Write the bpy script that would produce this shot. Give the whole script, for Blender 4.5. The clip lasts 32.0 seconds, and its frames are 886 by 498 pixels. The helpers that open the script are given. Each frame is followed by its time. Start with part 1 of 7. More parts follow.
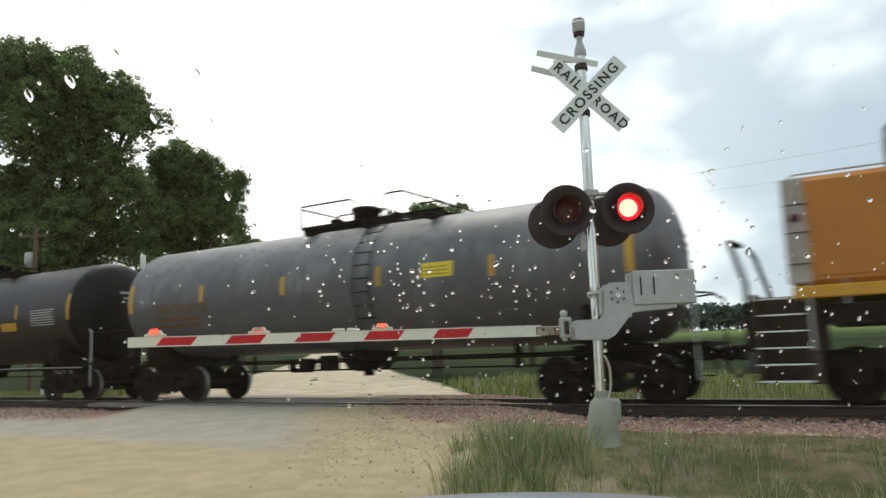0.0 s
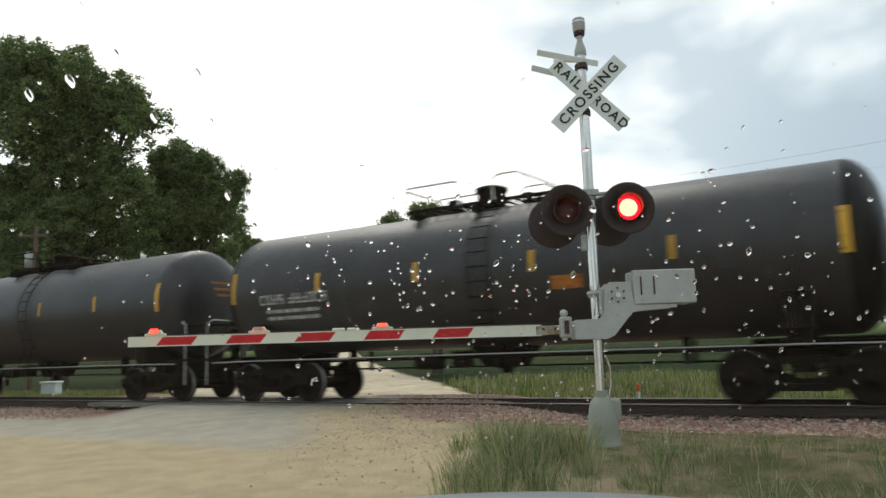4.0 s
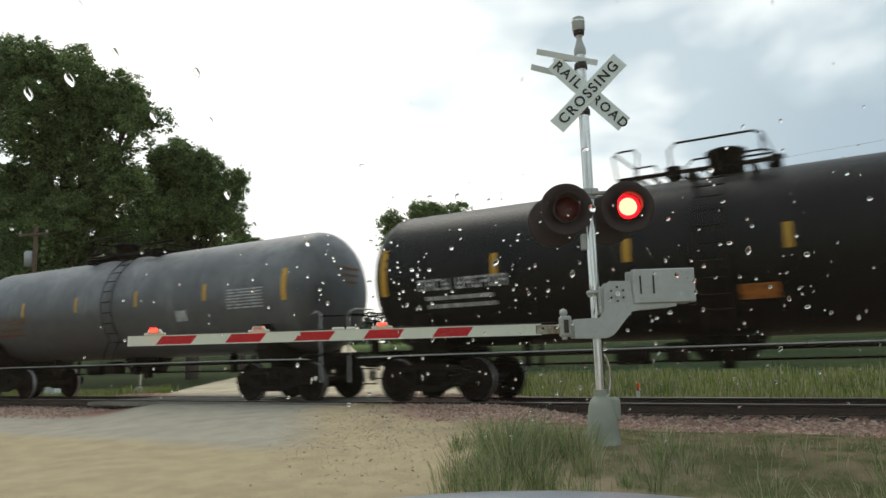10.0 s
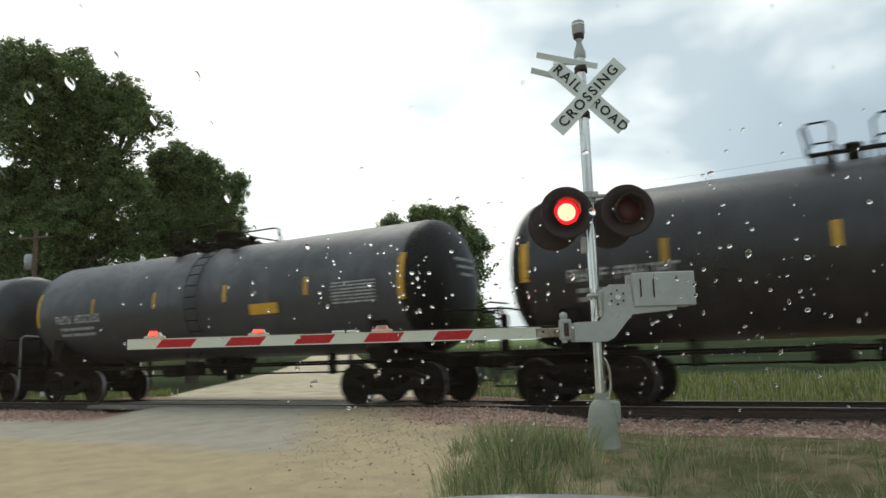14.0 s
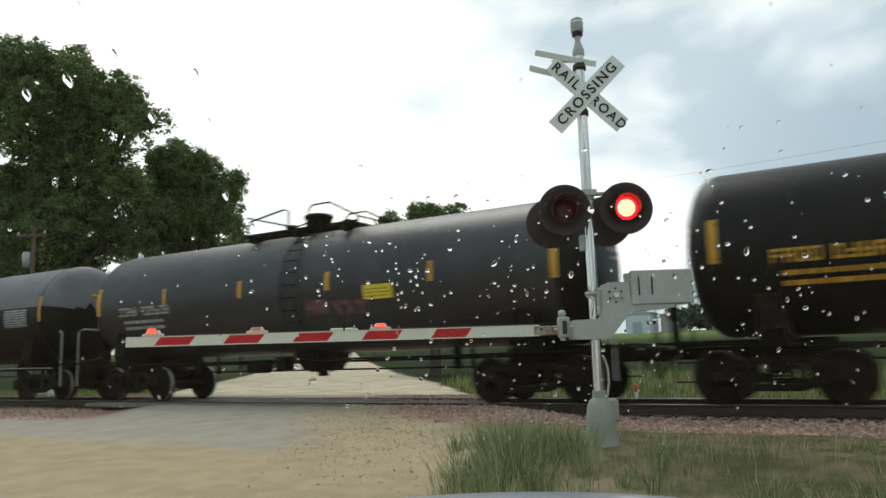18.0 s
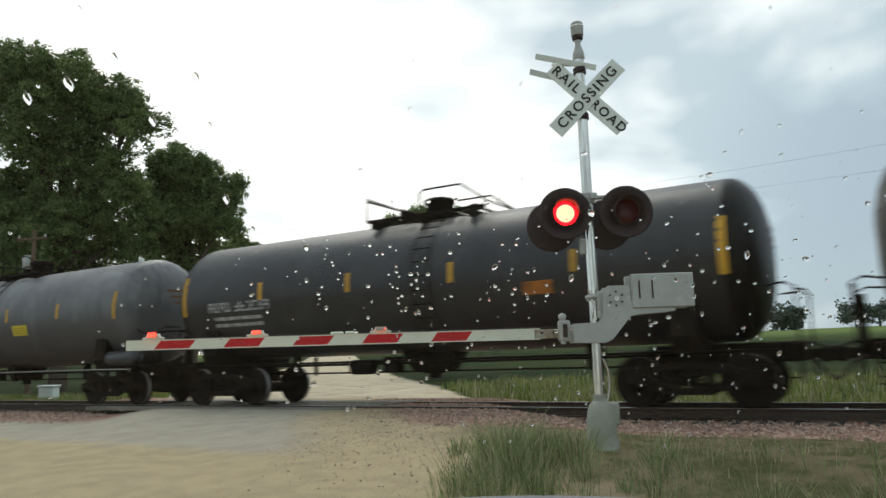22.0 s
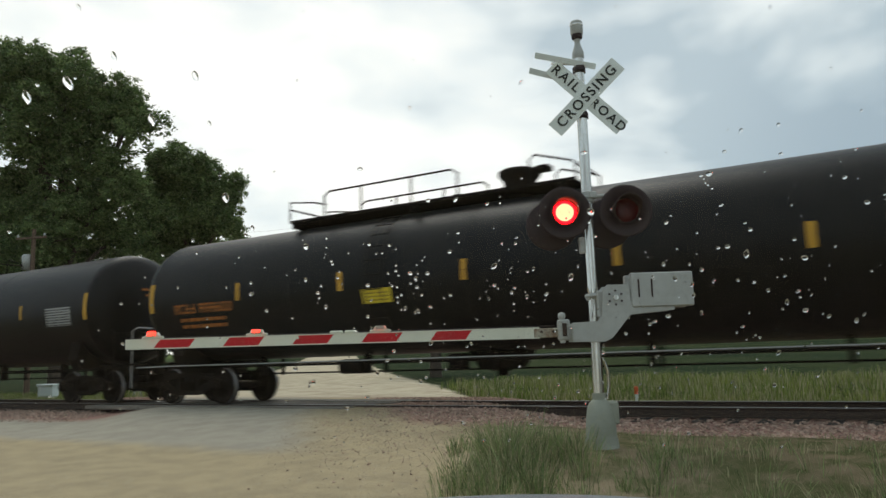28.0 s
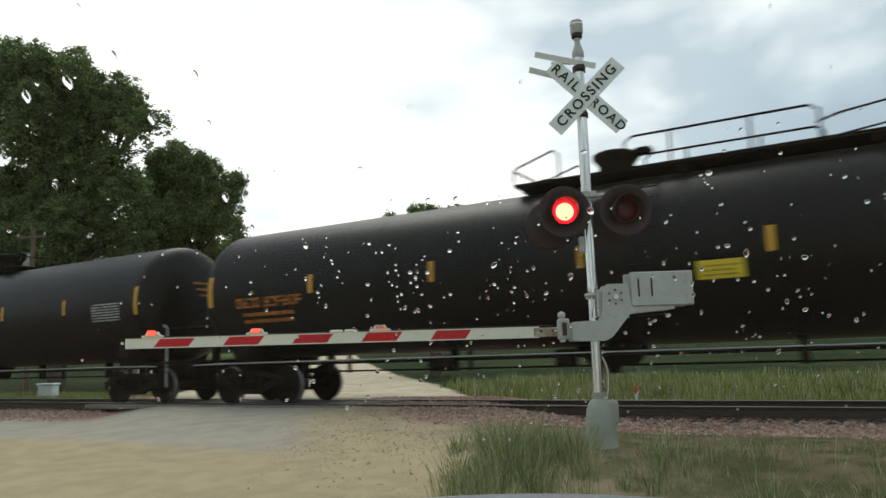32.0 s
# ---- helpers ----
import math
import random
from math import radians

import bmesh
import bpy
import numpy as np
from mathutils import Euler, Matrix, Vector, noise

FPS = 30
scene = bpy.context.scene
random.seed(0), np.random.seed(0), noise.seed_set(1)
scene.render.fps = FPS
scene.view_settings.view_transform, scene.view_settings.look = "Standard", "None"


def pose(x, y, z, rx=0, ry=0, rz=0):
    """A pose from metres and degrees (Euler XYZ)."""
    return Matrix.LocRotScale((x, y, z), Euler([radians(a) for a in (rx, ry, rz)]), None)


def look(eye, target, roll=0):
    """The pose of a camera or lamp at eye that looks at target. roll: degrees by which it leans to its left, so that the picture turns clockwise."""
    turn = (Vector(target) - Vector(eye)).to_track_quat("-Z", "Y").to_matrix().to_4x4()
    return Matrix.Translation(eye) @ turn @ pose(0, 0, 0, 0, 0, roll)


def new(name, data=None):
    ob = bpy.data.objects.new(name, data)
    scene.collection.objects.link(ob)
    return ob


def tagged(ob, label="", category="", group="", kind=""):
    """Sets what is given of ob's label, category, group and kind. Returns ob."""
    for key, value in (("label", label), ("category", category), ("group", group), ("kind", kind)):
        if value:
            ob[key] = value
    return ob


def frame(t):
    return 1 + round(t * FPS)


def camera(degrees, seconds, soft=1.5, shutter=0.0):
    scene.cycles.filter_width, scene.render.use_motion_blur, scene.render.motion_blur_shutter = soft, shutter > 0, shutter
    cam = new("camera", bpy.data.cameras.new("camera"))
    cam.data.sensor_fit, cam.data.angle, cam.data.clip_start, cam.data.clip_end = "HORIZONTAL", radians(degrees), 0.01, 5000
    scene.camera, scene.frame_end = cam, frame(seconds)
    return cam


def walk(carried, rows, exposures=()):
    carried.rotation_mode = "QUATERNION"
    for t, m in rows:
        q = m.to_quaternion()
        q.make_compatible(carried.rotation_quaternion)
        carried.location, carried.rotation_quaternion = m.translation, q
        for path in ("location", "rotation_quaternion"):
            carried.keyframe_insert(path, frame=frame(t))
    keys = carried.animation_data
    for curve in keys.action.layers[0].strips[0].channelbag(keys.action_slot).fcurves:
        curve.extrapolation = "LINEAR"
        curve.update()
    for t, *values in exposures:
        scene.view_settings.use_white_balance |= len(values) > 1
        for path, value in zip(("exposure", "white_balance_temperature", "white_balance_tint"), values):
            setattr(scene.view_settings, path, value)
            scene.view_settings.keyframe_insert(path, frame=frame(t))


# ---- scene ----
# World: x runs along the track (the train travels towards +x), y across it away from
# the camera, z = 0 at the top of the rails.
SPEED = 17.0
EYE = Vector((0.0, -14.37, 1.03))
cam = camera(62.2, 32.0, 1.5, 0.26)

def view(dx, dy):
    yaw, pitch = radians(-30.34) - dx / 1300, radians(8.22) + dy / 1300
    way = Vector((math.sin(yaw) * math.cos(pitch), math.cos(yaw) * math.cos(pitch), math.sin(pitch)))
    return look(EYE, EYE + way * 10, -1.87)


# exposure and white balance drift; then small turns of the phone in its holder: right and down, in 1/1300 radian
EXPOSURE = [(0, 0.65, 6850, 13), (1, 0.47, 6850, 13), (6, 0.55, 6850, 13), (7, 0.41, 6850, 13), (9, 0.38, 6800, 12), (11, 0.45, 6800, 11), (13, 0.41, 6750, 10.5),
            (17, 0.41, 6700, 10), (20, 0.38, 6700, 10), (22, 0.37, 6700, 10), (23, 0.43, 6750, 10.5), (24, 0.49, 6850, 11), (25, 0.53, 6850, 11), (28, 0.16, 6700, 10),
            (29, 0.35, 6700, 10), (30, 0.31, 6700, 10), (31, 0.25, 6700, 10), (32, 0.35, 6700, 10)]
walk(cam, [(0, view(2.7, -2.1)), (0.5, view(2.5, -1.1)), (1, view(3.9, -2.3)), (1.5, view(2.5, -1.3)), (2, view(2.3, -2.7)),
           (2.5, view(2.3, -1.9)), (3, view(2.3, -1.5)), (3.5, view(3.1, -2.9)), (5.5, view(2.5, -1.3)), (6, view(3.1, 0.8)),
           (6.5, view(3.3, -0.4)), (7, view(2.5, -0.4)), (7.5, view(2.5, 1.3)), (8, view(3.3, 0.2)), (8.5, view(3.9, -2.7)),
           (9, view(3.9, -2.9)), (9.5, view(2.9, -4.2)), (10, view(2.3, -4.4)), (10.5, view(1.6, -2.7)), (11, view(2.3, -1.3)),
           (11.5, view(2.3, -0.2)), (12, view(2.3, -1.3)), (12.5, view(2.7, -0.4)), (13, view(2.5, 0.2)), (13.5, view(2.2, 1.9)),
           (14, view(2.2, 1.3)), (14.5, view(2.2, 0.2)), (16.5, view(1.0, 0.2)), (17, view(0.8, 1.0)), (17.5, view(0.6, -0.4)),
           (18, view(-0.5, -2.7)), (18.5, view(-0.7, -2.9)), (19, view(-0.7, 0.2)), (19.5, view(0.6, 0.2)), (20, view(0.6, 0.2)),
           (20.5, view(-0.3, 0.0)), (21, view(0.6, -0.0)), (21.5, view(-0.3, 1.7)), (22, view(0.0, 3.4)), (22.5, view(-0.7, 1.9)),
           (23, view(-0.7, 0.2)), (23.5, view(-0.9, -1.3)), (24, view(-0.9, -1.5)), (24.5, view(-0.9, 0.2)), (25, view(-0.9, 2.7)),
           (25.5, view(-0.7, 1.5)), (27.5, view(-1.7, 0.6)), (28, view(-0.9, 1.5)), (28.5, view(-0.7, 1.3)), (29, view(-0.7, 0.0)),
           (29.5, view(-0.7, -0.4)), (30, view(-0.7, 0.6)), (30.5, view(-0.7, 1.7)), (31, view(-0.7, 0.0)), (31.5, view(-0.9, 0.0)),
           (32, view(-1.1, 0.2))], EXPOSURE)

# ---- world, sun, exposure ----
SUN_EL, SUN_AZ = radians(56), radians(315)
world = bpy.data.worlds.new("overcast_sky")
scene.world = world
world.use_nodes = True
wt = world.node_tree
wt.nodes.clear()


def wnode(kind, **values):
    n = wt.nodes.new(kind)
    for key, value in values.items():
        n.inputs[key].default_value = value
    return n


sky = wt.nodes.new("ShaderNodeTexSky")
sky.sky_type, sky.sun_disc = "NISHITA", False
sky.sun_elevation, sky.sun_rotation = SUN_EL, SUN_AZ
coord = wt.nodes.new("ShaderNodeTexCoord")
stretch = wt.nodes.new("ShaderNodeMapping")
stretch.inputs["Scale"].default_value = (1.0, 1.0, 2.2)
stretch.inputs["Location"].default_value = (0.35, 0.1, 0.2)
big = wnode("ShaderNodeTexNoise", Scale=2.6, Detail=4.5, Roughness=0.5, Distortion=0.15)
ramp = wt.nodes.new("ShaderNodeValToRGB")
ramp.color_ramp.elements[0].position, ramp.color_ramp.elements[0].color = 0.33, (0.43, 0.51, 0.57, 1)
ramp.color_ramp.elements[1].position, ramp.color_ramp.elements[1].color = 0.68, (1.0, 0.985, 0.955, 1)
dull = ramp.color_ramp.elements.new(0.10)
dull.color = (0.25, 0.325, 0.40, 1)
mid = ramp.color_ramp.elements.new(0.49)
mid.color = (0.74, 0.79, 0.815, 1)
cloud = wnode("ShaderNodeBackground", Strength=1.12)
clear = wnode("ShaderNodeBackground", Strength=0.10)
mixer = wnode("ShaderNodeMixShader", Fac=0.9)
out = wt.nodes.new("ShaderNodeOutputWorld")
wt.links.new(coord.outputs["Generated"], stretch.inputs["Vector"])
wt.links.new(stretch.outputs["Vector"], big.inputs["Vector"])
# thinner, brighter cloud towards the hidden sun
toward = wt.nodes.new("ShaderNodeVectorMath")
toward.operation = "DOT_PRODUCT"
toward.inputs[1].default_value = (-0.66, 0.70, 0.27)
lift = wt.nodes.new("ShaderNodeMath")
lift.operation = "MULTIPLY_ADD"
lift.inputs[1].default_value = 1.1
total = wt.nodes.new("ShaderNodeMath")
total.operation = "SUBTRACT"
total.inputs[1].default_value = 1.17
wt.links.new(coord.outputs["Generated"], toward.inputs[0])
wt.links.new(toward.outputs["Value"], lift.inputs[0])
gain = wt.nodes.new("ShaderNodeMath")
gain.operation = "MULTIPLY"
gain.inputs[1].default_value = 1.45
wt.links.new(big.outputs["Fac"], gain.inputs[0])
wt.links.new(gain.outputs[0], lift.inputs[2])
wt.links.new(lift.outputs[0], total.inputs[0])
# a rain cloud stands low over the fields along the line to the east
rain = wt.nodes.new("ShaderNodeVectorMath")
rain.operation = "DOT_PRODUCT"
rain.inputs[1].default_value = (0.2, 0.975, 0.08)
bank = wt.nodes.new("ShaderNodeMapRange")
bank.interpolation_type = "SMOOTHSTEP"
for k, value in enumerate((0.89, 0.985, 0.0, 0.15)):
    bank.inputs[k + 1].default_value = value
under = wt.nodes.new("ShaderNodeMath")
under.operation = "SUBTRACT"
floor_ = wt.nodes.new("ShaderNodeMath")
floor_.operation = "MAXIMUM"
floor_.inputs[1].default_value = 0.33
wt.links.new(coord.outputs["Generated"], rain.inputs[0])
wt.links.new(rain.outputs["Value"], bank.inputs[0])
wt.links.new(total.outputs[0], floor_.inputs[0])
wt.links.new(floor_.outputs[0], under.inputs[0])
wt.links.new(bank.outputs[0], under.inputs[1])
wt.links.new(under.outputs[0], ramp.inputs["Fac"])
wt.links.new(ramp.outputs["Color"], cloud.inputs["Color"])
wt.links.new(sky.outputs["Color"], clear.inputs["Color"])
wt.links.new(clear.outputs["Background"], mixer.inputs[1])
wt.links.new(cloud.outputs["Background"], mixer.inputs[2])
wt.links.new(mixer.outputs["Shader"], out.inputs["Surface"])

sun = new("sun", bpy.data.lights.new("sun", "SUN"))
sun.data.energy, sun.data.angle, sun.data.color = 0.7, radians(30), (1.0, 0.96, 0.9)
sun.matrix_world = look((0, 0, 30), Vector((0, 0, 30)) - Vector((math.sin(SUN_AZ) * math.cos(SUN_EL), math.cos(SUN_AZ) * math.cos(SUN_EL), math.sin(SUN_EL))))

# ---- materials ----


def material(name, base, rough=0.7, metal=0.0, spots=(), bump=0.0, bump_scale=40.0, island=0.0, per_object=0.0, coat=0.0, gloss=0.3):
    """A principled material; spots: (scale, low, high, colour, amount[, stretch[, zone]]) noise layers laid over the base colour;
    zone: (low z, high z, boost), where a layer grows denser with height."""
    m = bpy.data.materials.new(name)
    m.use_nodes = True
    nt = m.node_tree
    p = nt.nodes["Principled BSDF"]
    p.inputs["Roughness"].default_value, p.inputs["Metallic"].default_value = rough, metal
    p.inputs["Coat Weight"].default_value = coat
    p.inputs["Specular IOR Level"].default_value = gloss
    tex = nt.nodes.new("ShaderNodeTexCoord")
    rgb = nt.nodes.new("ShaderNodeRGB")
    rgb.outputs[0].default_value = (*base, 1)
    last = rgb.outputs[0]
    for k, (scale, low, high, colour, amount, *more) in enumerate(spots):
        mp = nt.nodes.new("ShaderNodeMapping")
        mp.inputs["Scale"].default_value = more[0] if more else (1, 1, 1)
        mp.inputs["Location"].default_value = (k * 3.7, k * 1.9, k * 5.3)
        ns = nt.nodes.new("ShaderNodeTexNoise")
        ns.inputs["Scale"].default_value, ns.inputs["Detail"].default_value, ns.inputs["Roughness"].default_value = scale, 5.0, 0.6
        rp = nt.nodes.new("ShaderNodeMapRange")
        rp.inputs[1].default_value, rp.inputs[2].default_value, rp.inputs[4].default_value = low, high, amount
        mx = nt.nodes.new("ShaderNodeMix")
        mx.data_type = "RGBA"
        mx.inputs[7].default_value = (*colour, 1)
        nt.links.new(tex.outputs["Object"], mp.inputs["Vector"])
        nt.links.new(mp.outputs["Vector"], ns.inputs["Vector"])
        value = ns.outputs["Fac"]
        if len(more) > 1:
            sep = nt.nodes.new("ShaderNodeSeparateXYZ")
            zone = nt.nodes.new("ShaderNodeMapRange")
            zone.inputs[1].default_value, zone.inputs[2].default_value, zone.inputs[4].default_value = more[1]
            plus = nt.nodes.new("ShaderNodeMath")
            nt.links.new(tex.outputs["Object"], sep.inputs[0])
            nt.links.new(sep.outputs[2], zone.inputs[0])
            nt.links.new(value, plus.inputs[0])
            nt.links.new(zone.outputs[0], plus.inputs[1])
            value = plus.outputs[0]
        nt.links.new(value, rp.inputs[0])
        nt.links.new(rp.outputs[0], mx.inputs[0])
        nt.links.new(last, mx.inputs[6])
        last = mx.outputs[2]
    for amount, source, socket in ((island, "ShaderNodeNewGeometry", "Random Per Island"), (per_object, "ShaderNodeObjectInfo", "Random")):
        if amount:
            info = nt.nodes.new(source)
            rp = nt.nodes.new("ShaderNodeMapRange")
            rp.inputs[3].default_value, rp.inputs[4].default_value = 1 - amount, 1 + amount
            hs = nt.nodes.new("ShaderNodeHueSaturation")
            nt.links.new(info.outputs[socket], rp.inputs[0])
            nt.links.new(rp.outputs[0], hs.inputs["Value"])
            nt.links.new(last, hs.inputs["Color"])
            last = hs.outputs[0]
    nt.links.new(last, p.inputs["Base Color"])
    if bump:
        ns = nt.nodes.new("ShaderNodeTexNoise")
        ns.inputs["Scale"].default_value, ns.inputs["Detail"].default_value = bump_scale, 4.0
        bp = nt.nodes.new("ShaderNodeBump")
        bp.inputs["Strength"].default_value, bp.inputs["Distance"].default_value = bump, 0.02
        nt.links.new(tex.outputs["Object"], ns.inputs["Vector"])
        nt.links.new(ns.outputs["Fac"], bp.inputs["Height"])
        nt.links.new(bp.outputs[0], p.inputs["Normal"])
    return m


def leafy(m, share):
    """Lets a share of the light shine through thin leaves and blades."""
    nt = m.node_tree
    p, out_ = nt.nodes["Principled BSDF"], nt.nodes["Material Output"]
    thin = nt.nodes.new("ShaderNodeBsdfTranslucent")
    mx = nt.nodes.new("ShaderNodeMixShader")
    mx.inputs[0].default_value = share
    nt.links.new(p.inputs["Base Color"].links[0].from_socket, thin.inputs["Color"])
    nt.links.new(p.outputs[0], mx.inputs[1])
    nt.links.new(thin.outputs[0], mx.inputs[2])
    nt.links.new(mx.outputs[0], out_.inputs["Surface"])
    return m


def glow(name, colour, strength):
    m = bpy.data.materials.new(name)
    m.use_nodes = True
    p = m.node_tree.nodes["Principled BSDF"]
    p.inputs["Base Color"].default_value = (*colour, 1)
    p.inputs["Emission Color"].default_value, p.inputs["Emission Strength"].default_value = (*colour, 1), strength
    return m


DUST = (0.16, 0.13, 0.10)
RUST = (0.20, 0.075, 0.03)
M = {}
# tank paints grow paler upwards: settled dust plus sky sheen put into the colour
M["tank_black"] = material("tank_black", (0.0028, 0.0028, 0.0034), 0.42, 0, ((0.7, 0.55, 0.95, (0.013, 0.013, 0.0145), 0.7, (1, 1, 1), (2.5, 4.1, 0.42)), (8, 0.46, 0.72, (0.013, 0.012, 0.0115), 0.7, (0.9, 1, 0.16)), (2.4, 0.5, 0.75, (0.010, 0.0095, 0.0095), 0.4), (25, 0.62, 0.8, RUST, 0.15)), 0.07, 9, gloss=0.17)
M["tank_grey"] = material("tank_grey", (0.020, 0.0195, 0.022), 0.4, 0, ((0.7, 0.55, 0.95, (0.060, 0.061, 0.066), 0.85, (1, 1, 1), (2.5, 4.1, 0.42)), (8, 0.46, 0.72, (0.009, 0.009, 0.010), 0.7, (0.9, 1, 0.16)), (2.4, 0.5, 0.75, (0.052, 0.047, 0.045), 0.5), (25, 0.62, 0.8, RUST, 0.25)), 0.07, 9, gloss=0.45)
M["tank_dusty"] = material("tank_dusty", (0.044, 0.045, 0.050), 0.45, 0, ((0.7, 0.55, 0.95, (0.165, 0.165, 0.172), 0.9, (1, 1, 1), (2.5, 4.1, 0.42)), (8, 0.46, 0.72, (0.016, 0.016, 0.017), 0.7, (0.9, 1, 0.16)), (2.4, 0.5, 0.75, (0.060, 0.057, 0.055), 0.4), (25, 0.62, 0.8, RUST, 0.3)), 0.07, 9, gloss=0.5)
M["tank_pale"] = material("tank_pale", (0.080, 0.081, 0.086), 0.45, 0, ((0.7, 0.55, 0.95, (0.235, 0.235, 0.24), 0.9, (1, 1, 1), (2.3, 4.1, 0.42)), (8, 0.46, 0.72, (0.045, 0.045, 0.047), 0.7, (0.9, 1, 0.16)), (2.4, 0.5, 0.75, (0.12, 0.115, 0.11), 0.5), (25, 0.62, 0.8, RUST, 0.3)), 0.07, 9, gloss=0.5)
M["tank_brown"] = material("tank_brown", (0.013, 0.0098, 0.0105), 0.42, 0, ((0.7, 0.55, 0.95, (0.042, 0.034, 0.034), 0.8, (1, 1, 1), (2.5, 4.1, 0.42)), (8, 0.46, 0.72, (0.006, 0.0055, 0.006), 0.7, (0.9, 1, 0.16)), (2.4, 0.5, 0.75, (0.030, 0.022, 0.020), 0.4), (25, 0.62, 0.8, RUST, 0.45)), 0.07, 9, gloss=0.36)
M["tank_white_top"] = material("tank_white_top", (0.17, 0.17, 0.175), 0.55, 0, ((1.5, 0.4, 0.75, (0.08, 0.075, 0.07), 0.6), (18, 0.6, 0.8, RUST, 0.3)), 0.05, 30)
M["running_gear"] = material("running_gear", (0.009, 0.007, 0.0055), 0.85, 0, ((4, 0.45, 0.7, (0.026, 0.016, 0.011), 0.7), (25, 0.55, 0.8, (0.05, 0.032, 0.021), 0.4)), 0.2, 60, gloss=0.1)
M["wheel_steel"] = material("wheel_steel", (0.011, 0.008, 0.007), 0.8, 0.0, ((8, 0.45, 0.7, (0.032, 0.021, 0.015), 0.7),), 0.1, 60, gloss=0.1)
M["tread"] = material("tread", (0.20, 0.19, 0.185), 0.4, 0.8, ((20, 0.5, 0.8, (0.10, 0.09, 0.08), 0.5),))
M["rail_head"] = material("rail_head", (0.30, 0.29, 0.28), 0.35, 0.8, ((15, 0.5, 0.8, (0.12, 0.10, 0.09), 0.6),))
M["rail_rust"] = material("rail_rust", (0.05, 0.035, 0.028), 0.8, 0.1, ((12, 0.45, 0.75, (0.10, 0.06, 0.04), 0.7),), 0.2, 60)
M["tie"] = material("tie", (0.055, 0.045, 0.038), 0.9, 0, ((6, 0.4, 0.7, (0.10, 0.085, 0.07), 0.6, (1, 8, 1)), (30, 0.5, 0.8, (0.02, 0.018, 0.016), 0.6)), 0.3, 60, per_object=0.25)
M["yellow"] = material("yellow_marking", (0.62, 0.33, 0.03), 0.5, 0, ((10, 0.5, 0.8, (0.25, 0.16, 0.06), 0.6),), per_object=0.2)
M["yellow_panel"] = material("yellow_panel", (0.70, 0.54, 0.04), 0.5, 0, ((9, 0.55, 0.8, (0.3, 0.2, 0.06), 0.5),))
M["orange_mark"] = material("orange_marking", (0.46, 0.155, 0.025), 0.6, 0, ((9, 0.42, 0.70, (0.06, 0.035, 0.02), 0.85),))
M["faint_mark"] = material("faint_marking", (0.20, 0.085, 0.03), 0.6, 0, ((9, 0.4, 0.70, (0.05, 0.035, 0.03), 0.9),))
M["white_mark"] = material("white_marking", (0.44, 0.44, 0.43), 0.6, 0, ((9, 0.42, 0.72, (0.10, 0.10, 0.10), 0.8),))
M["grey_panel"] = material("grey_panel", (0.40, 0.40, 0.39), 0.6, 0, ((12, 0.45, 0.75, (0.12, 0.11, 0.10), 0.6),))
# the long upright streaks paint dark reflections into the metal's colour
M["galvanised"] = material("galvanised", (0.84, 0.83, 0.78), 0.24, 1.0, ((22, 0.44, 0.6, (0.34, 0.31, 0.27), 0.75, (1, 1, 0.03)), (6, 0.4, 0.7, (0.62, 0.61, 0.57), 0.5), (40, 0.5, 0.8, (0.30, 0.29, 0.27), 0.35)), 0.05, 50)
M["alu_paint"] = material("aluminium_paint", (0.46, 0.465, 0.44), 0.5, 0.2, ((3, 0.4, 0.7, (0.34, 0.34, 0.31), 0.6), (14, 0.5, 0.75, (0.28, 0.27, 0.24), 0.5), (30, 0.6, 0.8, (0.20, 0.16, 0.12), 0.5)), 0.12, 40)
M["concrete"] = material("cast_base", (0.34, 0.35, 0.29), 0.8, 0.1, ((4, 0.4, 0.7, (0.23, 0.24, 0.18), 0.6), (30, 0.55, 0.8, (0.15, 0.14, 0.12), 0.5)), 0.1, 50)
M["worn_bracket"] = material("worn_bracket", (0.40, 0.38, 0.30), 0.6, 0.1, ((7, 0.42, 0.62, (0.20, 0.11, 0.06), 0.8), (30, 0.5, 0.75, (0.10, 0.07, 0.05), 0.6)), 0.15, 40)
M["sign_white"] = material("sign_white", (0.78, 0.82, 0.78), 0.5, 0, ((5, 0.5, 0.8, (0.62, 0.66, 0.60), 0.5), (50, 0.6, 0.8, (0.35, 0.34, 0.3), 0.4)))
M["letter_black"] = material("letter_black", (0.03, 0.035, 0.03), 0.6)
M["arm_white"] = material("arm_white", (0.68, 0.685, 0.575), 0.45, 0, ((6, 0.5, 0.8, (0.50, 0.51, 0.41), 0.5), (40, 0.6, 0.8, (0.3, 0.29, 0.26), 0.4)))
M["arm_red"] = material("arm_red", (0.50, 0.009, 0.016), 0.45, 0, ((8, 0.5, 0.8, (0.30, 0.012, 0.015), 0.6), (30, 0.6, 0.78, (0.46, 0.30, 0.27), 0.5)))
M["lamp_black"] = material("lamp_black", (0.03, 0.018, 0.018), 0.5, 0, ((9, 0.4, 0.7, (0.055, 0.03, 0.03), 0.6),), 0.05, 40)
M["lens_dark"] = material("lens_dark", (0.09, 0.012, 0.014), 0.2, 0, ((60, 0.4, 0.7, (0.05, 0.008, 0.01), 0.6),), 0.2, 120)
M["lens_lit"] = glow("lens_lit", (1.0, 0.002, 0.005), 9.0)
M["lens_core"] = glow("lens_core", (1.0, 0.115, 0.062), 8.0)
M["arm_lamp_lit"] = glow("arm_lamp_lit", (1.0, 0.020, 0.012), 7.0)
M["lens_clear"] = material("lens_clear", (0.40, 0.39, 0.33), 0.25, 0, ((30, 0.4, 0.7, (0.30, 0.27, 0.23), 0.6),))
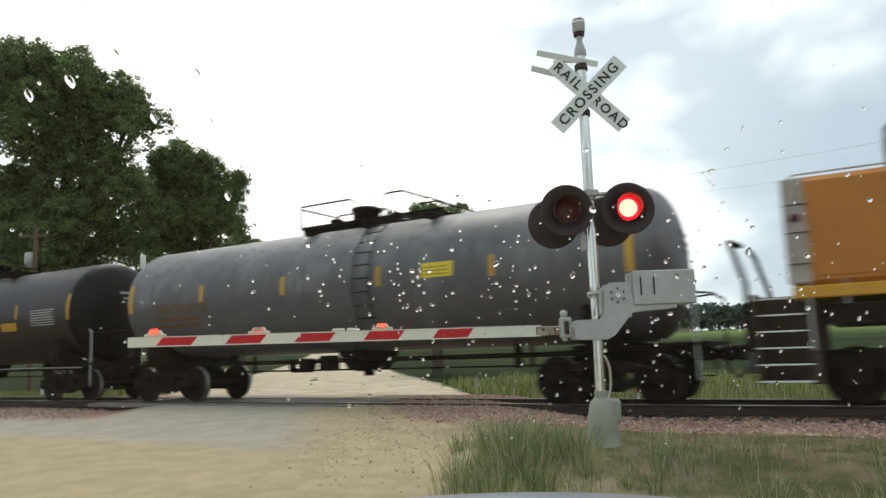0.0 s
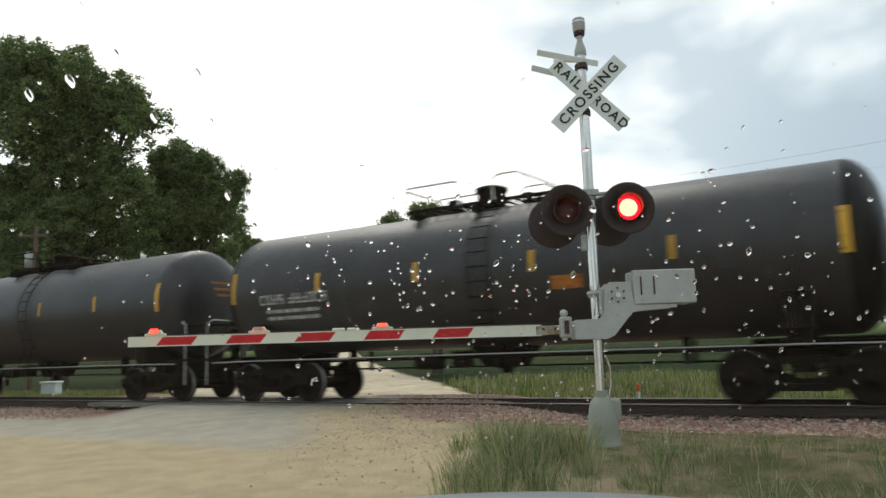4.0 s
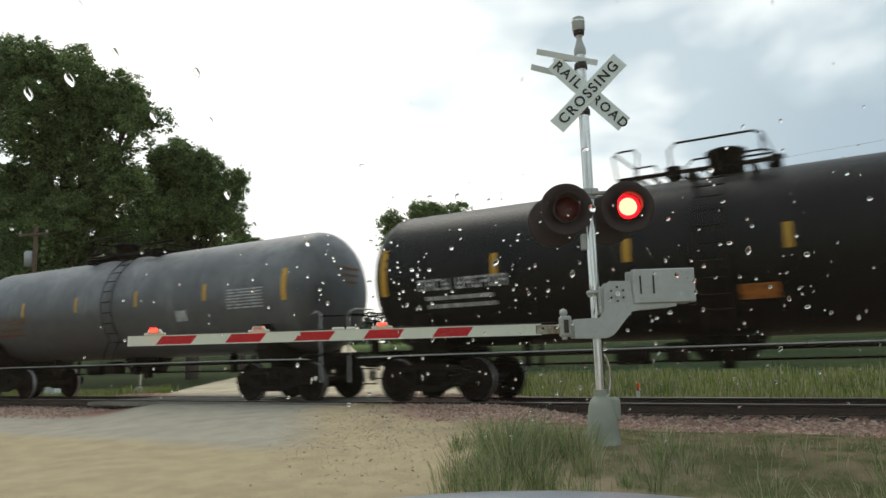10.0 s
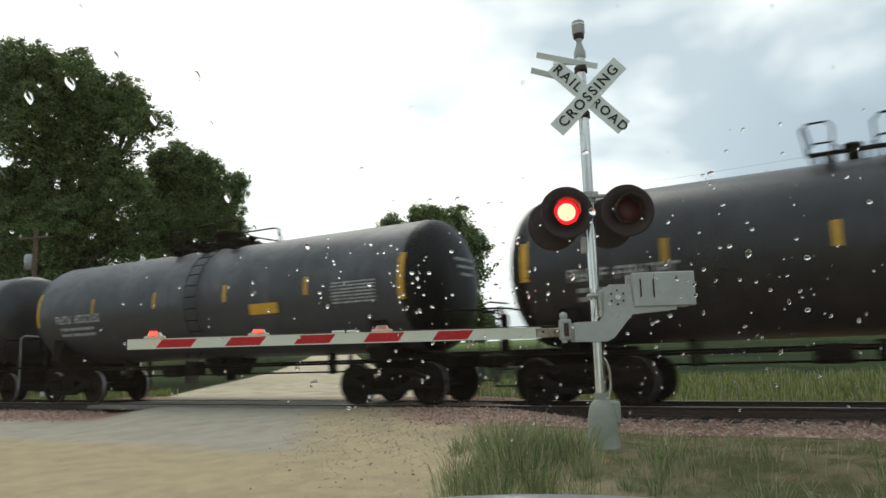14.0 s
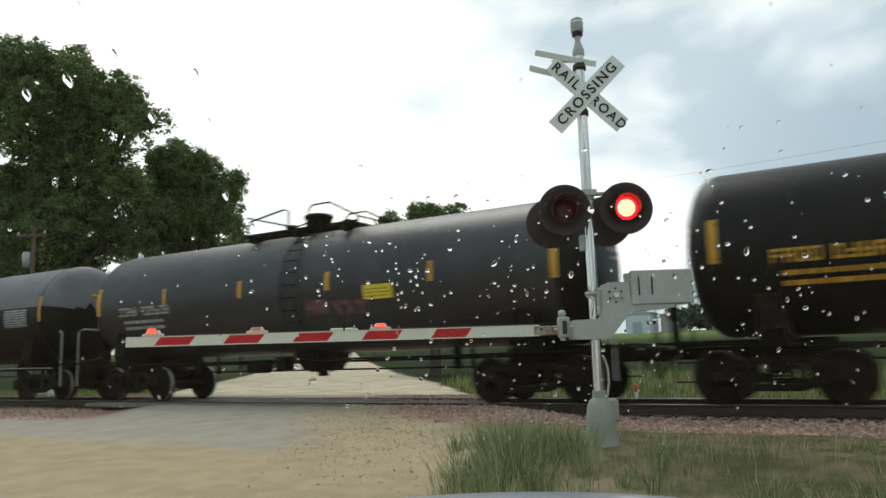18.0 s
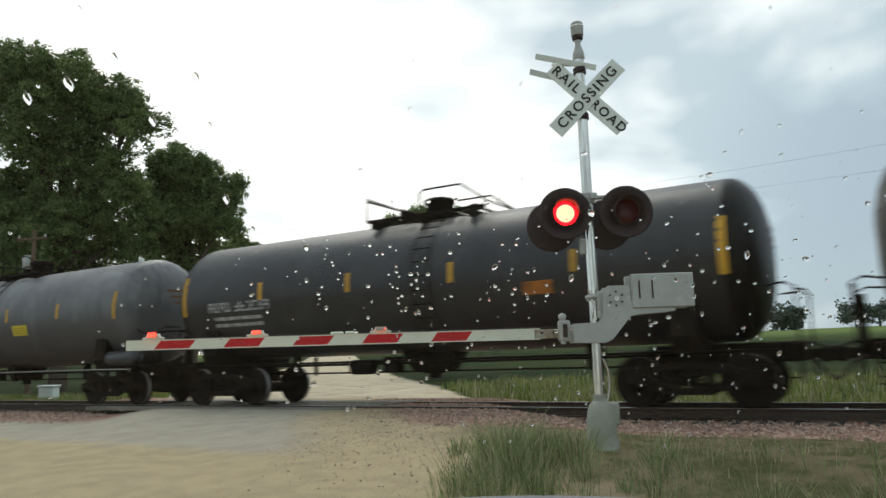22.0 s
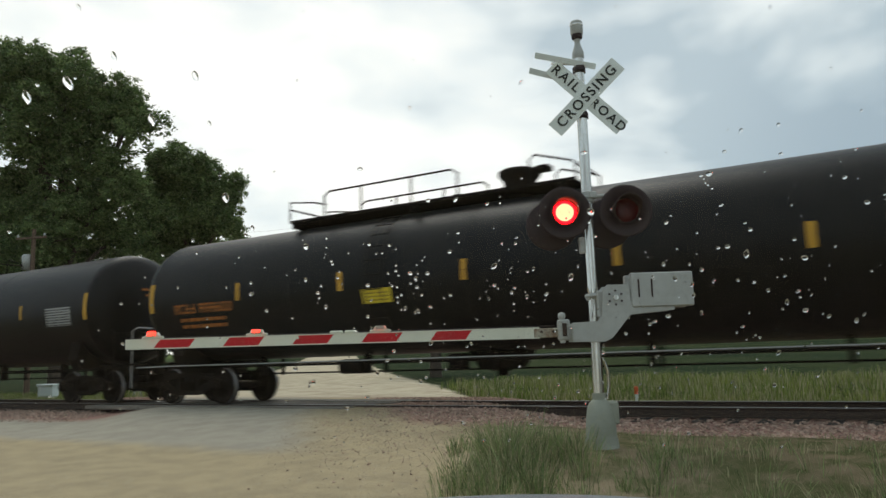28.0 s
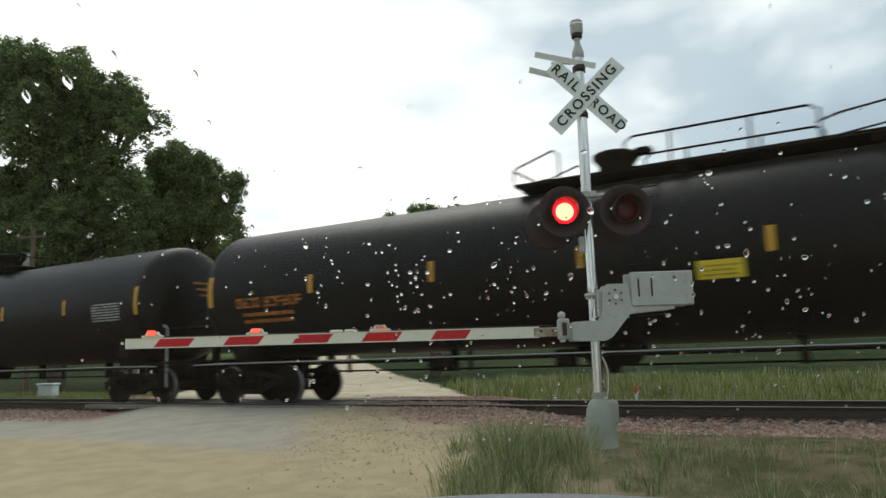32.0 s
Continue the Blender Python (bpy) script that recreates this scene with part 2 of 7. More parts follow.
M["bark"] = material("bark", (0.09, 0.07, 0.055), 0.95, 0, ((5, 0.4, 0.7, (0.05, 0.04, 0.03), 0.7, (1, 1, 0.25)),), 0.5, 20)
# ---- mesh helpers ----


class Shape:
    """Collects vertices and faces of one mesh."""

    def __init__(self):
        self.v, self.f, self.m, self.s = [], [], [], []

    def add(self, verts, faces, mat=0, smooth=False):
        n = len(self.v)
        self.v.extend(tuple(p) for p in verts)
        self.f.extend(tuple(n + i for i in face) for face in faces)
        self.m.extend([mat] * len(faces))
        self.s.extend([smooth] * len(faces))
        return self

    def box(self, c, size, m=None, mat=0, cut=0.0):
        """A box; cut: its chamfer."""
        hx, hy, hz = (a / 2 for a in size)
        c = Vector(c)
        if cut <= 0:
            pts = [Vector((x, y, z)) for z in (-hz, hz) for y in (-hy, hy) for x in (-hx, hx)]
            faces = [(0, 2, 3, 1), (4, 5, 7, 6), (0, 1, 5, 4), (2, 6, 7, 3), (0, 4, 6, 2), (1, 3, 7, 5)]
        else:
            k = min(cut, hx * 0.9, hy * 0.9, hz * 0.9)
            ring = [(hx, hy - k), (hx - k, hy), (-hx + k, hy), (-hx, hy - k), (-hx, -hy + k), (-hx + k, -hy), (hx - k, -hy), (hx, -hy + k)]
            small = [(x - math.copysign(k, x) if abs(abs(x) - hx) < 1e-9 else x, y - math.copysign(k, y) if abs(abs(y) - hy) < 1e-9 else y) for x, y in ring]
            pts = [Vector((x, y, -hz)) for x, y in small] + [Vector((x, y, -hz + k)) for x, y in ring] + [Vector((x, y, hz - k)) for x, y in ring] + [Vector((x, y, hz)) for x, y in small]
            faces = [tuple(range(7, -1, -1)), tuple(range(24, 32))]
            for r in range(3):
                faces += [(r * 8 + i, r * 8 + (i + 1) % 8, r * 8 + 8 + (i + 1) % 8, r * 8 + 8 + i) for i in range(8)]
        if m is not None:
            pts = [m @ p for p in pts]
        return self.add([p + c for p in pts], faces, mat)

    def tube(self, points, r, n=8, mat=0, closed=False, caps=True):
        """A round bar along points; r: one radius or one for each point."""
        pts = [Vector(p) for p in points]
        rs = list(r) if isinstance(r, (list, tuple)) else [r] * len(pts)
        verts, faces = [], []
        ref = None
        count = len(pts)
        for i, p in enumerate(pts):
            a = pts[(i - 1) % count] if (i > 0 or closed) else p
            b = pts[(i + 1) % count] if (i < count - 1 or closed) else p
            d = (b - a).normalized()
            if ref is None:
                ref = d.orthogonal().normalized()
            ref = (ref - d * ref.dot(d)).normalized()
            side = d.cross(ref)
            verts += [p + (ref * math.cos(k * math.tau / n) + side * math.sin(k * math.tau / n)) * rs[i] for k in range(n)]
        rows = count if closed else count - 1
        for i in range(rows):
            a, b = i * n, ((i + 1) % count) * n
            faces += [(a + k, a + (k + 1) % n, b + (k + 1) % n, b + k) for k in range(n)]
        self.add(verts, faces, mat, n > 5)
        if caps and not closed:
            self.add(verts[:n], [tuple(range(n - 1, -1, -1))], mat)
            self.add(verts[-n:], [tuple(range(n))], mat)
        return self

    def lathe(self, profile, n=24, m=None, mat=0, smooth=True, part=1.0, mats=None):
        """Turns (radius, height) pairs round z; m: its pose; part: share of the full turn."""
        steps = n if part >= 1 else n + 1
        verts, faces, fm = [], [], []
        for r, h in profile:
            for k in range(steps):
                a = math.tau * part * k / n
                p = Vector((r * math.cos(a), r * math.sin(a), h))
                verts.append(m @ p if m is not None else p)
        for i in range(len(profile) - 1):
            for k in range(n):
                k2 = (k + 1) % steps
                faces.append((i * steps + k, i * steps + k2, (i + 1) * steps + k2, (i + 1) * steps + k))
                fm.append(mats[i] if mats else mat)
        base = len(self.f)
        self.add(verts, faces, mat, smooth)
        self.m[base:] = fm
        return self

    def prism(self, outline, h0, h1, m=None, mat=0):
        """An outline of (x, y) pairs drawn out from h0 to h1 along z."""
        n = len(outline)
        pts = [Vector((x, y, h)) for h in (h0, h1) for x, y in outline]
        if m is not None:
            pts = [m @ p for p in pts]
        faces = [tuple(range(n - 1, -1, -1)), tuple(range(n, 2 * n))] + [(i, (i + 1) % n, n + (i + 1) % n, n + i) for i in range(n)]
        return self.add(pts, faces, mat)

    def mesh(self, name, *mats):
        me = bpy.data.meshes.new(name)
        me.from_pydata(self.v, [], self.f)
        for mt in mats:
            me.materials.append(mt)
        me.polygons.foreach_set("material_index", self.m)
        me.polygons.foreach_set("use_smooth", self.s)
        me.update()
        return me


def part(name, shape, mats, parent=None, label="", m=None):
    """One mesh object; shape: a Shape or a mesh that is shared."""
    mats = mats if isinstance(mats, tuple) else (mats,)
    me = shape.mesh(name, *mats) if isinstance(shape, Shape) else shape
    ob = new(name, me)
    if parent is not None:
        ob.parent = parent
    if m is not None:
        ob.matrix_basis = m
    if label:
        ob["label"] = label
    return ob


def empty(name, label, category, group="", m=None):
    ob = new(name)
    ob.empty_display_size = 0.3
    if m is not None:
        ob.matrix_basis = m
    return tagged(ob, label, category, group)


def thing(name, shape, mats, label, category, group="", kind="", m=None):
    return tagged(part(name, shape, mats, None, "", m), label, category, group, kind)


ALONG_X = Matrix.Rotation(radians(90), 4, "Y")     # z -> x
ALONG_Y = Matrix.Rotation(radians(-90), 4, "X")    # z -> y
# ---- ground, road, track ----


def ease(a, b, x):
    k = min(1.0, max(0.0, (x - a) / (b - a)))
    return k * k * (3 - 2 * k)


def road_offset(x, y):
    """Distance to the right of the road's middle line."""
    return x + 10.9 + 0.8 * y


def ground_z(x, y):
    off = road_offset(x, y)
    on_road = 1 - ease(4.8, 7.0, abs(off + 1.5)) if y < 1.6 else 1 - ease(7.0, 9.2, abs(off + 2.6))
    near = -0.32 - 0.25 * ease(-5, -13, y)
    near += (-0.13 - near) * ease(-7.3, -5.9, y) * ease(-6.2, -4.0, x)
    bed = -0.225
    z = near + (bed - near) * ease(-4.4, -3.0, y)
    z += on_road * (-0.045 - z) * ease(-6.5, -1.6, y) * (1 - ease(1.6, 6, y))
    if y > 1.6:
        far = -0.35 - 0.25 * ease(2, 4, y) + 0.25 * ease(6, 14, y)
        far = far * (1 - on_road) + on_road * (-0.05 - 0.25 * ease(2.0, 7.0, y))
        z = far if y > 3 else z + (far - z) * ease(1.6, 3, y)
        z += 6.6 * ease(30, 330, y) + 0.004 * max(0, y - 14)
    z += 0.03 * noise.noise((x * 0.5, y * 0.5, 0)) * ease(2.0, 4.0, abs(y)) + 0.008 * noise.noise((x * 3, y * 3, 4)) * ease(1.8, 2.2, abs(y))
    return z


def spaced(a, b, step, far, grow=1.25):
    """Even steps from a to b, then growing ones out to far on both sides."""
    mid = [a + step * i for i in range(int((b - a) / step) + 1)]
    for sign in (-1, 1):
        p, s = (mid[0], step) if sign < 0 else (mid[-1], step)
        while abs(p) < far:
            s *= grow
            p += sign * s
            if sign < 0:
                mid.insert(0, p)
            else:
                mid.append(p)
    return mid


xs, ys = spaced(-30, 8, 0.22, 1500), spaced(-14, 12, 0.22, 1500)
g = Shape()
g.add([(x, y, ground_z(x, y)) for y in ys for x in xs],
      [(j * len(xs) + i, j * len(xs) + i + 1, (j + 1) * len(xs) + i + 1, (j + 1) * len(xs) + i) for j in range(len(ys) - 1) for i in range(len(xs) - 1)], 0, True)


def ground_material():
    m = bpy.data.materials.new("ground_earth")
    m.use_nodes = True
    nt = m.node_tree
    p = nt.nodes["Principled BSDF"]
    p.inputs["Roughness"].default_value = 0.95
    p.inputs["Specular IOR Level"].default_value = 0.02
    geo = nt.nodes.new("ShaderNodeNewGeometry")
    sep = nt.nodes.new("ShaderNodeSeparateXYZ")
    nt.links.new(geo.outputs["Position"], sep.inputs[0])

    def math_node(op, a, b=None, c=None):
        n = nt.nodes.new("ShaderNodeMath")
        n.operation = op
        for k, value in enumerate((a, b, c)):
            if value is None:
                continue
            if isinstance(value, (int, float)):
                n.inputs[k].default_value = value
            else:
                nt.links.new(value, n.inputs[k])
        return n.outputs[0]

    def band(value, a, b, c=0.0, d=1.0):
        n = nt.nodes.new("ShaderNodeMapRange")
        n.interpolation_type = "SMOOTHSTEP"
        nt.links.new(value, n.inputs[0])
        for k, x in enumerate((a, b, c, d)):
            n.inputs[k + 1].default_value = x
        return n.outputs[0]

    def fuzz(scale, detail=6.0, rough=0.6):
        n = nt.nodes.new("ShaderNodeTexNoise")
        n.inputs["Scale"].default_value, n.inputs["Detail"].default_value, n.inputs["Roughness"].default_value = scale, detail, rough
        nt.links.new(geo.outputs["Position"], n.inputs["Vector"])
        return n.outputs["Fac"]

    def mix(fac, a, b):
        n = nt.nodes.new("ShaderNodeMix")
        n.data_type = "RGBA"
        if isinstance(fac, (int, float)):
            n.inputs[0].default_value = fac
        else:
            nt.links.new(fac, n.inputs[0])
        for k, value in ((6, a), (7, b)):
            if isinstance(value, tuple):
                n.inputs[k].default_value = (*value, 1)
            else:
                nt.links.new(value, n.inputs[k])
        return n.outputs[2]

    x, y = sep.outputs[0], sep.outputs[1]
    n1, n2, n3 = fuzz(0.35), fuzz(2.2), fuzz(14.0)
    wob = math_node("MULTIPLY_ADD", n2, 1.6, math_node("MULTIPLY_ADD", n1, 3.0, -2.3))
    # distance from the road's middle line
    off = math_node("ADD", math_node("ADD", x, 10.9), math_node("MULTIPLY", y, 0.8))
    offw = math_node("ADD", off, math_node("MULTIPLY", wob, 0.6))
    stones = band(n3, 0.52, 0.72)
    dirt = mix(band(n2, 0.35, 0.7), (0.52, 0.41, 0.255), (0.42, 0.335, 0.215))
    dirt = mix(math_node("MULTIPLY", stones, 0.6), dirt, (0.52, 0.44, 0.32))
    dirt = mix(math_node("MULTIPLY", band(fuzz(45.0, 4.0, 0.7), 0.5, 0.68), 0.5), dirt, (0.24, 0.17, 0.12))
    grey = mix(band(n2, 0.35, 0.7), (0.46, 0.41, 0.325), (0.38, 0.335, 0.27))
    grey = mix(math_node("MULTIPLY", stones, 0.5), grey, (0.43, 0.39, 0.34))
    grey = mix(math_node("MULTIPLY", band(fuzz(50.0, 4.0, 0.7), 0.5, 0.68), 0.4), grey, (0.22, 0.18, 0.15))
    pink = mix(band(n3, 0.4, 0.65), (0.30, 0.17, 0.135), (0.47, 0.29, 0.235))
    grass = mix(band(n2, 0.3, 0.7), (0.045, 0.06, 0.016), (0.095, 0.095, 0.032))
    sand = mix(band(n2, 0.35, 0.7), (0.66, 0.56, 0.405), (0.54, 0.455, 0.325))
    # paved apron of the crossing
    apron = math_node("MULTIPLY", band(math_node("ADD", y, math_node("MULTIPLY", wob, 0.35)), -6.2, -5.4), band(offw, -0.6, -2.2))
    road = mix(apron, dirt, grey)
    ruts = mix(math_node("MULTIPLY", band(fuzz(0.9, 4.0), 0.45, 0.62), 0.55), sand, (0.40, 0.30, 0.215))
    ruts = mix(math_node("MULTIPLY", band(y, 9.0, 4.0), 0.6), ruts, mix(band(n3, 0.4, 0.65), (0.36, 0.27, 0.20), (0.48, 0.37, 0.29)))
    road = mix(band(y, 2.0, 4.0), road, ruts)
    near_grass = math_node("MULTIPLY", band(offw, 1.2, 3.5), band(y, 3.0, 2.0))
    far_grass = math_node("MULTIPLY", band(math_node("ABSOLUTE", math_node("ADD", offw, 2.6)), 7.2, 8.0), band(y, 2.0, 3.0))
    soil = mix(band(n2, 0.42, 0.62), (0.25, 0.195, 0.125), (0.125, 0.125, 0.058))
    lush = mix(band(n2, 0.35, 0.65), (0.17, 0.13, 0.082), (0.062, 0.07, 0.027))
    soil = mix(band(offw, 3.0, 5.2, 0.0, 0.75), soil, lush)
    col = mix(near_grass, road, soil)
    col = mix(far_grass, col, mix(band(y, 6.0, 14.0), grass, (0.024, 0.036, 0.012)))
    left = math_node("MULTIPLY", band(offw, -11.0, -13.0), band(y, 3.0, 2.0))
    col = mix(left, col, soil)
    # ballast spills along both sides of the track
    lateral = math_node("ADD", math_node("ABSOLUTE", y), math_node("MULTIPLY", wob, 0.35))
    bed = math_node("MULTIPLY", band(lateral, 3.7, 2.9), band(math_node("ABSOLUTE", math_node("ADD", offw, 3.4)), 3.6, 4.8))
    col = mix(bed, col, pink)
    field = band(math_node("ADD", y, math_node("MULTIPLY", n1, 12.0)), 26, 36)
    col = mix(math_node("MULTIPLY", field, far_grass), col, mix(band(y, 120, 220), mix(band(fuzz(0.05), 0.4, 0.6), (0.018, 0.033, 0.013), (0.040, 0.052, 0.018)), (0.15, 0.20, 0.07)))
    nt.links.new(col, p.inputs["Base Color"])
    bp = nt.nodes.new("ShaderNodeBump")
    bp.inputs["Strength"].default_value, bp.inputs["Distance"].default_value = 0.6, 0.03
    nt.links.new(fuzz(22.0, 8.0, 0.7), bp.inputs["Height"])
    nt.links.new(bp.outputs[0], p.inputs["Normal"])
    return m


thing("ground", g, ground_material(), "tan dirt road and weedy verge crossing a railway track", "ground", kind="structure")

# rails: head, web and foot in one rolled section
RAIL_SECTION = [(-0.075, -0.18), (0.075, -0.18), (0.075, -0.165), (0.02, -0.145), (0.012, -0.05), (0.036, -0.035), (0.037, -0.008), (0.028, 0.0), (-0.028, 0.0), (-0.037, -0.008), (-0.036, -0.035), (-0.012, -0.05), (-0.02, -0.145), (-0.075, -0.165)]
for side in (-0.755, 0.755):
    s = Shape()
    n = len(RAIL_SECTION)
    cuts = [-700, -60, -40, -30, -20, -10, 0, 10, 20, 60, 300]
    s.add([(x, side + u, w) for x in cuts for u, w in RAIL_SECTION], [(i * n + k, i * n + (k + 1) % n, (i + 1) * n + (k + 1) % n, (i + 1) * n + k) for i in range(len(cuts) - 1) for k in range(n)])
    for i in range(len(s.f)):
        if i % n in (6, 7, 8):
            s.m[i] = 1
    thing("rail", s, (M["rail_rust"], M["rail_head"]), "rusty steel rail with a bright worn head", "rail", "rails of the track", "structure")
# ---- crossing signal ----
FACE = Matrix.Rotation(radians(29), 4, "Z")    # its signs face the road; local -y is the front


def letters(text, size, depth=0.004):
    """The mesh of a line of built-in letters, centred, standing in the x-z plane and facing -y."""
    cu = bpy.data.curves.new("lettering", "FONT")
    cu.body, cu.size, cu.extrude, cu.align_x, cu.align_y = text, size, depth, "CENTER", "CENTER"
    cu.space_character, cu.offset = 1.28, 0.003
    ob = bpy.data.objects.new("lettering", cu)
    scene.collection.objects.link(ob)
    bpy.context.view_layer.update()
    me = bpy.data.meshes.new_from_object(ob.evaluated_get(bpy.context.evaluated_depsgraph_get()))
    bpy.data.objects.remove(ob)
    me.transform(Matrix.Rotation(radians(90), 4, "X"))
    me.materials.clear()
    me.materials.append(M["letter_black"])
    return me


LENSES = []       # (object, True for the ones that light first)
signal = empty("crossing_signal", "silver crossing signal mast with crossbuck and red flashing lights", "crossing signal", m=Matrix.Translation((-3.03, -5.51, 0)) @ FACE)
part("mast", Shape().tube([(0, 0, 0.38), (0, 0, 4.86)], 0.066, 20), M["galvanised"], signal)
# flared base casting with flange and bolts
s = Shape()
s.lathe([(0.001, -0.24), (0.25, -0.24), (0.25, -0.20), (0.215, -0.19), (0.205, -0.06), (0.19, 0.02)], 16)
base_rings = [(0.19, 0.02), (0.185, 0.12), (0.16, 0.32), (0.13, 0.40), (0.10, 0.42), (0.085, 0.44), (0.07, 0.44)]
s.lathe(base_rings, 16)
for k in range(4):
    a = radians(45 + 90 * k)
    s.tube([(0.17 * math.cos(a), 0.17 * math.sin(a), -0.2), (0.17 * math.cos(a), 0.17 * math.sin(a), -0.12)], 0.05, 6)
part("base", s, M["concrete"], signal, "weathered grey cast base")
part("footing", Shape().box((0, 0, -0.36), (0.56, 0.56, 0.24), cut=0.02), M["concrete"], signal)
part("collar", Shape().tube([(0, 0, 0.40), (0, 0, 0.52)], 0.085, 16), M["concrete"], signal)
part("conduit", Shape().tube([(0.10, 0.03, 0.44), (0.135, 0.03, 0.60), (0.13, 0.02, 0.78), (0.09, 0.01, 0.90), (0.06, 0, 0.94)], 0.02, 8), M["galvanised"], signal)
part("junction_box", Shape().box((0.14, 0.02, 0.28), (0.16, 0.20, 0.28), cut=0.025), M["concrete"], signal)
# bell on top
part("bell_neck", Shape().lathe([(0.067, 4.82), (0.078, 4.84), (0.078, 4.90), (0.068, 4.93), (0.040, 5.02), (0.034, 5.06), (0.052, 5.085), (0.03, 5.10)], 18), M["alu_paint"], signal)
bell = part("bell", Shape().lathe([(0.074, 5.155), (0.082, 5.165), (0.083, 5.315), (0.079, 5.33), (0.06, 5.345), (0.001, 5.35)], 22), M["alu_paint"], signal, "grey electronic bell")
part("bell_grille", Shape().lathe([(0.03, 5.085), (0.062, 5.095), (0.070, 5.11), (0.072, 5.157)], 22), M["lamp_black"], bell, "dark sound openings")
part("bell_band", Shape().lathe([(0.083, 5.27), (0.087, 5.275), (0.087, 5.29), (0.083, 5.295)], 22), M["galvanised"], bell)
# crossbuck
CB = 4.27
cross = part("crossbuck_blade", Shape().box((0, 0, 0), (1.22, 0.012, 0.228), cut=0.004), M["sign_white"], signal, "white blade lettered CROSSING", pose(0.06, -0.105, CB, 0, -45, 0))
part("lettering", letters("CROSSING", 0.182), M["letter_black"], cross, "", pose(0, -0.011, 0))
cross2 = part("crossbuck_blade", Shape().box((0, 0, 0), (1.22, 0.012, 0.228), cut=0.004), M["sign_white"], signal, "white blade lettered RAILROAD", pose(0.06, -0.088, CB, 0, 45, 0))
part("lettering", letters("RAIL", 0.178), M["letter_black"], cross2, "", pose(-0.36, -0.011, 0))
part("lettering", letters("ROAD", 0.170), M["letter_black"], cross2, "", pose(0.362, -0.011, 0))
part("clamp", Shape().tube([(0, 0, CB - 0.26), (0, 0, CB - 0.19)], 0.085, 16).box((0, -0.08, CB - 0.22), (0.10, 0.06, 0.06)), M["lamp_black"], signal)
part("clamp", Shape().tube([(0, 0, 4.63), (0, 0, 4.70)], 0.085, 16).box((0, -0.08, 4.67), (0.10, 0.06, 0.06)), M["lamp_black"], signal)
# second crossbuck, for the other road, seen almost edge on
for (ax, az), (bx, bz) in (((0.22, 4.71), (-0.60, 4.775)), ((-0.34, 4.60), (-0.68, 4.575))):
    d = Vector((bx - ax, -0.30, bz - az))
    m = Matrix.Translation(((ax + bx) / 2, -0.15, (az + bz) / 2)) @ d.to_track_quat("X", "Z").to_matrix().to_4x4() @ Matrix.Rotation(radians(-18), 4, "X")
    part("side_crossbuck_blade", Shape().box((0, 0, 0), (d.length, 0.012, 0.075), cut=0.004), M["sign_white"], signal, "white blade seen edge on", m)
part("sign_bracket", Shape().tube([(0.20, 0, 4.74), (-0.36, -0.02, 4.77)], 0.02, 8), M["galvanised"], signal)
# flashing lights on a cross arm; a second pair faces away
LZ = 2.76
part("cross_arm", Shape().tube([(-0.36, -0.02, LZ + 0.22), (0, -0.07, LZ + 0.20), (0.36, -0.02, LZ + 0.22)], 0.027, 10), M["alu_paint"], signal)
part("arm_clamp", Shape().tube([(0, 0, LZ + 0.14), (0, 0, LZ + 0.27)], 0.088, 14).box((0.06, -0.09, LZ + 0.22), (0.09, 0.07, 0.08), cut=0.01), M["alu_paint"], signal)


def hood_shape(r):
    """A sun hood: most of a tube, cut back underneath."""
    s = Shape()
    n, verts, faces = 20, [], []
    for k in range(n + 1):
        a = radians(-60 + 300 * k / n)
        reach = 0.30 * (0.35 + 0.65 * ease(-0.9, 0.6, math.sin(a)))
        for rr in (r, r - 0.008):
            verts += [(rr * math.cos(a), 0, rr * math.sin(a)), (rr * math.cos(a), -reach, rr * math.sin(a))]
    for k in range(n):
        i, j = 4 * k, 4 * k + 4
        faces += [(i, i + 1, j + 1, j), (i + 2, j + 2, j + 3, i + 3), (i + 1, i + 3, j + 3, j + 1)]
    return s.add(verts, faces, 0, True)


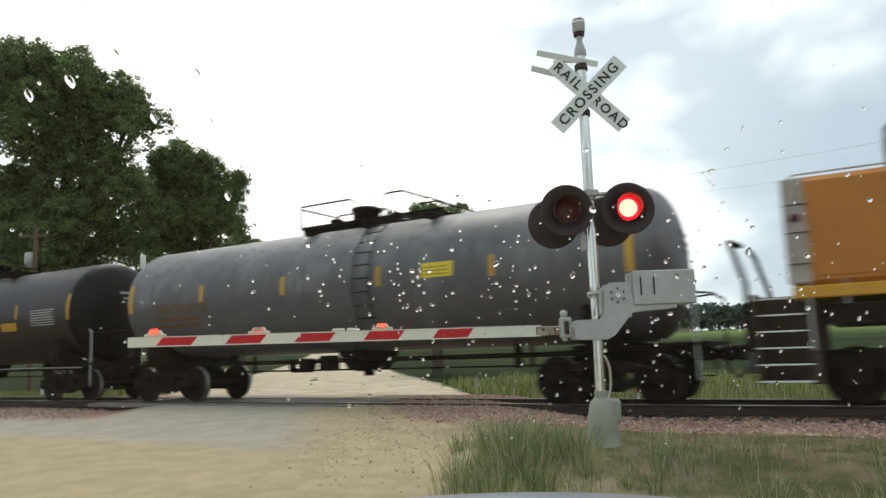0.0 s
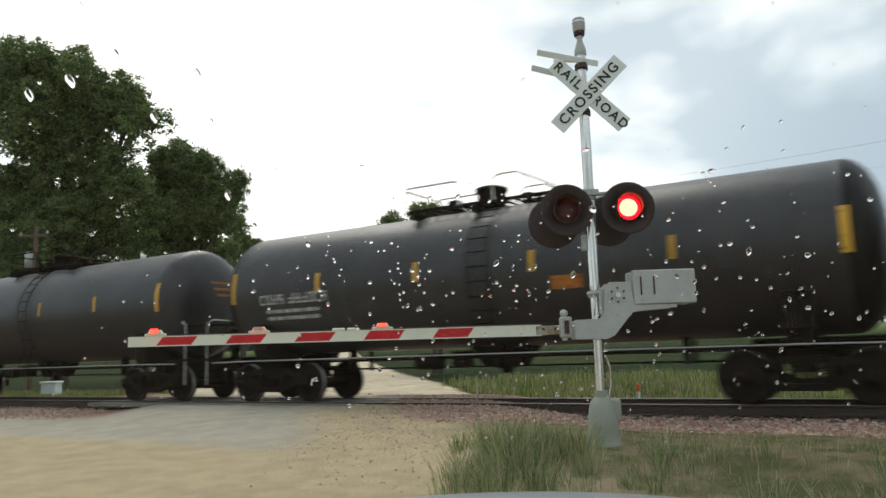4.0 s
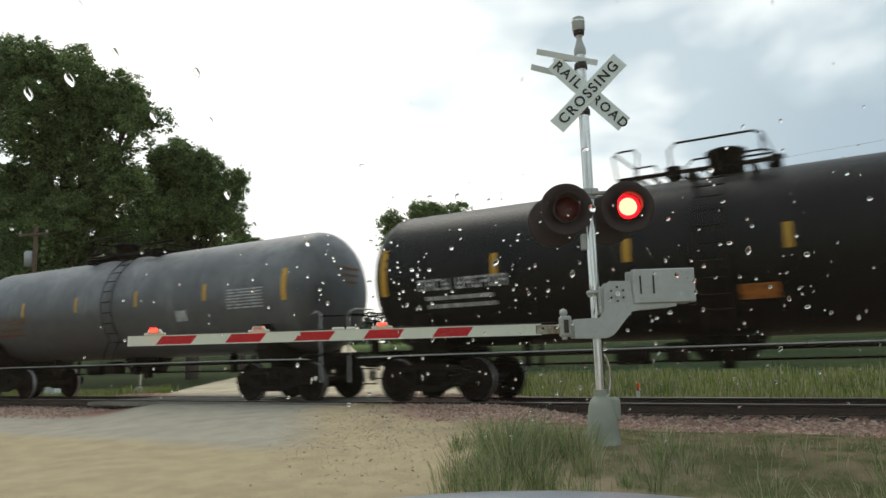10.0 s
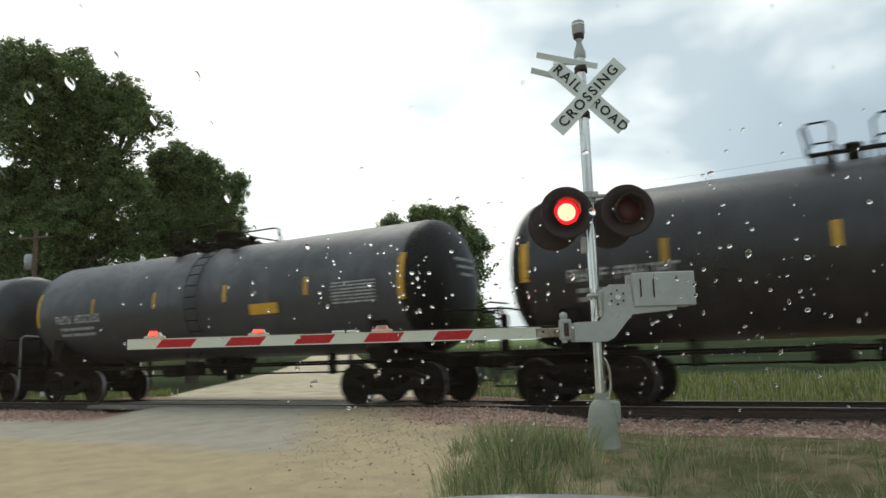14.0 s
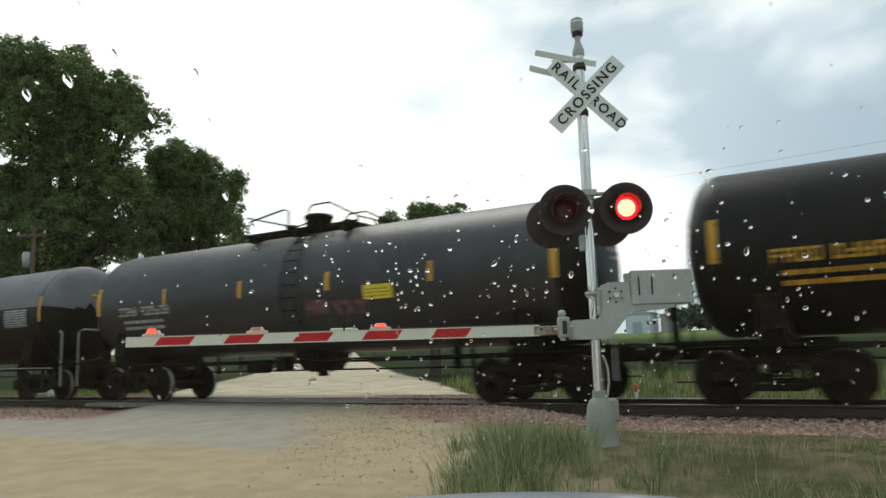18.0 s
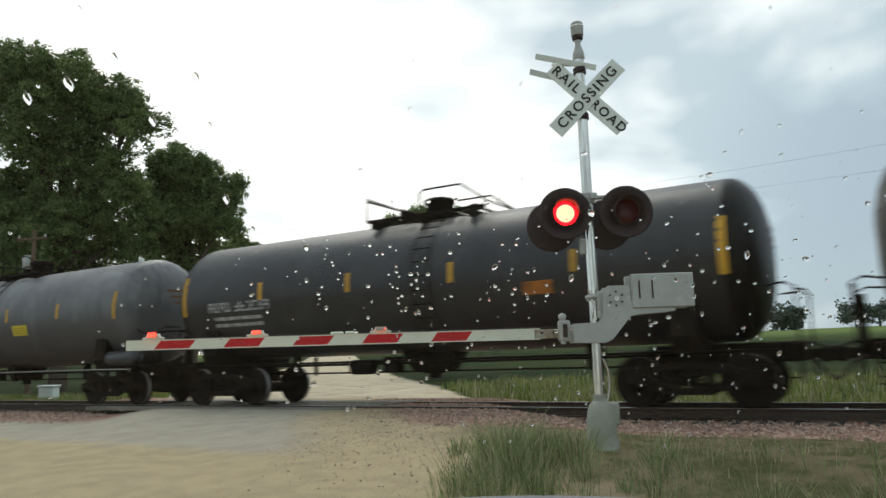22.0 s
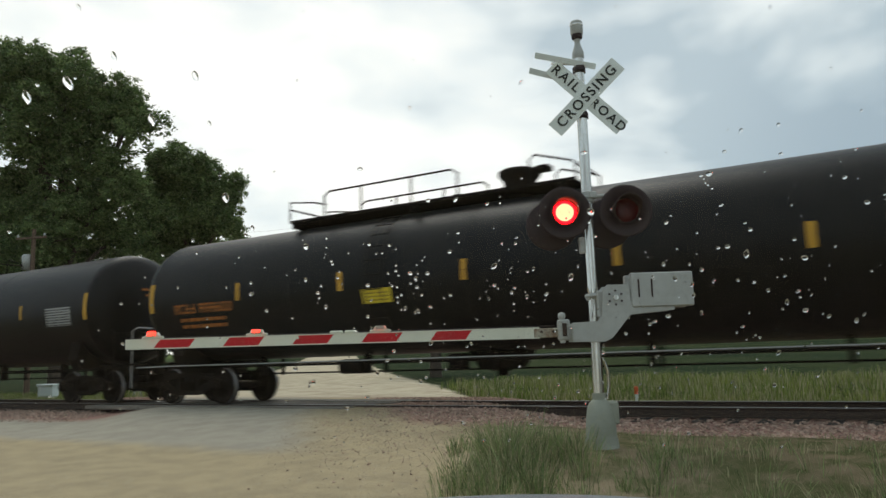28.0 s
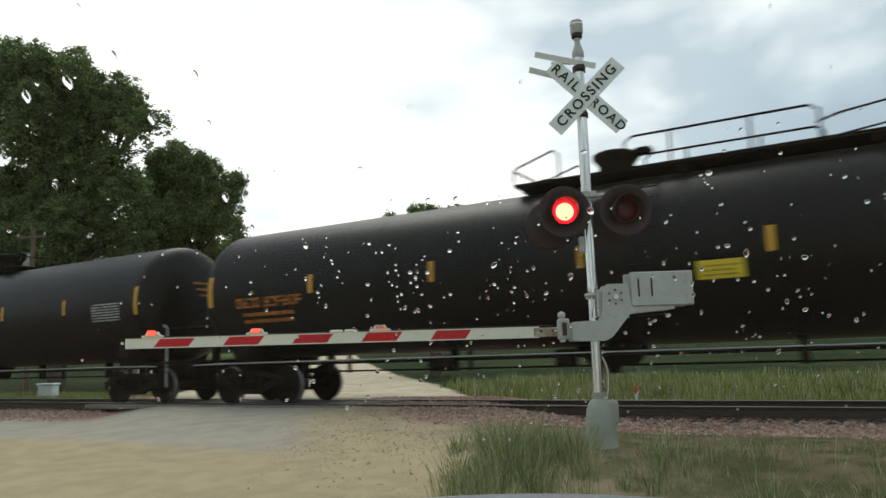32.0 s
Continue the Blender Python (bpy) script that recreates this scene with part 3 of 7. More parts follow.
def flasher(x, y, z, turn, first):
    m = Matrix.Translation((x, y, z)) @ Matrix.Rotation(radians(turn), 4, "Z")
    disc = part("background_disc", Shape().lathe([(0.152, 0.0), (0.305, 0.0), (0.332, 0.012), (0.332, 0.02), (0.305, 0.014), (0.152, 0.012), (0.152, 0.0)], 36, Matrix.Rotation(radians(90), 4, "X")), M["lamp_black"], signal, "round matt black backing", m)
    part("housing", Shape().lathe([(0.165, -0.02), (0.165, 0.03), (0.15, 0.10), (0.10, 0.17), (0.001, 0.18)], 24, Matrix.Rotation(radians(-90), 4, "X")), M["lamp_black"], disc)
    part("hood", hood_shape(0.168), M["lamp_black"], disc, "black sun hood", Matrix.Translation((0, -0.012, 0)))
    part("ring", Shape().lathe([(0.1495, 0.012), (0.172, 0.012), (0.172, 0.035), (0.1495, 0.035), (0.1495, 0.012)], 28, Matrix.Rotation(radians(90), 4, "X")), M["lamp_black"], disc)
    # a lens unit with a lit and an unlit face, which turns over as the lamp flashes
    lens = Shape()
    lens.lathe([(0.149, 0.0), (0.147, 0.006), (0.112, 0.018)], 28, Matrix.Rotation(radians(90), 4, "X"), 0)
    lens.lathe([(0.112, 0.018), (0.07, 0.027), (0.001, 0.03)], 28, Matrix.Rotation(radians(90), 4, "X"), 2)
    lens.lathe([(0.149, 0.0), (0.14, -0.010), (0.08, -0.024), (0.001, -0.03)], 28, Matrix.Rotation(radians(90), 4, "X"), 1)
    ln = part("lens", lens, (M["lens_lit"], M["lens_dark"], M["lens_core"]), disc, "red signal lens", Matrix.Translation((0, -0.024, 0)))
    LENSES.append((ln, first))
    return disc


flasher(-0.31, -0.10, LZ, -2, False)
flasher(0.455, -0.10, LZ, -2, True)
for x in (-0.44, 0.26):
    back = part("background_disc", Shape().lathe([(0.001, 0.0), (0.305, 0.0), (0.332, 0.012), (0.332, 0.02), (0.305, 0.014), (0.001, 0.012)], 36, Matrix.Rotation(radians(-90), 4, "X")), M["lamp_black"], signal, "round black backing that faces away", pose(x, 0.20, LZ - 0.1))
    part("hood", hood_shape(0.168), M["lamp_black"], back, "", Matrix.Rotation(radians(180), 4, "Z"))
part("small_box", Shape().box((-0.09, 0.05, 2.36), (0.07, 0.10, 0.20), cut=0.01), M["alu_paint"], signal)

# gate mechanism: pivot plates, weight box and arm
gate = empty("crossing_gate", "lowered red and white striped crossing gate arm with three red lamps", "crossing gate", m=Matrix.Translation((-3.03, -5.51, 0)) @ Matrix.Rotation(radians(30.6), 4, "Z"))
side = [(-0.31, 1.15), (-0.31, 1.38), (0.00, 1.39), (0.06, 1.46), (0.08, 1.76), (0.14, 1.83), (0.40, 1.83), (0.42, 1.62), (0.52, 1.55), (0.95, 1.54), (0.95, 1.50), (0.50, 1.47), (0.40, 1.45), (0.17, 1.18), (0.08, 1.14)]
for yy in (-0.17, 0.12):
    part("pivot_plate", Shape().prism(side, 0, 0.022, Matrix.Translation((0, yy, 0)) @ Matrix.Rotation(radians(90), 4, "X")), M["alu_paint"], gate, "grey painted steel side arm")
part("mechanism_box", Shape().box((0.16, -0.02, 1.60), (0.28, 0.24, 0.34), cut=0.02), M["alu_paint"], gate)
hubp = part("hub", Shape().tube([(0.235, -0.195, 1.67), (0.235, -0.22, 1.67)], 0.032, 12), M["galvanised"], gate)
for k in range(6):
    a = radians(60 * k + 30)
    part("bolt", Shape().tube([(0.235 + 0.085 * math.cos(a), -0.185, 1.67 + 0.085 * math.sin(a)), (0.235 + 0.085 * math.cos(a), -0.205, 1.67 + 0.085 * math.sin(a))], 0.014, 6), M["lamp_black"], hubp)
wb = part("weight_box", Shape().box((0.81, -0.17, 1.755), (0.76, 0.10, 0.42), cut=0.012), M["alu_paint"], gate, "grey counterweight plates")
part("weight_plate", Shape().box((0.81, 0.12, 1.755), (0.76, 0.10, 0.42), cut=0.012), M["alu_paint"], gate)
for x in (0.52, 0.68):
    part("slot", Shape().box((x, -0.225, 1.77), (0.018, 0.008, 0.22)), M["lamp_black"], wb)
part("rod", Shape().tube([(-0.08, -0.10, 1.80), (-0.02, -0.09, 1.62), (-0.06, -0.09, 1.44)], 0.014, 6), M["galvanised"], gate)
part("rod_clamp", Shape().tube([(-0.12, -0.10, 1.70), (0.10, -0.10, 1.72)], 0.022, 8).tube([(0, 0, 1.66), (0, 0, 1.74)], 0.085, 12), M["alu_paint"], gate)
part("hinge_block", Shape().box((-0.40, -0.06, 1.30), (0.14, 0.16, 0.26), cut=0.02).tube([(-0.42, -0.09, 1.14), (-0.42, -0.09, 1.50)], 0.035, 10).lathe([(0.001, 1.52), (0.045, 1.50), (0.05, 1.46), (0.03, 1.42)], 10, Matrix.Translation((-0.42, -0.09, 0))), M["alu_paint"], gate)
part("hinge_pin", Shape().tube([(-0.40, -0.15, 1.22), (-0.40, -0.15, 1.38)], 0.028, 8), M["rail_rust"], gate, "rusty pin")
part("adapter", Shape().box((-0.60, -0.06, 1.27), (0.34, 0.05, 0.115), cut=0.01), M["worn_bracket"], gate, "scuffed rust-stained arm bracket")
for x in (-0.68, -0.53):
    part("bolt", Shape().tube([(x, -0.085, 1.285), (x, -0.10, 1.285)], 0.018, 6), M["rail_rust"], gate)
# the arm tapers towards its tip; each stripe is a part, leaning forwards
TIP, ROOT = -5.79, -0.70


def arm_height(x):
    k = (x - TIP) / (ROOT - TIP)
    return 0.112 + 0.014 * k


def arm_z(x):
    return 1.272 + 0.018 * (x - ROOT) / (TIP - ROOT)


def arm_piece(x0, x1, lean0, lean1, out):
    pts = [(x0 - lean0 / 2, -1), (x1 - lean1 / 2, -1), (x1 + lean1 / 2, 1), (x0 + lean0 / 2, 1)]
    outline = [(x, arm_z(x) + k * arm_height(x) / 2) for x, k in pts]
    return Shape().prism(outline, -out / 2, out / 2, Matrix.Translation((0, -0.06, 0)) @ Matrix.Rotation(radians(90), 4, "X"))


PITCH = 0.85
edges = [TIP]
for k in range(5):
    edges += [-5.405 + k * PITCH, -5.405 + k * PITCH + 0.43]
edges.append(ROOT)
for k, (a, b) in enumerate(zip(edges, edges[1:])):
    red = k % 2 == 1
    part("red_stripe" if red else "white_stripe", arm_piece(a, b, 0.0 if k == 0 else 0.09, 0.0 if k == len(edges) - 2 else 0.09, 0.034), M["arm_red"] if red else M["arm_white"], gate)
for name, k in (("top_edge", 1), ("bottom_edge", -1)):      # pale raised rims along the arm
    rim = [(x, arm_z(x) + k * arm_height(x) / 2 + dz) for x, dz in ((TIP, -0.004), (ROOT, -0.004), (ROOT, 0.008), (TIP, 0.008))]
    part(name, Shape().prism(rim, -0.022, 0.022, Matrix.Translation((0, -0.06, 0)) @ Matrix.Rotation(radians(90), 4, "X")), M["arm_white"], gate)
part("lamp_cable", Shape().tube([(TIP + 0.4, -0.045, arm_z(TIP) + 0.074), (-3.4, -0.045, arm_z(-3.4) + 0.078), (ROOT + 0.2, -0.045, arm_z(ROOT) + 0.082)], 0.006, 5), M["lamp_black"], gate)
for x, state in ((-5.46, None), (-4.18, False), (-2.66, True)):
    z = arm_z(x) + arm_height(x) / 2
    lamp = part("arm_lamp", Shape().box((0, 0, 0.025), (0.26, 0.06, 0.03), cut=0.008).prism([(-0.085, 0.04), (0.085, 0.04), (0.06, 0.085), (-0.06, 0.085)], -0.04, 0.04, Matrix.Rotation(radians(90), 4, "X")), M["arm_white"], gate, "", pose(x, -0.06, z))
    lens = Shape().box((0, -0.005, 0), (0.096, 0.008, 0.036), cut=0.002)
    lens.box((0, 0.005, 0), (0.105, 0.008, 0.042), mat=1, cut=0.002)
    if state is None:
        lens.box((0, 0, 0.024), (0.09, 0.016, 0.006), mat=0)
        lens.box((0, 0, 0.031), (0.09, 0.016, 0.006), mat=0)
    ln = part("lens", lens, (M["arm_lamp_lit"], M["lens_clear"]), lamp, "red lamp lens", pose(0, -0.052, 0.063))
    if state is not None:
        LENSES.append((ln, state))
for x in (-3.20, -3.02):
    part("bracket", Shape().box((x, -0.06, arm_z(x) + arm_height(x) / 2 + 0.024), (0.16, 0.05, 0.035), cut=0.012), M["arm_white"], gate)
part("joint_plate", Shape().box((-3.70, -0.080, arm_z(-3.7) + 0.03), (0.08, 0.005, 0.028), Matrix.Rotation(radians(14), 4, "Y")), M["arm_white"], gate, "scuffed patch", None)
# ---- the train ----
TRAIN, WHEELS = [], []      # (car, its middle at 0 s); (wheelset, car's middle, place in its parent, radius)
SHARED = {}
R, ZC = 1.505, 2.64          # tank radius and the height of its axis
R_LONG, ZC_LONG = 1.62, 2.72


def shared(key, build, *mats):
    if key not in SHARED:
        SHARED[key] = build().mesh(key, *mats)
    return SHARED[key]


def wheelset_shape(r=0.457):
    s = Shape()
    for k in (-1, 1):
        prof = [(0.06, 0.60), (0.11, 0.62), (0.11, 0.665), (0.14, 0.68), (r - 0.10, 0.70), (r - 0.075, 0.69), (r - 0.07, 0.665), (r + 0.026, 0.668), (r + 0.026, 0.692), (r, 0.70), (r - 0.004, 0.798), (r - 0.06, 0.80), (r - 0.085, 0.775), (0.16, 0.755), (0.12, 0.80), (0.10, 0.81), (0.085, 0.81), (0.08, 0.93), (0.001, 0.93)]
        s.lathe([(a, b * k) for a, b in prof], 28, ALONG_Y, mats=[0, 0, 0, 0, 0, 0, 0, 0, 0, 1, 0, 0, 0, 0, 0, 0, 0, 0])
        for j in range(6):      # holes and marks of the plate
            a = radians(60 * j + 11)
            s.box((0.25 * math.cos(a), k * 0.772, 0.25 * math.sin(a)), (0.05, 0.012, 0.05), Matrix.Rotation(-a, 4, "Y"))
    s.tube([(0, -0.62, 0), (0, 0.62, 0)], 0.085, 12)
    return s


def sideframe_shape(base):
    s = Shape()
    h = base / 2
    # frame as a rim round two windows
    m = Matrix.Rotation(radians(90), 4, "X")
    s.prism([(-h - 0.20, 0.42), (-h - 0.20, 0.60), (-0.42, 0.80), (0.42, 0.80), (h + 0.20, 0.60), (h + 0.20, 0.42), (h + 0.11, 0.42), (h + 0.10, 0.56), (0.40, 0.68), (-0.40, 0.68), (-h - 0.10, 0.56), (-h - 0.11, 0.42)], -0.07, 0.07, m)
    s.prism([(-h + 0.10, 0.44), (-h - 0.02, 0.56), (-h + 0.16, 0.62), (-0.30, 0.36), (0.30, 0.36), (h - 0.16, 0.62), (h + 0.02, 0.56), (h - 0.10, 0.44), (0.38, 0.24), (-0.38, 0.24)], -0.07, 0.07, m)
    for x in (-0.36, 0.36):
        s.box((x, 0, 0.52), (0.12, 0.13, 0.40))
    for x in (-h, h):
        s.lathe([(0.001, -0.13), (0.085, -0.13), (0.10, -0.11), (0.10, 0.06)], 14, Matrix.Translation((x, 0, 0.457)) @ ALONG_Y)
    return s


def springs_shape():
    s = Shape()
    for x in (-0.17, 0, 0.17):
        s.tube([(x + 0.06 * math.cos(a * 1.2), 0.06 * math.sin(a * 1.2), 0.36 + 0.0095 * a) for a in range(27)], 0.014, 5)
    return s


def truck(car, x, car_x, base=1.93):
    bol = part("truck", shared("truck_bolster", lambda: Shape().box((0, 0, 0.66), (0.34, 2.1, 0.24), cut=0.03).tube([(0, 0, 0.72), (0, 0, 0.92)], 0.2, 12).box((0.55, 0, 0.40), (0.10, 1.7, 0.16), cut=0.02).box((-0.55, 0, 0.40), (0.10, 1.7, 0.16), cut=0.02), M["running_gear"]), None, car, "", pose(x, 0, 0))
    for y in (-1.0, 1.0):
        part("sideframe", shared("truck_sideframe", lambda: sideframe_shape(base), M["running_gear"]), None, bol, "", pose(0, y, 0, 0, 0, 0 if y < 0 else 180))
        part("spring_nest", shared("truck_springs", springs_shape, M["running_gear"]), None, bol, "", pose(0, y, 0))
    for dx in (-base / 2, base / 2):
        ws = part("wheelset", shared("truck_wheelset", wheelset_shape, M["wheel_steel"], M["tread"]), None, bol, "", pose(dx, 0, 0.457))
        WHEELS.append((ws, car_x + x, (dx, 0, 0.457), 0.457))


def coupler(car, x, way):
    part("coupler", shared("coupler", lambda: Shape().box((-0.35, 0, 0.88), (0.7, 0.16, 0.17), cut=0.02).box((-0.03, 0.03, 0.88), (0.22, 0.26, 0.28), cut=0.05).box((0.07, -0.08, 0.88), (0.14, 0.10, 0.24), cut=0.03), M["running_gear"]), None, car, "", pose(x, 0, 0, 0, 0, 0 if way > 0 else 180))
    part("air_hose", shared("air_hose", lambda: Shape().tube([(-0.4, 0.25, 0.85), (-0.2, 0.26, 0.75), (-0.05, 0.22, 0.55), (0.08, 0.1, 0.45)], 0.03, 8), M["lamp_black"]), None, car, "", pose(x, 0, 0, 0, 0, 0 if way > 0 else 180))
    part("uncoupling_lever", shared("uncoupling_lever", lambda: Shape().tube([(-0.15, -1.4, 0.75), (-0.15, -1.35, 1.02), (-0.12, 0, 1.05), (-0.02, 0.05, 1.0)], 0.016, 6), M["running_gear"]), None, car, "", pose(x, 0, 0, 0, 0, 0 if way > 0 else 180))


def skin(s, x0, x1, z0, z1, lift=0.007, mat=0, steps=5, side=-1):
    """A painted or stuck-on patch that follows the tank's side between two heights."""
    a0, a1 = (math.asin(max(-1, min(1, (z - ZC) / R))) for z in (z0, z1))
    verts, faces = [], []
    for k in range(steps + 1):
        a = a0 + (a1 - a0) * k / steps
        for x in (x0, x1):
            verts.append((x, side * (R + lift) * math.cos(a), ZC + (R + lift) * math.sin(a)))
    for k in range(steps):
        i = 2 * k
        faces.append((i, i + 1, i + 3, i + 2) if side < 0 else (i, i + 2, i + 3, i + 1))
    return s.add(verts, faces, mat, True)


def marks(rng, x, z, count, h, w, side, gap=0.3):
    """A line of plain thin bars in place of lettering."""
    s = Shape()
    t = w * 0.24
    for k in range(count):
        if k == 4:
            x += w * 0.8
        uprights = rng.choice(((0,), (0, 1), (0, 1), (1,), (0, 1)))
        for u in uprights:
            skin(s, x + u * (w - t), x + u * (w - t) + t, z, z + h, 0.007, 0, 2, side)
        for level in rng.sample((0, 1, 2), 2):
            z0 = z + (h - h * 0.2) * level / 2
            skin(s, x, x + w, z0, z0 + h * 0.2, 0.0072, 0, 1, side)
        x += w * (1 + gap)
    return s


def text_block(rng, x, z, width, rows, step, side):
    s = Shape()
    for k in range(rows):
        xx = x
        while xx < x + width - 0.05:
            ww = rng.uniform(0.06, 0.3)
            skin(s, xx, min(xx + ww, x + width), z - k * step, z - k * step + step * 0.5, 0.009, 0, 1, side)
            xx += ww + 0.04
    return s


def pipe_rail(points, r=0.02):
    return Shape().tube(points, r, 7)


def tank_car(a, b, look_, long=False, seed=0):
    """A tank car between the coupler lines a and b. look_: body, label, marks' material, stripes, panel, extras."""
    global R, ZC
    R, ZC = (R_LONG, ZC_LONG) if long else (1.505, 2.64)
    rng = random.Random(seed)
    body, label, mark, extra = look_
    L, x0 = a - b, (a + b) / 2
    car = empty("tank_car", label, "tank car", "cars of the train")
    TRAIN.append((car, x0))
    H = (L - 1.62) / 2
    head = 0.62
    prof = [(R * math.sin(radians(t)) ** 0.72, -H + head - head * math.cos(radians(t))) for t in (0.05, 9, 21, 34, 47, 58, 68, 76, 83, 90)]
    prof += [(R, -H + head + 0.5 + (2 * H - 2 * head - 1.0) * k / 6) for k in range(7)]
    prof += [(r, -z) for r, z in prof[:10][::-1]]
    lying = Matrix.Translation((0, 0, ZC)) @ ALONG_X
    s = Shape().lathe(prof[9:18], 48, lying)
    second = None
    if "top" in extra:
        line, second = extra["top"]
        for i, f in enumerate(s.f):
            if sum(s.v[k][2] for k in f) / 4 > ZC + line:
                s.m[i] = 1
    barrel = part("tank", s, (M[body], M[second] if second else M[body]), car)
    # some heads take a darker colour that paints in shade on the ends
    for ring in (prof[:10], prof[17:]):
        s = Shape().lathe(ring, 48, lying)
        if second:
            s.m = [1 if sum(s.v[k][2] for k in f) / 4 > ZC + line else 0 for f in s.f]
        part("tank_head", s, (M[extra.get("heads", body)], M[second] if second else M[body]), barrel, "domed head blackened to stand in for shade" if "heads" in extra else "")
    for k in range(5):
        x = -H + head + 0.05 + (2 * H - 2 * head - 0.1) * k / 4
        part("weld_band", Shape().lathe([(R - 0.002, x - 0.03), (R + 0.006, x - 0.02), (R + 0.006, x + 0.02), (R - 0.002, x + 0.03)], 48, Matrix.Translation((0, 0, ZC)) @ ALONG_X), M[body], barrel)
    # running gear
    for k in (-1, 1):
        truck(car, k * (L / 2 - 2.22), x0)
        coupler(car, k * (L / 2 - 0.10), k)
        part("draft_sill", Shape().box((k * (L / 2 - 1.75), 0, 0.94), (2.7, 0.36, 0.34), cut=0.02), M["running_gear"], car)
        saddle = Shape().prism([(-1.25, 0.98), (1.25, 0.98), (1.40, 1.25), (1.30, 1.85), (0.9, 1.38), (0, 1.16), (-0.9, 1.38), (-1.30, 1.85), (-1.40, 1.25)], -0.22, 0.22, Matrix.Translation((k * (L / 2 - 2.22), 0, 0)) @ Matrix.Rotation(radians(90), 4, "Z") @ Matrix.Rotation(radians(90), 4, "X"))
        part("saddle", saddle, M["running_gear"], car)
        # end platform with hand rails
        xe = k * (L / 2 - 0.62)
        plat = Shape().box((xe, 0, 1.06), (0.62, 2.9, 0.03))
        for j in range(9):
            plat.box((xe - 0.28 + 0.07 * j, 0, 1.082), (0.015, 2.9, 0.02))
        part("end_platform", plat, M["running_gear"], car)
        for y in (-1.40, 1.40):
            part("end_hand_rail", pipe_rail([(xe + k * 0.22, y, 0.45), (xe + k * 0.22, y, 1.98), (xe + k * 0.05, y * 0.97, 2.06), (xe - k * 0.25, y * 0.80, 2.02)]), M["running_gear"] if rng.random() < 0.75 else M["grey_panel"], car)
            st = Shape()
            for yy in (-0.24, 0.24):
                st.tube([(k * (L / 2 - 0.9) + yy, y * 1.03, 0.40), (k * (L / 2 - 0.9) + yy, y * 1.03, 1.06)], 0.02, 6)
            for zz in (0.42, 0.74):
                st.box((k * (L / 2 - 0.9), y * 1.03, zz), (0.48, 0.08, 0.025))
            part("step", st, M["running_gear"], car)
        part("cross_rail", pipe_rail([(xe + k * 0.24, -1.40, 1.94), (xe + k * 0.27, 0, 2.0), (xe + k * 0.24, 1.40, 1.94)]), M["running_gear"], car)
    part("hand_wheel", Shape().lathe([(0.25, -0.02), (0.28, 0.0), (0.25, 0.02), (0.22, 0.0), (0.25, -0.02)], 18, Matrix.Translation((-(L / 2 - 0.42), -0.55, 1.75)) @ ALONG_X).box((-(L / 2 - 0.42), -0.55, 1.75), (0.02, 0.46, 0.04)).box((-(L / 2 - 0.42), -0.55, 1.75), (0.02, 0.04, 0.46)).box((-(L / 2 - 0.5), -0.55, 1.45), (0.12, 0.2, 0.75)), M["running_gear"], car)
    if "air_tank" in extra:
        part("air_reservoir", Shape().lathe([(0.001, -0.75), (0.16, -0.72), (0.21, -0.62), (0.21, 0.62), (0.16, 0.72), (0.001, 0.75)], 16, Matrix.Translation((H - 0.7, -1.15, 1.28)) @ ALONG_X), M["tank_dusty"], car)
    for y in (-1.48, 1.48):
        part("side_rail", pipe_rail([(-(L / 2 - 0.7), y, 0.98)] + [(-H + 1.2 + (2 * H - 2.4) * k / 5, y, 0.995) for k in range(6)] + [(L / 2 - 0.7, y, 0.98)], 0.013), M["grey_panel"] if rng.random() < 0.6 else M["running_gear"], car)
    for yy, zz, r in ((-0.42, 0.93, 0.03), (-0.30, 0.985, 0.025), (0.35, 0.72, 0.022)):
        part("train_pipe", pipe_rail([(-(L / 2 - 1.2), yy, zz + 0.05), (-(L / 2 - 3.6), yy, zz), ((L / 2 - 3.6), yy, zz), (L / 2 - 1.2, yy, zz + 0.05)], r), M["running_gear"], car)
    n = 5 if long else 3
    for k in range(n):
        x = -H + 3.4 + (2 * H - 6.8) * k / (n - 1)
        part("pipe_hanger", Shape().box((x, -0.36, 0.94), (0.10, 0.20, 0.50)), M["running_gear"], car)
        part("pipe_hanger", Shape().box((x, 0.35, 0.90), (0.08, 0.06, 0.46)), M["running_gear"], car)
    part("brake_cylinder", Shape().tube([(-1.9 - (2 if long else 0), -0.55, 0.86), (-1.3 - (2 if long else 0), -0.55, 0.86)], 0.17, 14), M["running_gear"], car)
    part("brake_valve", Shape().box((-0.8, -0.5, 0.90), (0.35, 0.4, 0.36), cut=0.03), M["running_gear"], car)
    part("outlet_skid", Shape().prism([(-0.75, 1.2), (0.75, 1.2), (0.42, 0.74), (-0.42, 0.74)], -0.28, 0.28, Matrix.Rotation(radians(90), 4, "X")).tube([(0, 0, 0.74), (0, 0, 0.58)], 0.13, 12), M["running_gear"], car)
    # top platform, hatch and rails
    c = extra.get("shift", 0.0)
    half = extra.get("half", 3.75 if long else (1.38 if extra.get("rails") == "B" else 1.78))
    fl = extra.get("flip", 1)
    pz = ZC + R + (0.10 if long else 0.04)
    pl = Shape()
    for y in (-0.72, 0.72):
        pl.box((c, y, pz), (2 * half, 0.05, 0.07))
    if long:
        pl.box((c, 0, pz - 0.02), (2 * half, 1.44, 0.03))
    for k in range(0 if long else int(half * 8)):
        pl.box((c - half + (k + 0.5) / 4, 0, pz), (0.05, 1.44, 0.06))
    for k in (-1, 0, 1):
        pl.box((c + k * (half - 0.3), 0, pz - 0.14), (0.08, 1.9, 0.16))
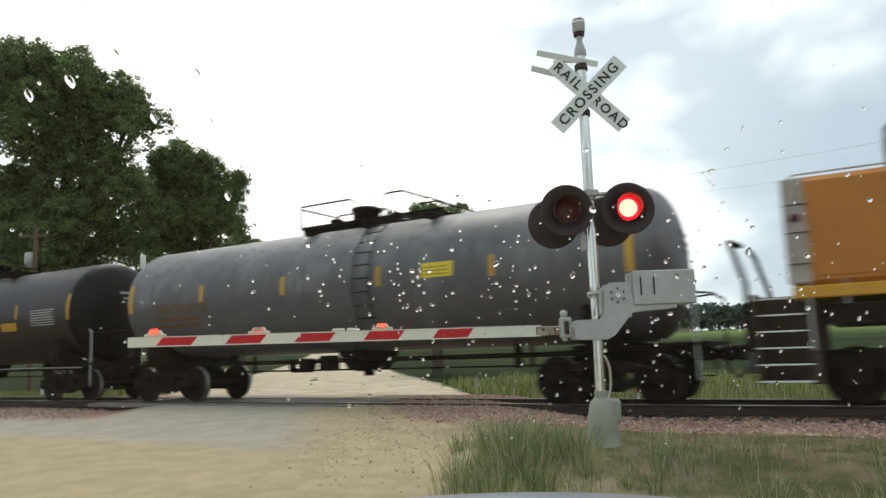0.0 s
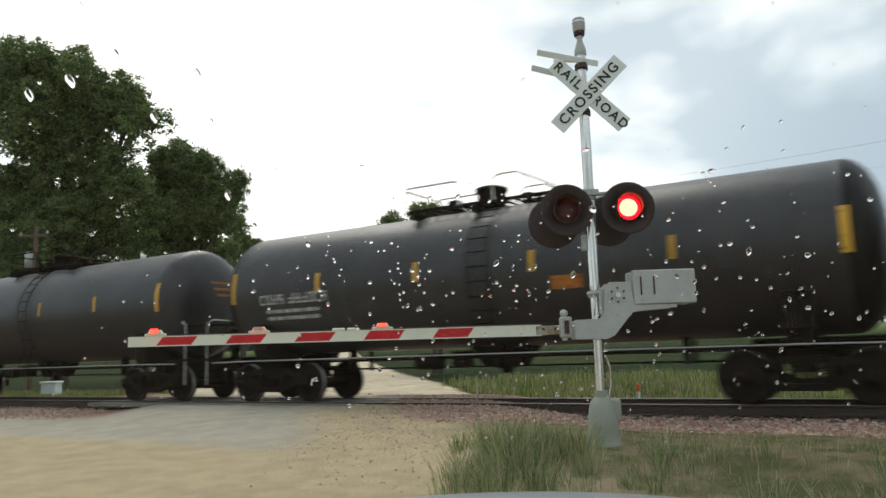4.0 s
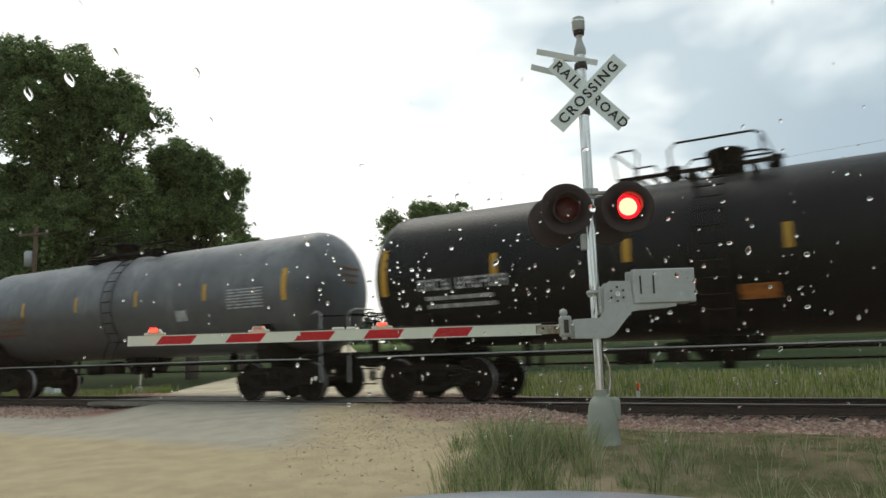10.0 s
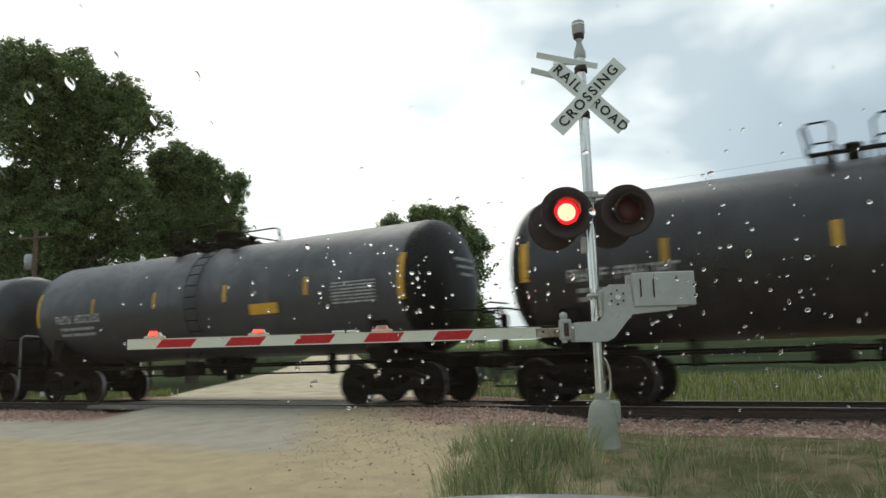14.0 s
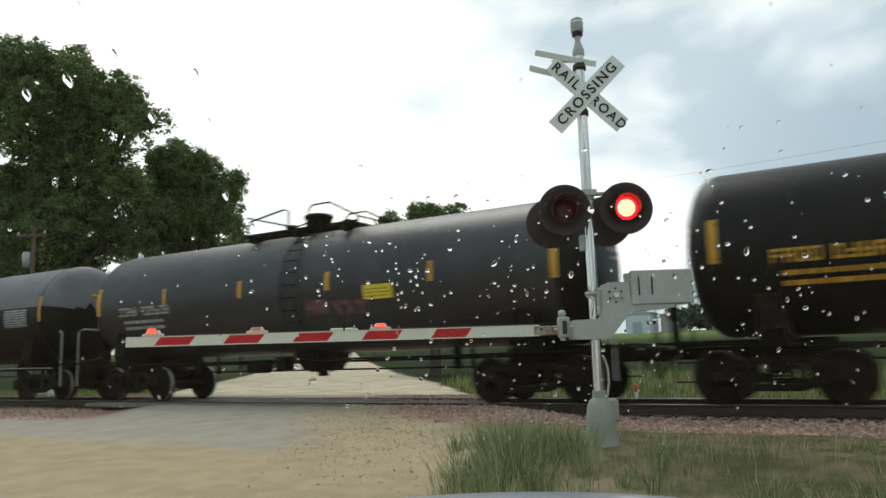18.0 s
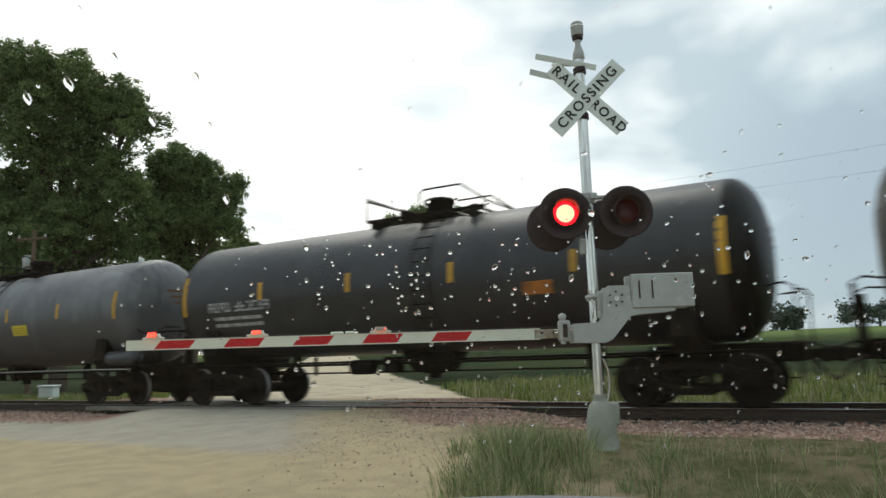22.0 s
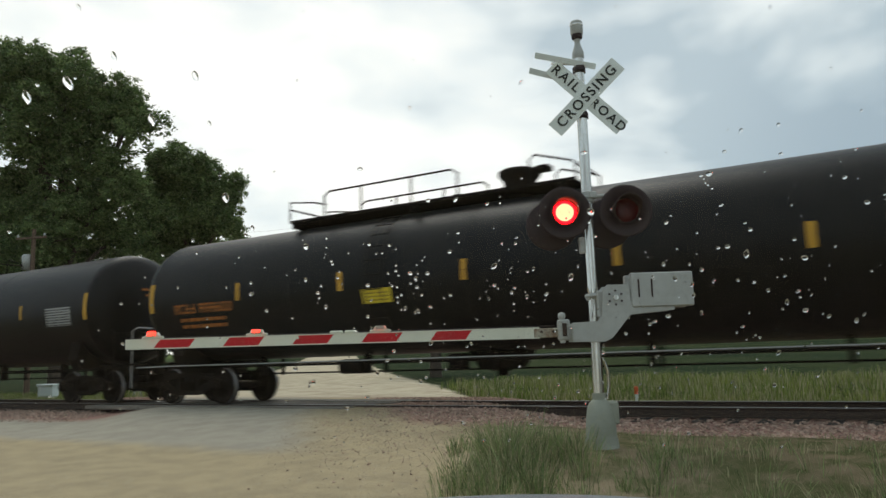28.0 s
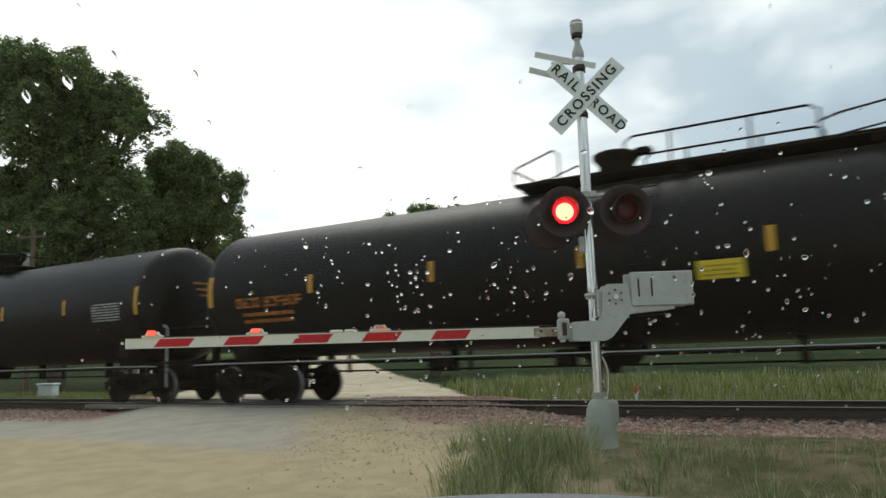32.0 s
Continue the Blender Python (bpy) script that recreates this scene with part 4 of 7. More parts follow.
    part("top_platform", pl, M["running_gear"], car, "open steel grating walkway")
    hm = c + extra.get("hatch", 0.0)
    if long:
        dome = Shape().lathe([(0.36, pz - 0.2), (0.36, pz + 0.28), (0.40, pz + 0.34), (0.47, pz + 0.42), (0.47, pz + 0.50), (0.40, pz + 0.54), (0.001, pz + 0.56)], 22, Matrix.Translation((hm, 0, 0)))
        dome.box((hm + 0.58, 0, pz + 0.5), (0.3, 0.3, 0.12), cut=0.02)
    else:
        dome = Shape().lathe([(0.33, pz - 0.25), (0.33, pz + 0.34), (0.37, pz + 0.36), (0.37, pz + 0.43), (0.30, pz + 0.46), (0.001, pz + 0.48)], 20, Matrix.Translation((hm, 0, 0)))
    hatch = part("hatch", dome, M["running_gear"], car, "round steel hatch cover")
    for dx, r, h in ((-1.0, 0.12, 0.22), (0.85, 0.10, 0.16)) if not long else ((-1.6, 0.10, 0.16),):
        part("valve", Shape().lathe([(r, pz - 0.2), (r, pz + h), (r * 1.4, pz + h + 0.02), (r * 1.4, pz + h + 0.07), (0.001, pz + h + 0.12)], 12, Matrix.Translation((hm + dx, 0.1, 0))), M["running_gear"], car)
    top = pz + (0.62 if long else 0.55)
    rail_mat = M["galvanised"] if extra.get("bright_rail") else M["running_gear"]
    style = extra.get("rails", "A")
    for y in (-0.74, 0.74):
        if long:
            def run(*pts):
                return [(c + fl * u, y, w) for u, w in pts]

            part("safety_rail", pipe_rail(run((-half, pz), (-half, top - 0.12), (-half + 0.8, top - 0.22), (-half + 1.15, pz + 0.3)), 0.022), rail_mat, car)
            part("safety_rail", pipe_rail(run((-half + 1.1, pz), (-half + 1.1, top - 0.10), (-half + 1.25, top), (0.9, top), (1.05, top - 0.1), (1.05, pz)), 0.024), rail_mat, car)
            for xx in (-half + 2.2, -half + 3.6):
                part("rail_post", pipe_rail(run((xx, pz), (xx, top)), 0.024), rail_mat, car)
            part("safety_rail", pipe_rail(run((half - 1.0, pz), (half - 1.0, top - 0.1), (half - 0.88, top), (half - 0.1, top - 0.24), (half, top - 0.30), (half, pz)), 0.022), rail_mat, car)
        elif style == "B":      # a narrow hoop before and a wide one round the hatch
            tw = extra.get("turn", 1)
            part("safety_rail", pipe_rail([(c + tw * u, y, w) for u, w in ((-half, pz), (-half - 0.06, top - 0.08), (-half + 0.04, top), (-half + 0.34, top), (-half + 0.42, top - 0.1), (-half + 0.38, pz))], 0.02), rail_mat, car)
            part("safety_rail", pipe_rail([(c + tw * u, y, w) for u, w in ((-0.35, pz), (-0.38, top - 0.12), (-0.26, top), (half - 0.3, top), (half - 0.16, top - 0.06), (half, top - 0.45), (half - 0.5, top - 0.45))], 0.022), rail_mat, car)
            part("rail_post", pipe_rail([(c + tw * (half - 0.16), y, pz), (c + tw * (half - 0.16), y, top - 0.06)], 0.02), rail_mat, car)
        elif style == "C":      # two open hoops facing each other
            part("safety_rail", pipe_rail([(c - half, y, pz), (c - half + 0.1, y, top - 0.18), (c - 0.5, y, top), (c - 0.36, y, top - 0.06), (c - 0.36, y, pz)], 0.023), rail_mat, car)
            part("safety_rail", pipe_rail([(c + 0.3, y, pz), (c + 0.3, y, top - 0.1), (c + 0.42, y, top), (c + 0.95, y, top), (c + half, y, top - 0.42), (c + half, y, pz)], 0.023), rail_mat, car)
        else:                   # one rail falling towards the hatch, one hoop beyond it
            low = extra.get("fall", 0.0)
            part("safety_rail", pipe_rail([(c - half, y, pz), (c - half, y, top), (c - 0.55, y, top - low), (c - 0.42, y, top - low - 0.06)] + ([(c - 0.42, y, pz)] if not low else []), 0.023), rail_mat, car)
            part("safety_rail", pipe_rail([(c + (-0.1 if low else 0.4), y, pz), (c + (-0.1 if low else 0.4), y, top - 0.08), (c + (0.02 if low else 0.52), y, top), (c + 0.95, y, top), (c + half, y, top - 0.42), (c + half - 0.06, y, pz)], 0.023), rail_mat, car)
    for sgn in (-1, 1):
        drop_ = 0.3 if long else (0.43 if sgn > 0 else 0.06)
        part("end_rail", pipe_rail([(c + sgn * half, -0.74, top - drop_), (c + sgn * half, 0.74, top - drop_)], 0.023), rail_mat, car)
    for y in (-1, 1):
        lad = Shape()
        curve = [(y * (R + 0.065) * math.cos(radians(t)), ZC + (R + 0.065) * math.sin(radians(t))) for t in range(62, -41, -9)] + [(y * 1.5, 1.02)]
        lx = c + (0.35 if not long else -0.6)
        for dx in (-0.22, 0.22):
            lad.tube([(lx + dx, yy, zz) for yy, zz in curve], 0.014, 6)
        for t in range(58, -50, -11):
            lad.tube([(lx - 0.22, y * (R + 0.065) * math.cos(radians(t)), ZC + (R + 0.065) * math.sin(radians(t))), (lx + 0.22, y * (R + 0.065) * math.cos(radians(t)), ZC + (R + 0.065) * math.sin(radians(t)))], 0.013, 5)
        part("ladder", lad, M["running_gear"], car)
    # reflective stripes, panels and lettering on both sides
    for side in (-1, 1):
        ends = extra.get("ends", 0.75)
        for k in (-1, 1):
            xs_ = k * (H - head)
            part("reflective_stripe", skin(Shape(), xs_ - 0.07, xs_ + 0.07, 2.75 - ends / 2, 2.75 + ends / 2, 0.007, 0, 5, side), M["yellow"], car)
        for k in range(1, 6 if long else 5):
            xx = -H + head + (2 * H - 2 * head) * k / (6 if long else 5)
            part("reflective_stripe", skin(Shape(), xx - 0.055, xx + 0.055, 2.52, 2.94, 0.007, 0, 3, side), M["yellow"], car)
        if mark:
            left = -H + 1.5 if side < 0 else H - 3.9
            big = tagged(part("lettering", marks(rng, left, extra.get("line", 2.30), 10, 0.23, 0.15, side), M[mark], car), kind="stuff")
            for j in range(2):
                tagged(part("lettering", text_block(rng, left + 0.15, 2.10 - 0.16 * j, 1.6, 1, 0.16, side), M[mark], car), kind="stuff")
        px = extra.get("panel")
        if px is not None:
            x = px * side * -1
            pan = part("warning_panel", skin(Shape(), x - extra.get("panel_w", 0.38), x + extra.get("panel_w", 0.38), extra.get("low", 2.60), extra.get("low", 2.60) + 0.31, 0.008, 0, 4, side), M["yellow_panel"], car, "yellow warning panel")
            for j in range(3):
                tagged(part("panel_text", text_block(rng, x - extra.get("panel_w", 0.38) * 0.8, extra.get("low", 2.60) + 0.2 - 0.075 * j, extra.get("panel_w", 0.38) * 1.6, 1, 0.06, side), M["panel_ink"], pan), kind="stuff")
        if "white" in extra:
            x = (H - extra.get("data", 1.9)) * side * -1
            pan = part("data_panel", skin(Shape(), x - 0.60, x + 0.60, 2.25, 2.78, 0.006, 0, 3, side), M["grey_panel"] if extra["white"] else M[body], car, "stencilled data panel")
            for j in range(7):
                tagged(part("panel_text", text_block(rng, x - 0.6, 2.70 - 0.073 * j, 1.2, 1, 0.073, side), M["white_mark"] if not extra["white"] else M["tank_grey"], pan), kind="stuff")
        if extra.get("small"):
            x = (H - 4.2) * side * -1
            part("small_panel", skin(Shape(), x - 0.2, x + 0.2, 2.05, 2.32, 0.006, 0, 2, side), M["white_mark"], car)
        if extra.get("plates"):
            for x, z in ((-1.15, 3.50), (1.0, 3.55)):
                part("pale_plate", skin(Shape(), x - 0.3, x + 0.3, z, z + 0.24, 0.006, 0, 3, side), M["white_mark"], car)
        if extra.get("orange_block"):
            x = extra["orange_block"] * side * -1
            wide = extra.get("block_w", 0.30)
            part("placard", skin(Shape(), x - wide, x + wide, extra.get("block_z", 2.16), extra.get("block_z", 2.16) + 0.25, 0.008, 0, 2, side), M[extra.get("block", "orange_mark")], car)
        if extra.get("graffiti"):
            graffiti(rng, car, side, 0.6, 2.2, 1.9, 2.45, lambda s_, p0, p1, z0, z1, mt: skin(s_, p0, p1, z0, z1, 0.011 + rng.random() * 0.003, mt, 2, side))
    # stencil on both heads
    for k in (-1, 1):
        for j in range(3):
            s = Shape()
            for i in range(5 - j):
                y, z = -0.55 + 0.17 * i + 0.05 * j, ZC + 0.55 - 0.17 * j
                rr = math.hypot(y, z - ZC) / R
                x = H - head + head * math.sqrt(max(0, 1 - rr ** 2.78)) + 0.008
                s.box((k * x, y * -k, z), (0.006, 0.172, 0.065))
            tagged(part("head_stencil", s, M[mark] if mark else M["white_mark"], car), kind="stuff")
    return car


def graffiti(rng, car, side, xa, xb, z0, z1, put):
    """Faded spray-can letters built of fat strokes."""
    hues = ["paint_pink", "paint_teal", "paint_white", "paint_green", "paint_orange"]
    x = xa
    while x < xb:
        s = Shape()
        w = rng.uniform(0.45, 0.85)
        a, b = z0 + rng.uniform(0, 0.15), z1 - rng.uniform(0, 0.2)
        for _ in range(rng.choice((3, 4))):
            kind = rng.random()
            if kind < 0.5:
                p = x + rng.random() * w * 0.7
                put(s, p, p + w * 0.28, a, b, 0)
            else:
                q = a + rng.random() * (b - a) * 0.8
                put(s, x, x + w, q, q + (b - a) * 0.22, 0)
        part("graffiti", s, M[rng.choice(hues) + "_faded"], car)
        x += w * rng.uniform(0.8, 1.05)


M["panel_ink"] = material("panel_ink", (0.30, 0.22, 0.035), 0.6)
M["paint_pink"] = material("paint_pink", (0.48, 0.22, 0.235), 0.7, 0, ((4, 0.45, 0.75, (0.44, 0.36, 0.28), 0.7),))
M["paint_teal"] = material("paint_teal", (0.15, 0.40, 0.39), 0.7, 0, ((4, 0.45, 0.75, (0.36, 0.40, 0.33), 0.6),))
M["paint_white"] = material("paint_white", (0.52, 0.52, 0.46), 0.7, 0, ((6, 0.4, 0.7, (0.38, 0.36, 0.28), 0.7),))
M["paint_green"] = material("paint_green", (0.07, 0.13, 0.10), 0.7, 0, ((6, 0.4, 0.7, (0.30, 0.29, 0.22), 0.5),))
M["paint_orange"] = material("paint_orange", (0.42, 0.24, 0.07), 0.7, 0, ((6, 0.4, 0.7, (0.38, 0.34, 0.25), 0.7),))
for hue, tone in (("paint_pink", (0.16, 0.07, 0.08)), ("paint_teal", (0.07, 0.10, 0.11)), ("paint_white", (0.17, 0.16, 0.155)), ("paint_green", (0.03, 0.045, 0.035)), ("paint_orange", (0.15, 0.07, 0.03))):
    M[hue + "_faded"] = material(hue + "_faded", tone, 0.7, 0, ((5, 0.4, 0.65, (0.02, 0.02, 0.021), 0.85),))
RUSTY = (0.30, 0.12, 0.04)
M["hopper_cream"] = material("hopper_cream", (0.67, 0.645, 0.465), 0.65, 0, ((0.5, 0.42, 0.7, (0.57, 0.55, 0.37), 0.7), (0.8, 0.50, 0.78, (0.50, 0.33, 0.14), 0.6, (0.45, 1, 1.1), (2.7, 4.1, 0.10)), (1.5, 0.61, 0.68, (0.54, 0.215, 0.06), 0.9, (0.55, 1, 0.9), (3.0, 4.0, 0.09)), (4.5, 0.60, 0.70, (0.42, 0.18, 0.06), 0.55, (0.8, 1, 1), (2.7, 4.0, 0.07)), (7, 0.52, 0.8, (0.46, 0.38, 0.22), 0.5, (1.2, 1, 0.10)), (2.5, 0.58, 0.7, (0.36, 0.36, 0.27), 0.35, (1, 1, 0.5))), 0.05, 30)
M["hopper_white"] = material("hopper_white", (0.74, 0.715, 0.585), 0.6, 0, ((0.5, 0.42, 0.7, (0.62, 0.56, 0.41), 0.8), (0.8, 0.56, 0.72, (0.50, 0.36, 0.20), 0.55, (0.6, 1, 1.3), (2.6, 4.2, 0.09)), (1.6, 0.66, 0.74, RUSTY, 0.45, (0.5, 1, 1.6)), (8, 0.55, 0.8, (0.34, 0.30, 0.22), 0.4, (1, 1, 0.2))), 0.05, 30)
M["hopper_grey"] = material("hopper_grey", (0.46, 0.46, 0.43), 0.6, 0, ((0.6, 0.42, 0.7, (0.32, 0.31, 0.28), 0.7), (8, 0.55, 0.8, (0.25, 0.23, 0.2), 0.4, (1, 1, 0.2))), 0.05, 30)
M["roof_edge_rust"] = material("roof_edge_rust", (0.52, 0.46, 0.33), 0.7, 0, ((1.2, 0.48, 0.62, RUSTY, 0.85, (0.6, 1, 1)), (14, 0.5, 0.8, (0.34, 0.25, 0.15), 0.5)), 0.1, 30)
M["rust_board"] = material("rust_board", (0.14, 0.125, 0.11), 0.85, 0, ((1.2, 0.5, 0.72, (0.22, 0.11, 0.055), 0.7), (20, 0.5, 0.8, (0.07, 0.06, 0.05), 0.6)), 0.2, 40)
M["slope_sheet"] = material("slope_sheet", (0.16, 0.125, 0.09), 0.8, 0, ((2, 0.4, 0.7, (0.10, 0.07, 0.045), 0.7), (8, 0.5, 0.8, (0.30, 0.25, 0.17), 0.4)), 0.1, 30)


def hopper_car(a, b, body, label, cut_ends, tagging, seed):
    rng = random.Random(seed)
    L, x0 = a - b, (a + b) / 2
    car = empty("hopper_car", label, "hopper car", "cars of the train")
    TRAIN.append((car, x0))
    H = (L - (1.5 if cut_ends else 2.0)) / 2
    mb = M[body]
    # cross-section, from the sill up over the roof
    sec = [(-1.52, 1.12), (-1.56, 1.5), (-1.60, 2.3), (-1.60, 3.1), (-1.56, 3.9), (-1.50, 4.28), (-1.30, 4.40), (-0.7, 4.50), (0, 4.53)]
    sec = sec + [(-y, z) for y, z in sec[-2::-1]]
    n = len(sec)

    def end_x(z):
        return H - 0.35 - 1.7 * ease(3.7, 1.2, z)

    cols = 9
    s = Shape()
    verts = []
    for i in range(cols):
        for y, z in sec:
            e = end_x(z)
            verts.append((-e + 2 * e * i / (cols - 1), y, z))
    faces = [(i * n + k, (i + 1) * n + k, (i + 1) * n + k + 1, i * n + k + 1) for i in range(cols - 1) for k in range(n - 1)]
    s.add(verts, faces, 0, True)
    s.add(verts[:n], [tuple(range(n))], 1)
    s.add(verts[-n:], [tuple(range(n - 1, -1, -1))], 1)
    shell = part("body", s, (mb, M["slope_sheet"]), car)
    m = Matrix.Rotation(radians(90), 4, "X")
    for side in (-1, 1):
        for k in (-1, 1):
            plate = Shape()
            back, edge = H - 3.2, [(H - 0.05, 1.2), (H - 0.05, 4.25)]
            if cut_ends:        # a rounded cut-out over each end platform
                edge = [(H - 1.02, 1.2), (H - 1.02, 1.5)] + [(H - 1.02 * math.cos(radians(t)), 1.5 + 1.45 * math.sin(radians(t))) for t in (15, 30, 45, 60, 75, 86)] + [(H - 0.05, 2.96), (H - 0.05, 4.25)]
            for (xa, za), (xb, zb) in zip(edge, edge[1:]):
                quad = [(k * back, za), (k * xa, za), (k * xb, zb), (k * back, zb)]
                plate.prism(quad if k > 0 else quad[::-1], -0.018, 0.018, Matrix.Translation((0, side * 1.594, 0)) @ m)
            part("side_extension", plate, mb, car)
            part("corner_post", Shape().box((k * (H - 0.06), side * 1.54, 2.70), (0.10, 0.08, 3.15), cut=0.01), mb, car)
        part("side_sill", Shape().box((0, side * 1.58, 1.22), (2 * H, 0.10, 0.30), cut=0.02), mb, car)
        part("sill_flange", Shape().box((0, side * 1.56, 1.05), (2 * H, 0.16, 0.04)), M["rust_board"], car)
        part("roof_edge", Shape().box((0, side * 1.50, 4.27), (2 * H - 0.3, 0.10, 0.16), cut=0.02), M["roof_edge_rust"] if tagging else mb, car, "rust-streaked roof edge" if tagging else "")
        part("running_board", Shape().box((0, side * 1.12, 4.72), (2 * H - 0.2, 0.10, 0.05)).box((0, side * 0.80, 4.72), (2 * H - 0.2, 0.10, 0.05)).box((0, side * 0.48, 4.72), (2 * H - 0.2, 0.10, 0.05)).box((0, side * 1.16, 4.56), (2 * H - 0.2, 0.02, 0.20)), M["rust_board"] if tagging else M["alu_paint"], car)
        if not tagging:
            for zz in (3.86, 3.98, 4.10):
                part("side_rib", Shape().box((0, side * (1.612 - 0.05 * (zz - 3.86)), zz), (2 * H - 0.4, 0.05, 0.035), cut=0.008), mb, car)
        for k in range(12):
            x = -H + 0.5 + (2 * H - 1.0) * k / 11
            part("board_bracket", Shape().box((x, side * 1.19, 4.58), (0.10, 0.05, 0.32)), M["alu_paint"], car)
        # lettering and stripes

        def bar(s_, p0, p1, z0, z1, mt=0):
            off = math.copysign(0.004 + rng.random() * 0.003, side)
            least = 1.602 if max(abs(p0), abs(p1)) > H - 3.3 else 0
            y0, y1 = (side * max(least, 1.56 + 0.04 * ease(1.5, 2.3, z) - 0.04 * ease(3.1, 3.9, z)) + off + side * 0.016 for z in (z0, z1))
            q = [(p0, y0, z0), (p1, y0, z0), (p1, y1, z1), (p0, y1, z1)]
            s_.add(q, [(0, 1, 2, 3) if side < 0 else (3, 2, 1, 0)], mt)

        for x in (-8.9, 8.75):
            s = Shape()
            bar(s, x, x + 0.13, 1.5, 2.0)
            bar(s, x, x + 0.13, 2.0, 2.45)
            part("reflective_stripe", s, M["yellow"], car)
        for x, z, count, h, w in ((-8.5, 2.32, 4, 0.22, 0.2), (-8.6, 1.98, 6, 0.22, 0.17)):
            s, xx = Shape(), x
            for k in range(count):
                ww = w * rng.uniform(0.6, 0.85)
                bar(s, xx, xx + ww * 0.35, z, z + h)
                bar(s, xx + ww * 0.35, xx + ww, z + h * rng.choice((0, 0.6)), z + h * rng.choice((0.4, 1)))
                xx += w
            tagged(part("lettering", s, M["tank_dusty"], car), kind="stuff")
        s = Shape()
        for k in range(6):
            xx = 6.95
            while xx < 7.9:
                ww = rng.uniform(0.08, 0.3)
                bar(s, xx, xx + ww, 2.28 - k * 0.09, 2.31 - k * 0.09)
                xx += ww + 0.05
        tagged(part("data_lettering", s, M["tank_dusty"], car), kind="stuff")
        if tagging:
            s = Shape()
            for k in range(5):
                xx = 9.02
                while xx < 9.9:
                    ww = rng.uniform(0.10, 0.34)
                    bar(s, xx, min(xx + ww, 9.98), 3.02 - k * 0.11, 3.06 - k * 0.11)
                    xx += ww + 0.06
            tagged(part("data_lettering", s, M["tank_grey"], car), kind="stuff")
        if tagging:
            def stroke(s_, pts, w):
                for (xa, za), (xb, zb) in zip(pts, pts[1:]):
                    d = Vector((xb - xa, zb - za))
                    n_ = Vector((-d.y, d.x)).normalized() * w / 2
                    e_ = d.normalized() * w * 0.3
                    quad = []
                    for px, pz in ((xa - e_.x - n_.x, za - e_.y - n_.y), (xb + e_.x - n_.x, zb + e_.y - n_.y), (xb + e_.x + n_.x, zb + e_.y + n_.y), (xa - e_.x + n_.x, za - e_.y + n_.y)):
                        quad.append((px, side * (1.576 + 0.04 * ease(1.5, 2.3, pz) + 0.005 + lay), pz))
                    s_.add(quad, [(0, 1, 2, 3) if side < 0 else (3, 2, 1, 0)], 0)

            for xa, xb, ground_hues, line_hues, z0, z1 in ((-6.6, -0.7, ("paint_pink",), ("paint_teal", "paint_teal", "paint_white"), 1.2, 2.2), (0.7, 4.7, ("paint_green", "paint_pink", "paint_green"), ("paint_white", "paint_white", "paint_white", "paint_orange"), 1.25, 2.45)):
                x = xa
                while x < xb:
                    w = rng.uniform(0.7, 1.1)
                    zm, hh = (z0 + z1) / 2 + rng.uniform(-0.06, 0.06), (z1 - z0) / 2
                    lay = rng.random() * 0.001
                    s = Shape()
                    for j in range(5):
                        t0, t1 = j / 5, (j + 1) / 5
                        top_ = zm + hh * (0.75 + 0.25 * math.sin(j * 2.1 + x))
                        bar(s, x + w * t0 - 0.04, x + w * t1 + 0.04, zm - hh * rng.uniform(0.8, 1.0), top_)
                    part("graffiti_fill", s, M[rng.choice(ground_hues)], car)
                    lay = 0.008 + rng.random() * 0.001
                    s = Shape()
                    kind = rng.choice("oozoz")
                    r1, r2 = w * 0.36, hh * 0.72
                    cx = x + w / 2
                    if kind == "o":
                        stroke(s, [(cx + r1 * math.cos(t * 0.52), zm + r2 * math.sin(t * 0.52)) for t in range(13)], 0.13)
                    else:
                        stroke(s, [(cx + r1 * (0.25 + 0.055 * t) * math.cos(t * 0.62 + x), zm + r2 * (0.25 + 0.055 * t) * math.sin(t * 0.62 + x)) for t in range(14)], 0.11)
                    part("graffiti_stroke", s, M[rng.choice(line_hues)], car)
                    x += w * 0.93
            s = Shape()
            for k in range(13):
                xx = 5.75 + 0.19 * k
                bar(s, xx, xx + 0.195, 1.40, 2.30 + 0.10 * math.sin(k * 1.7) - 0.05 * (k % 3))
            part("painted_patch", s, M["paint_green"], car)
    # roof hatches
    for k in range(8):
        x = -H + 1.4 + (2 * H - 2.8) * k / 7
        part("roof_hatch", Shape().box((x, 0, 4.58), (1.7, 0.62, 0.12), cut=0.03), mb, car)
    # discharge bays
    for k in range(4):
        x = (-5.2, -1.3, 2.45, 6.6)[k] if tagging else (-4.6, -0.5, 3.5, 7.2)[k]
        w = 1.2
        s = Shape()
        s.add([(x - w, -1.3, 1.12), (x + w, -1.3, 1.12), (x + w, 1.3, 1.12), (x - w, 1.3, 1.12), (x - 0.7, -0.6, 0.30), (x + 0.7, -0.6, 0.30), (x + 0.7, 0.6, 0.30), (x - 0.7, 0.6, 0.30)], [(0, 1, 5, 4), (1, 2, 6, 5), (2, 3, 7, 6), (3, 0, 4, 7), (4, 5, 6, 7), (3, 2, 1, 0)])
        bay = part("discharge_bay", s, M["slope_sheet"], car)
        part("outlet_gate", Shape().box((x, 0, 0.24), (1.45, 1.3, 0.14), cut=0.02).tube([(x - 0.3, -1.0, 0.28), (x - 0.3, 1.0, 0.28)], 0.05, 8), M["running_gear"], bay)
    part("centre_sill", Shape().box((0, 0, 0.98), (L - 0.6, 0.34, 0.28)), M["running_gear"], car)
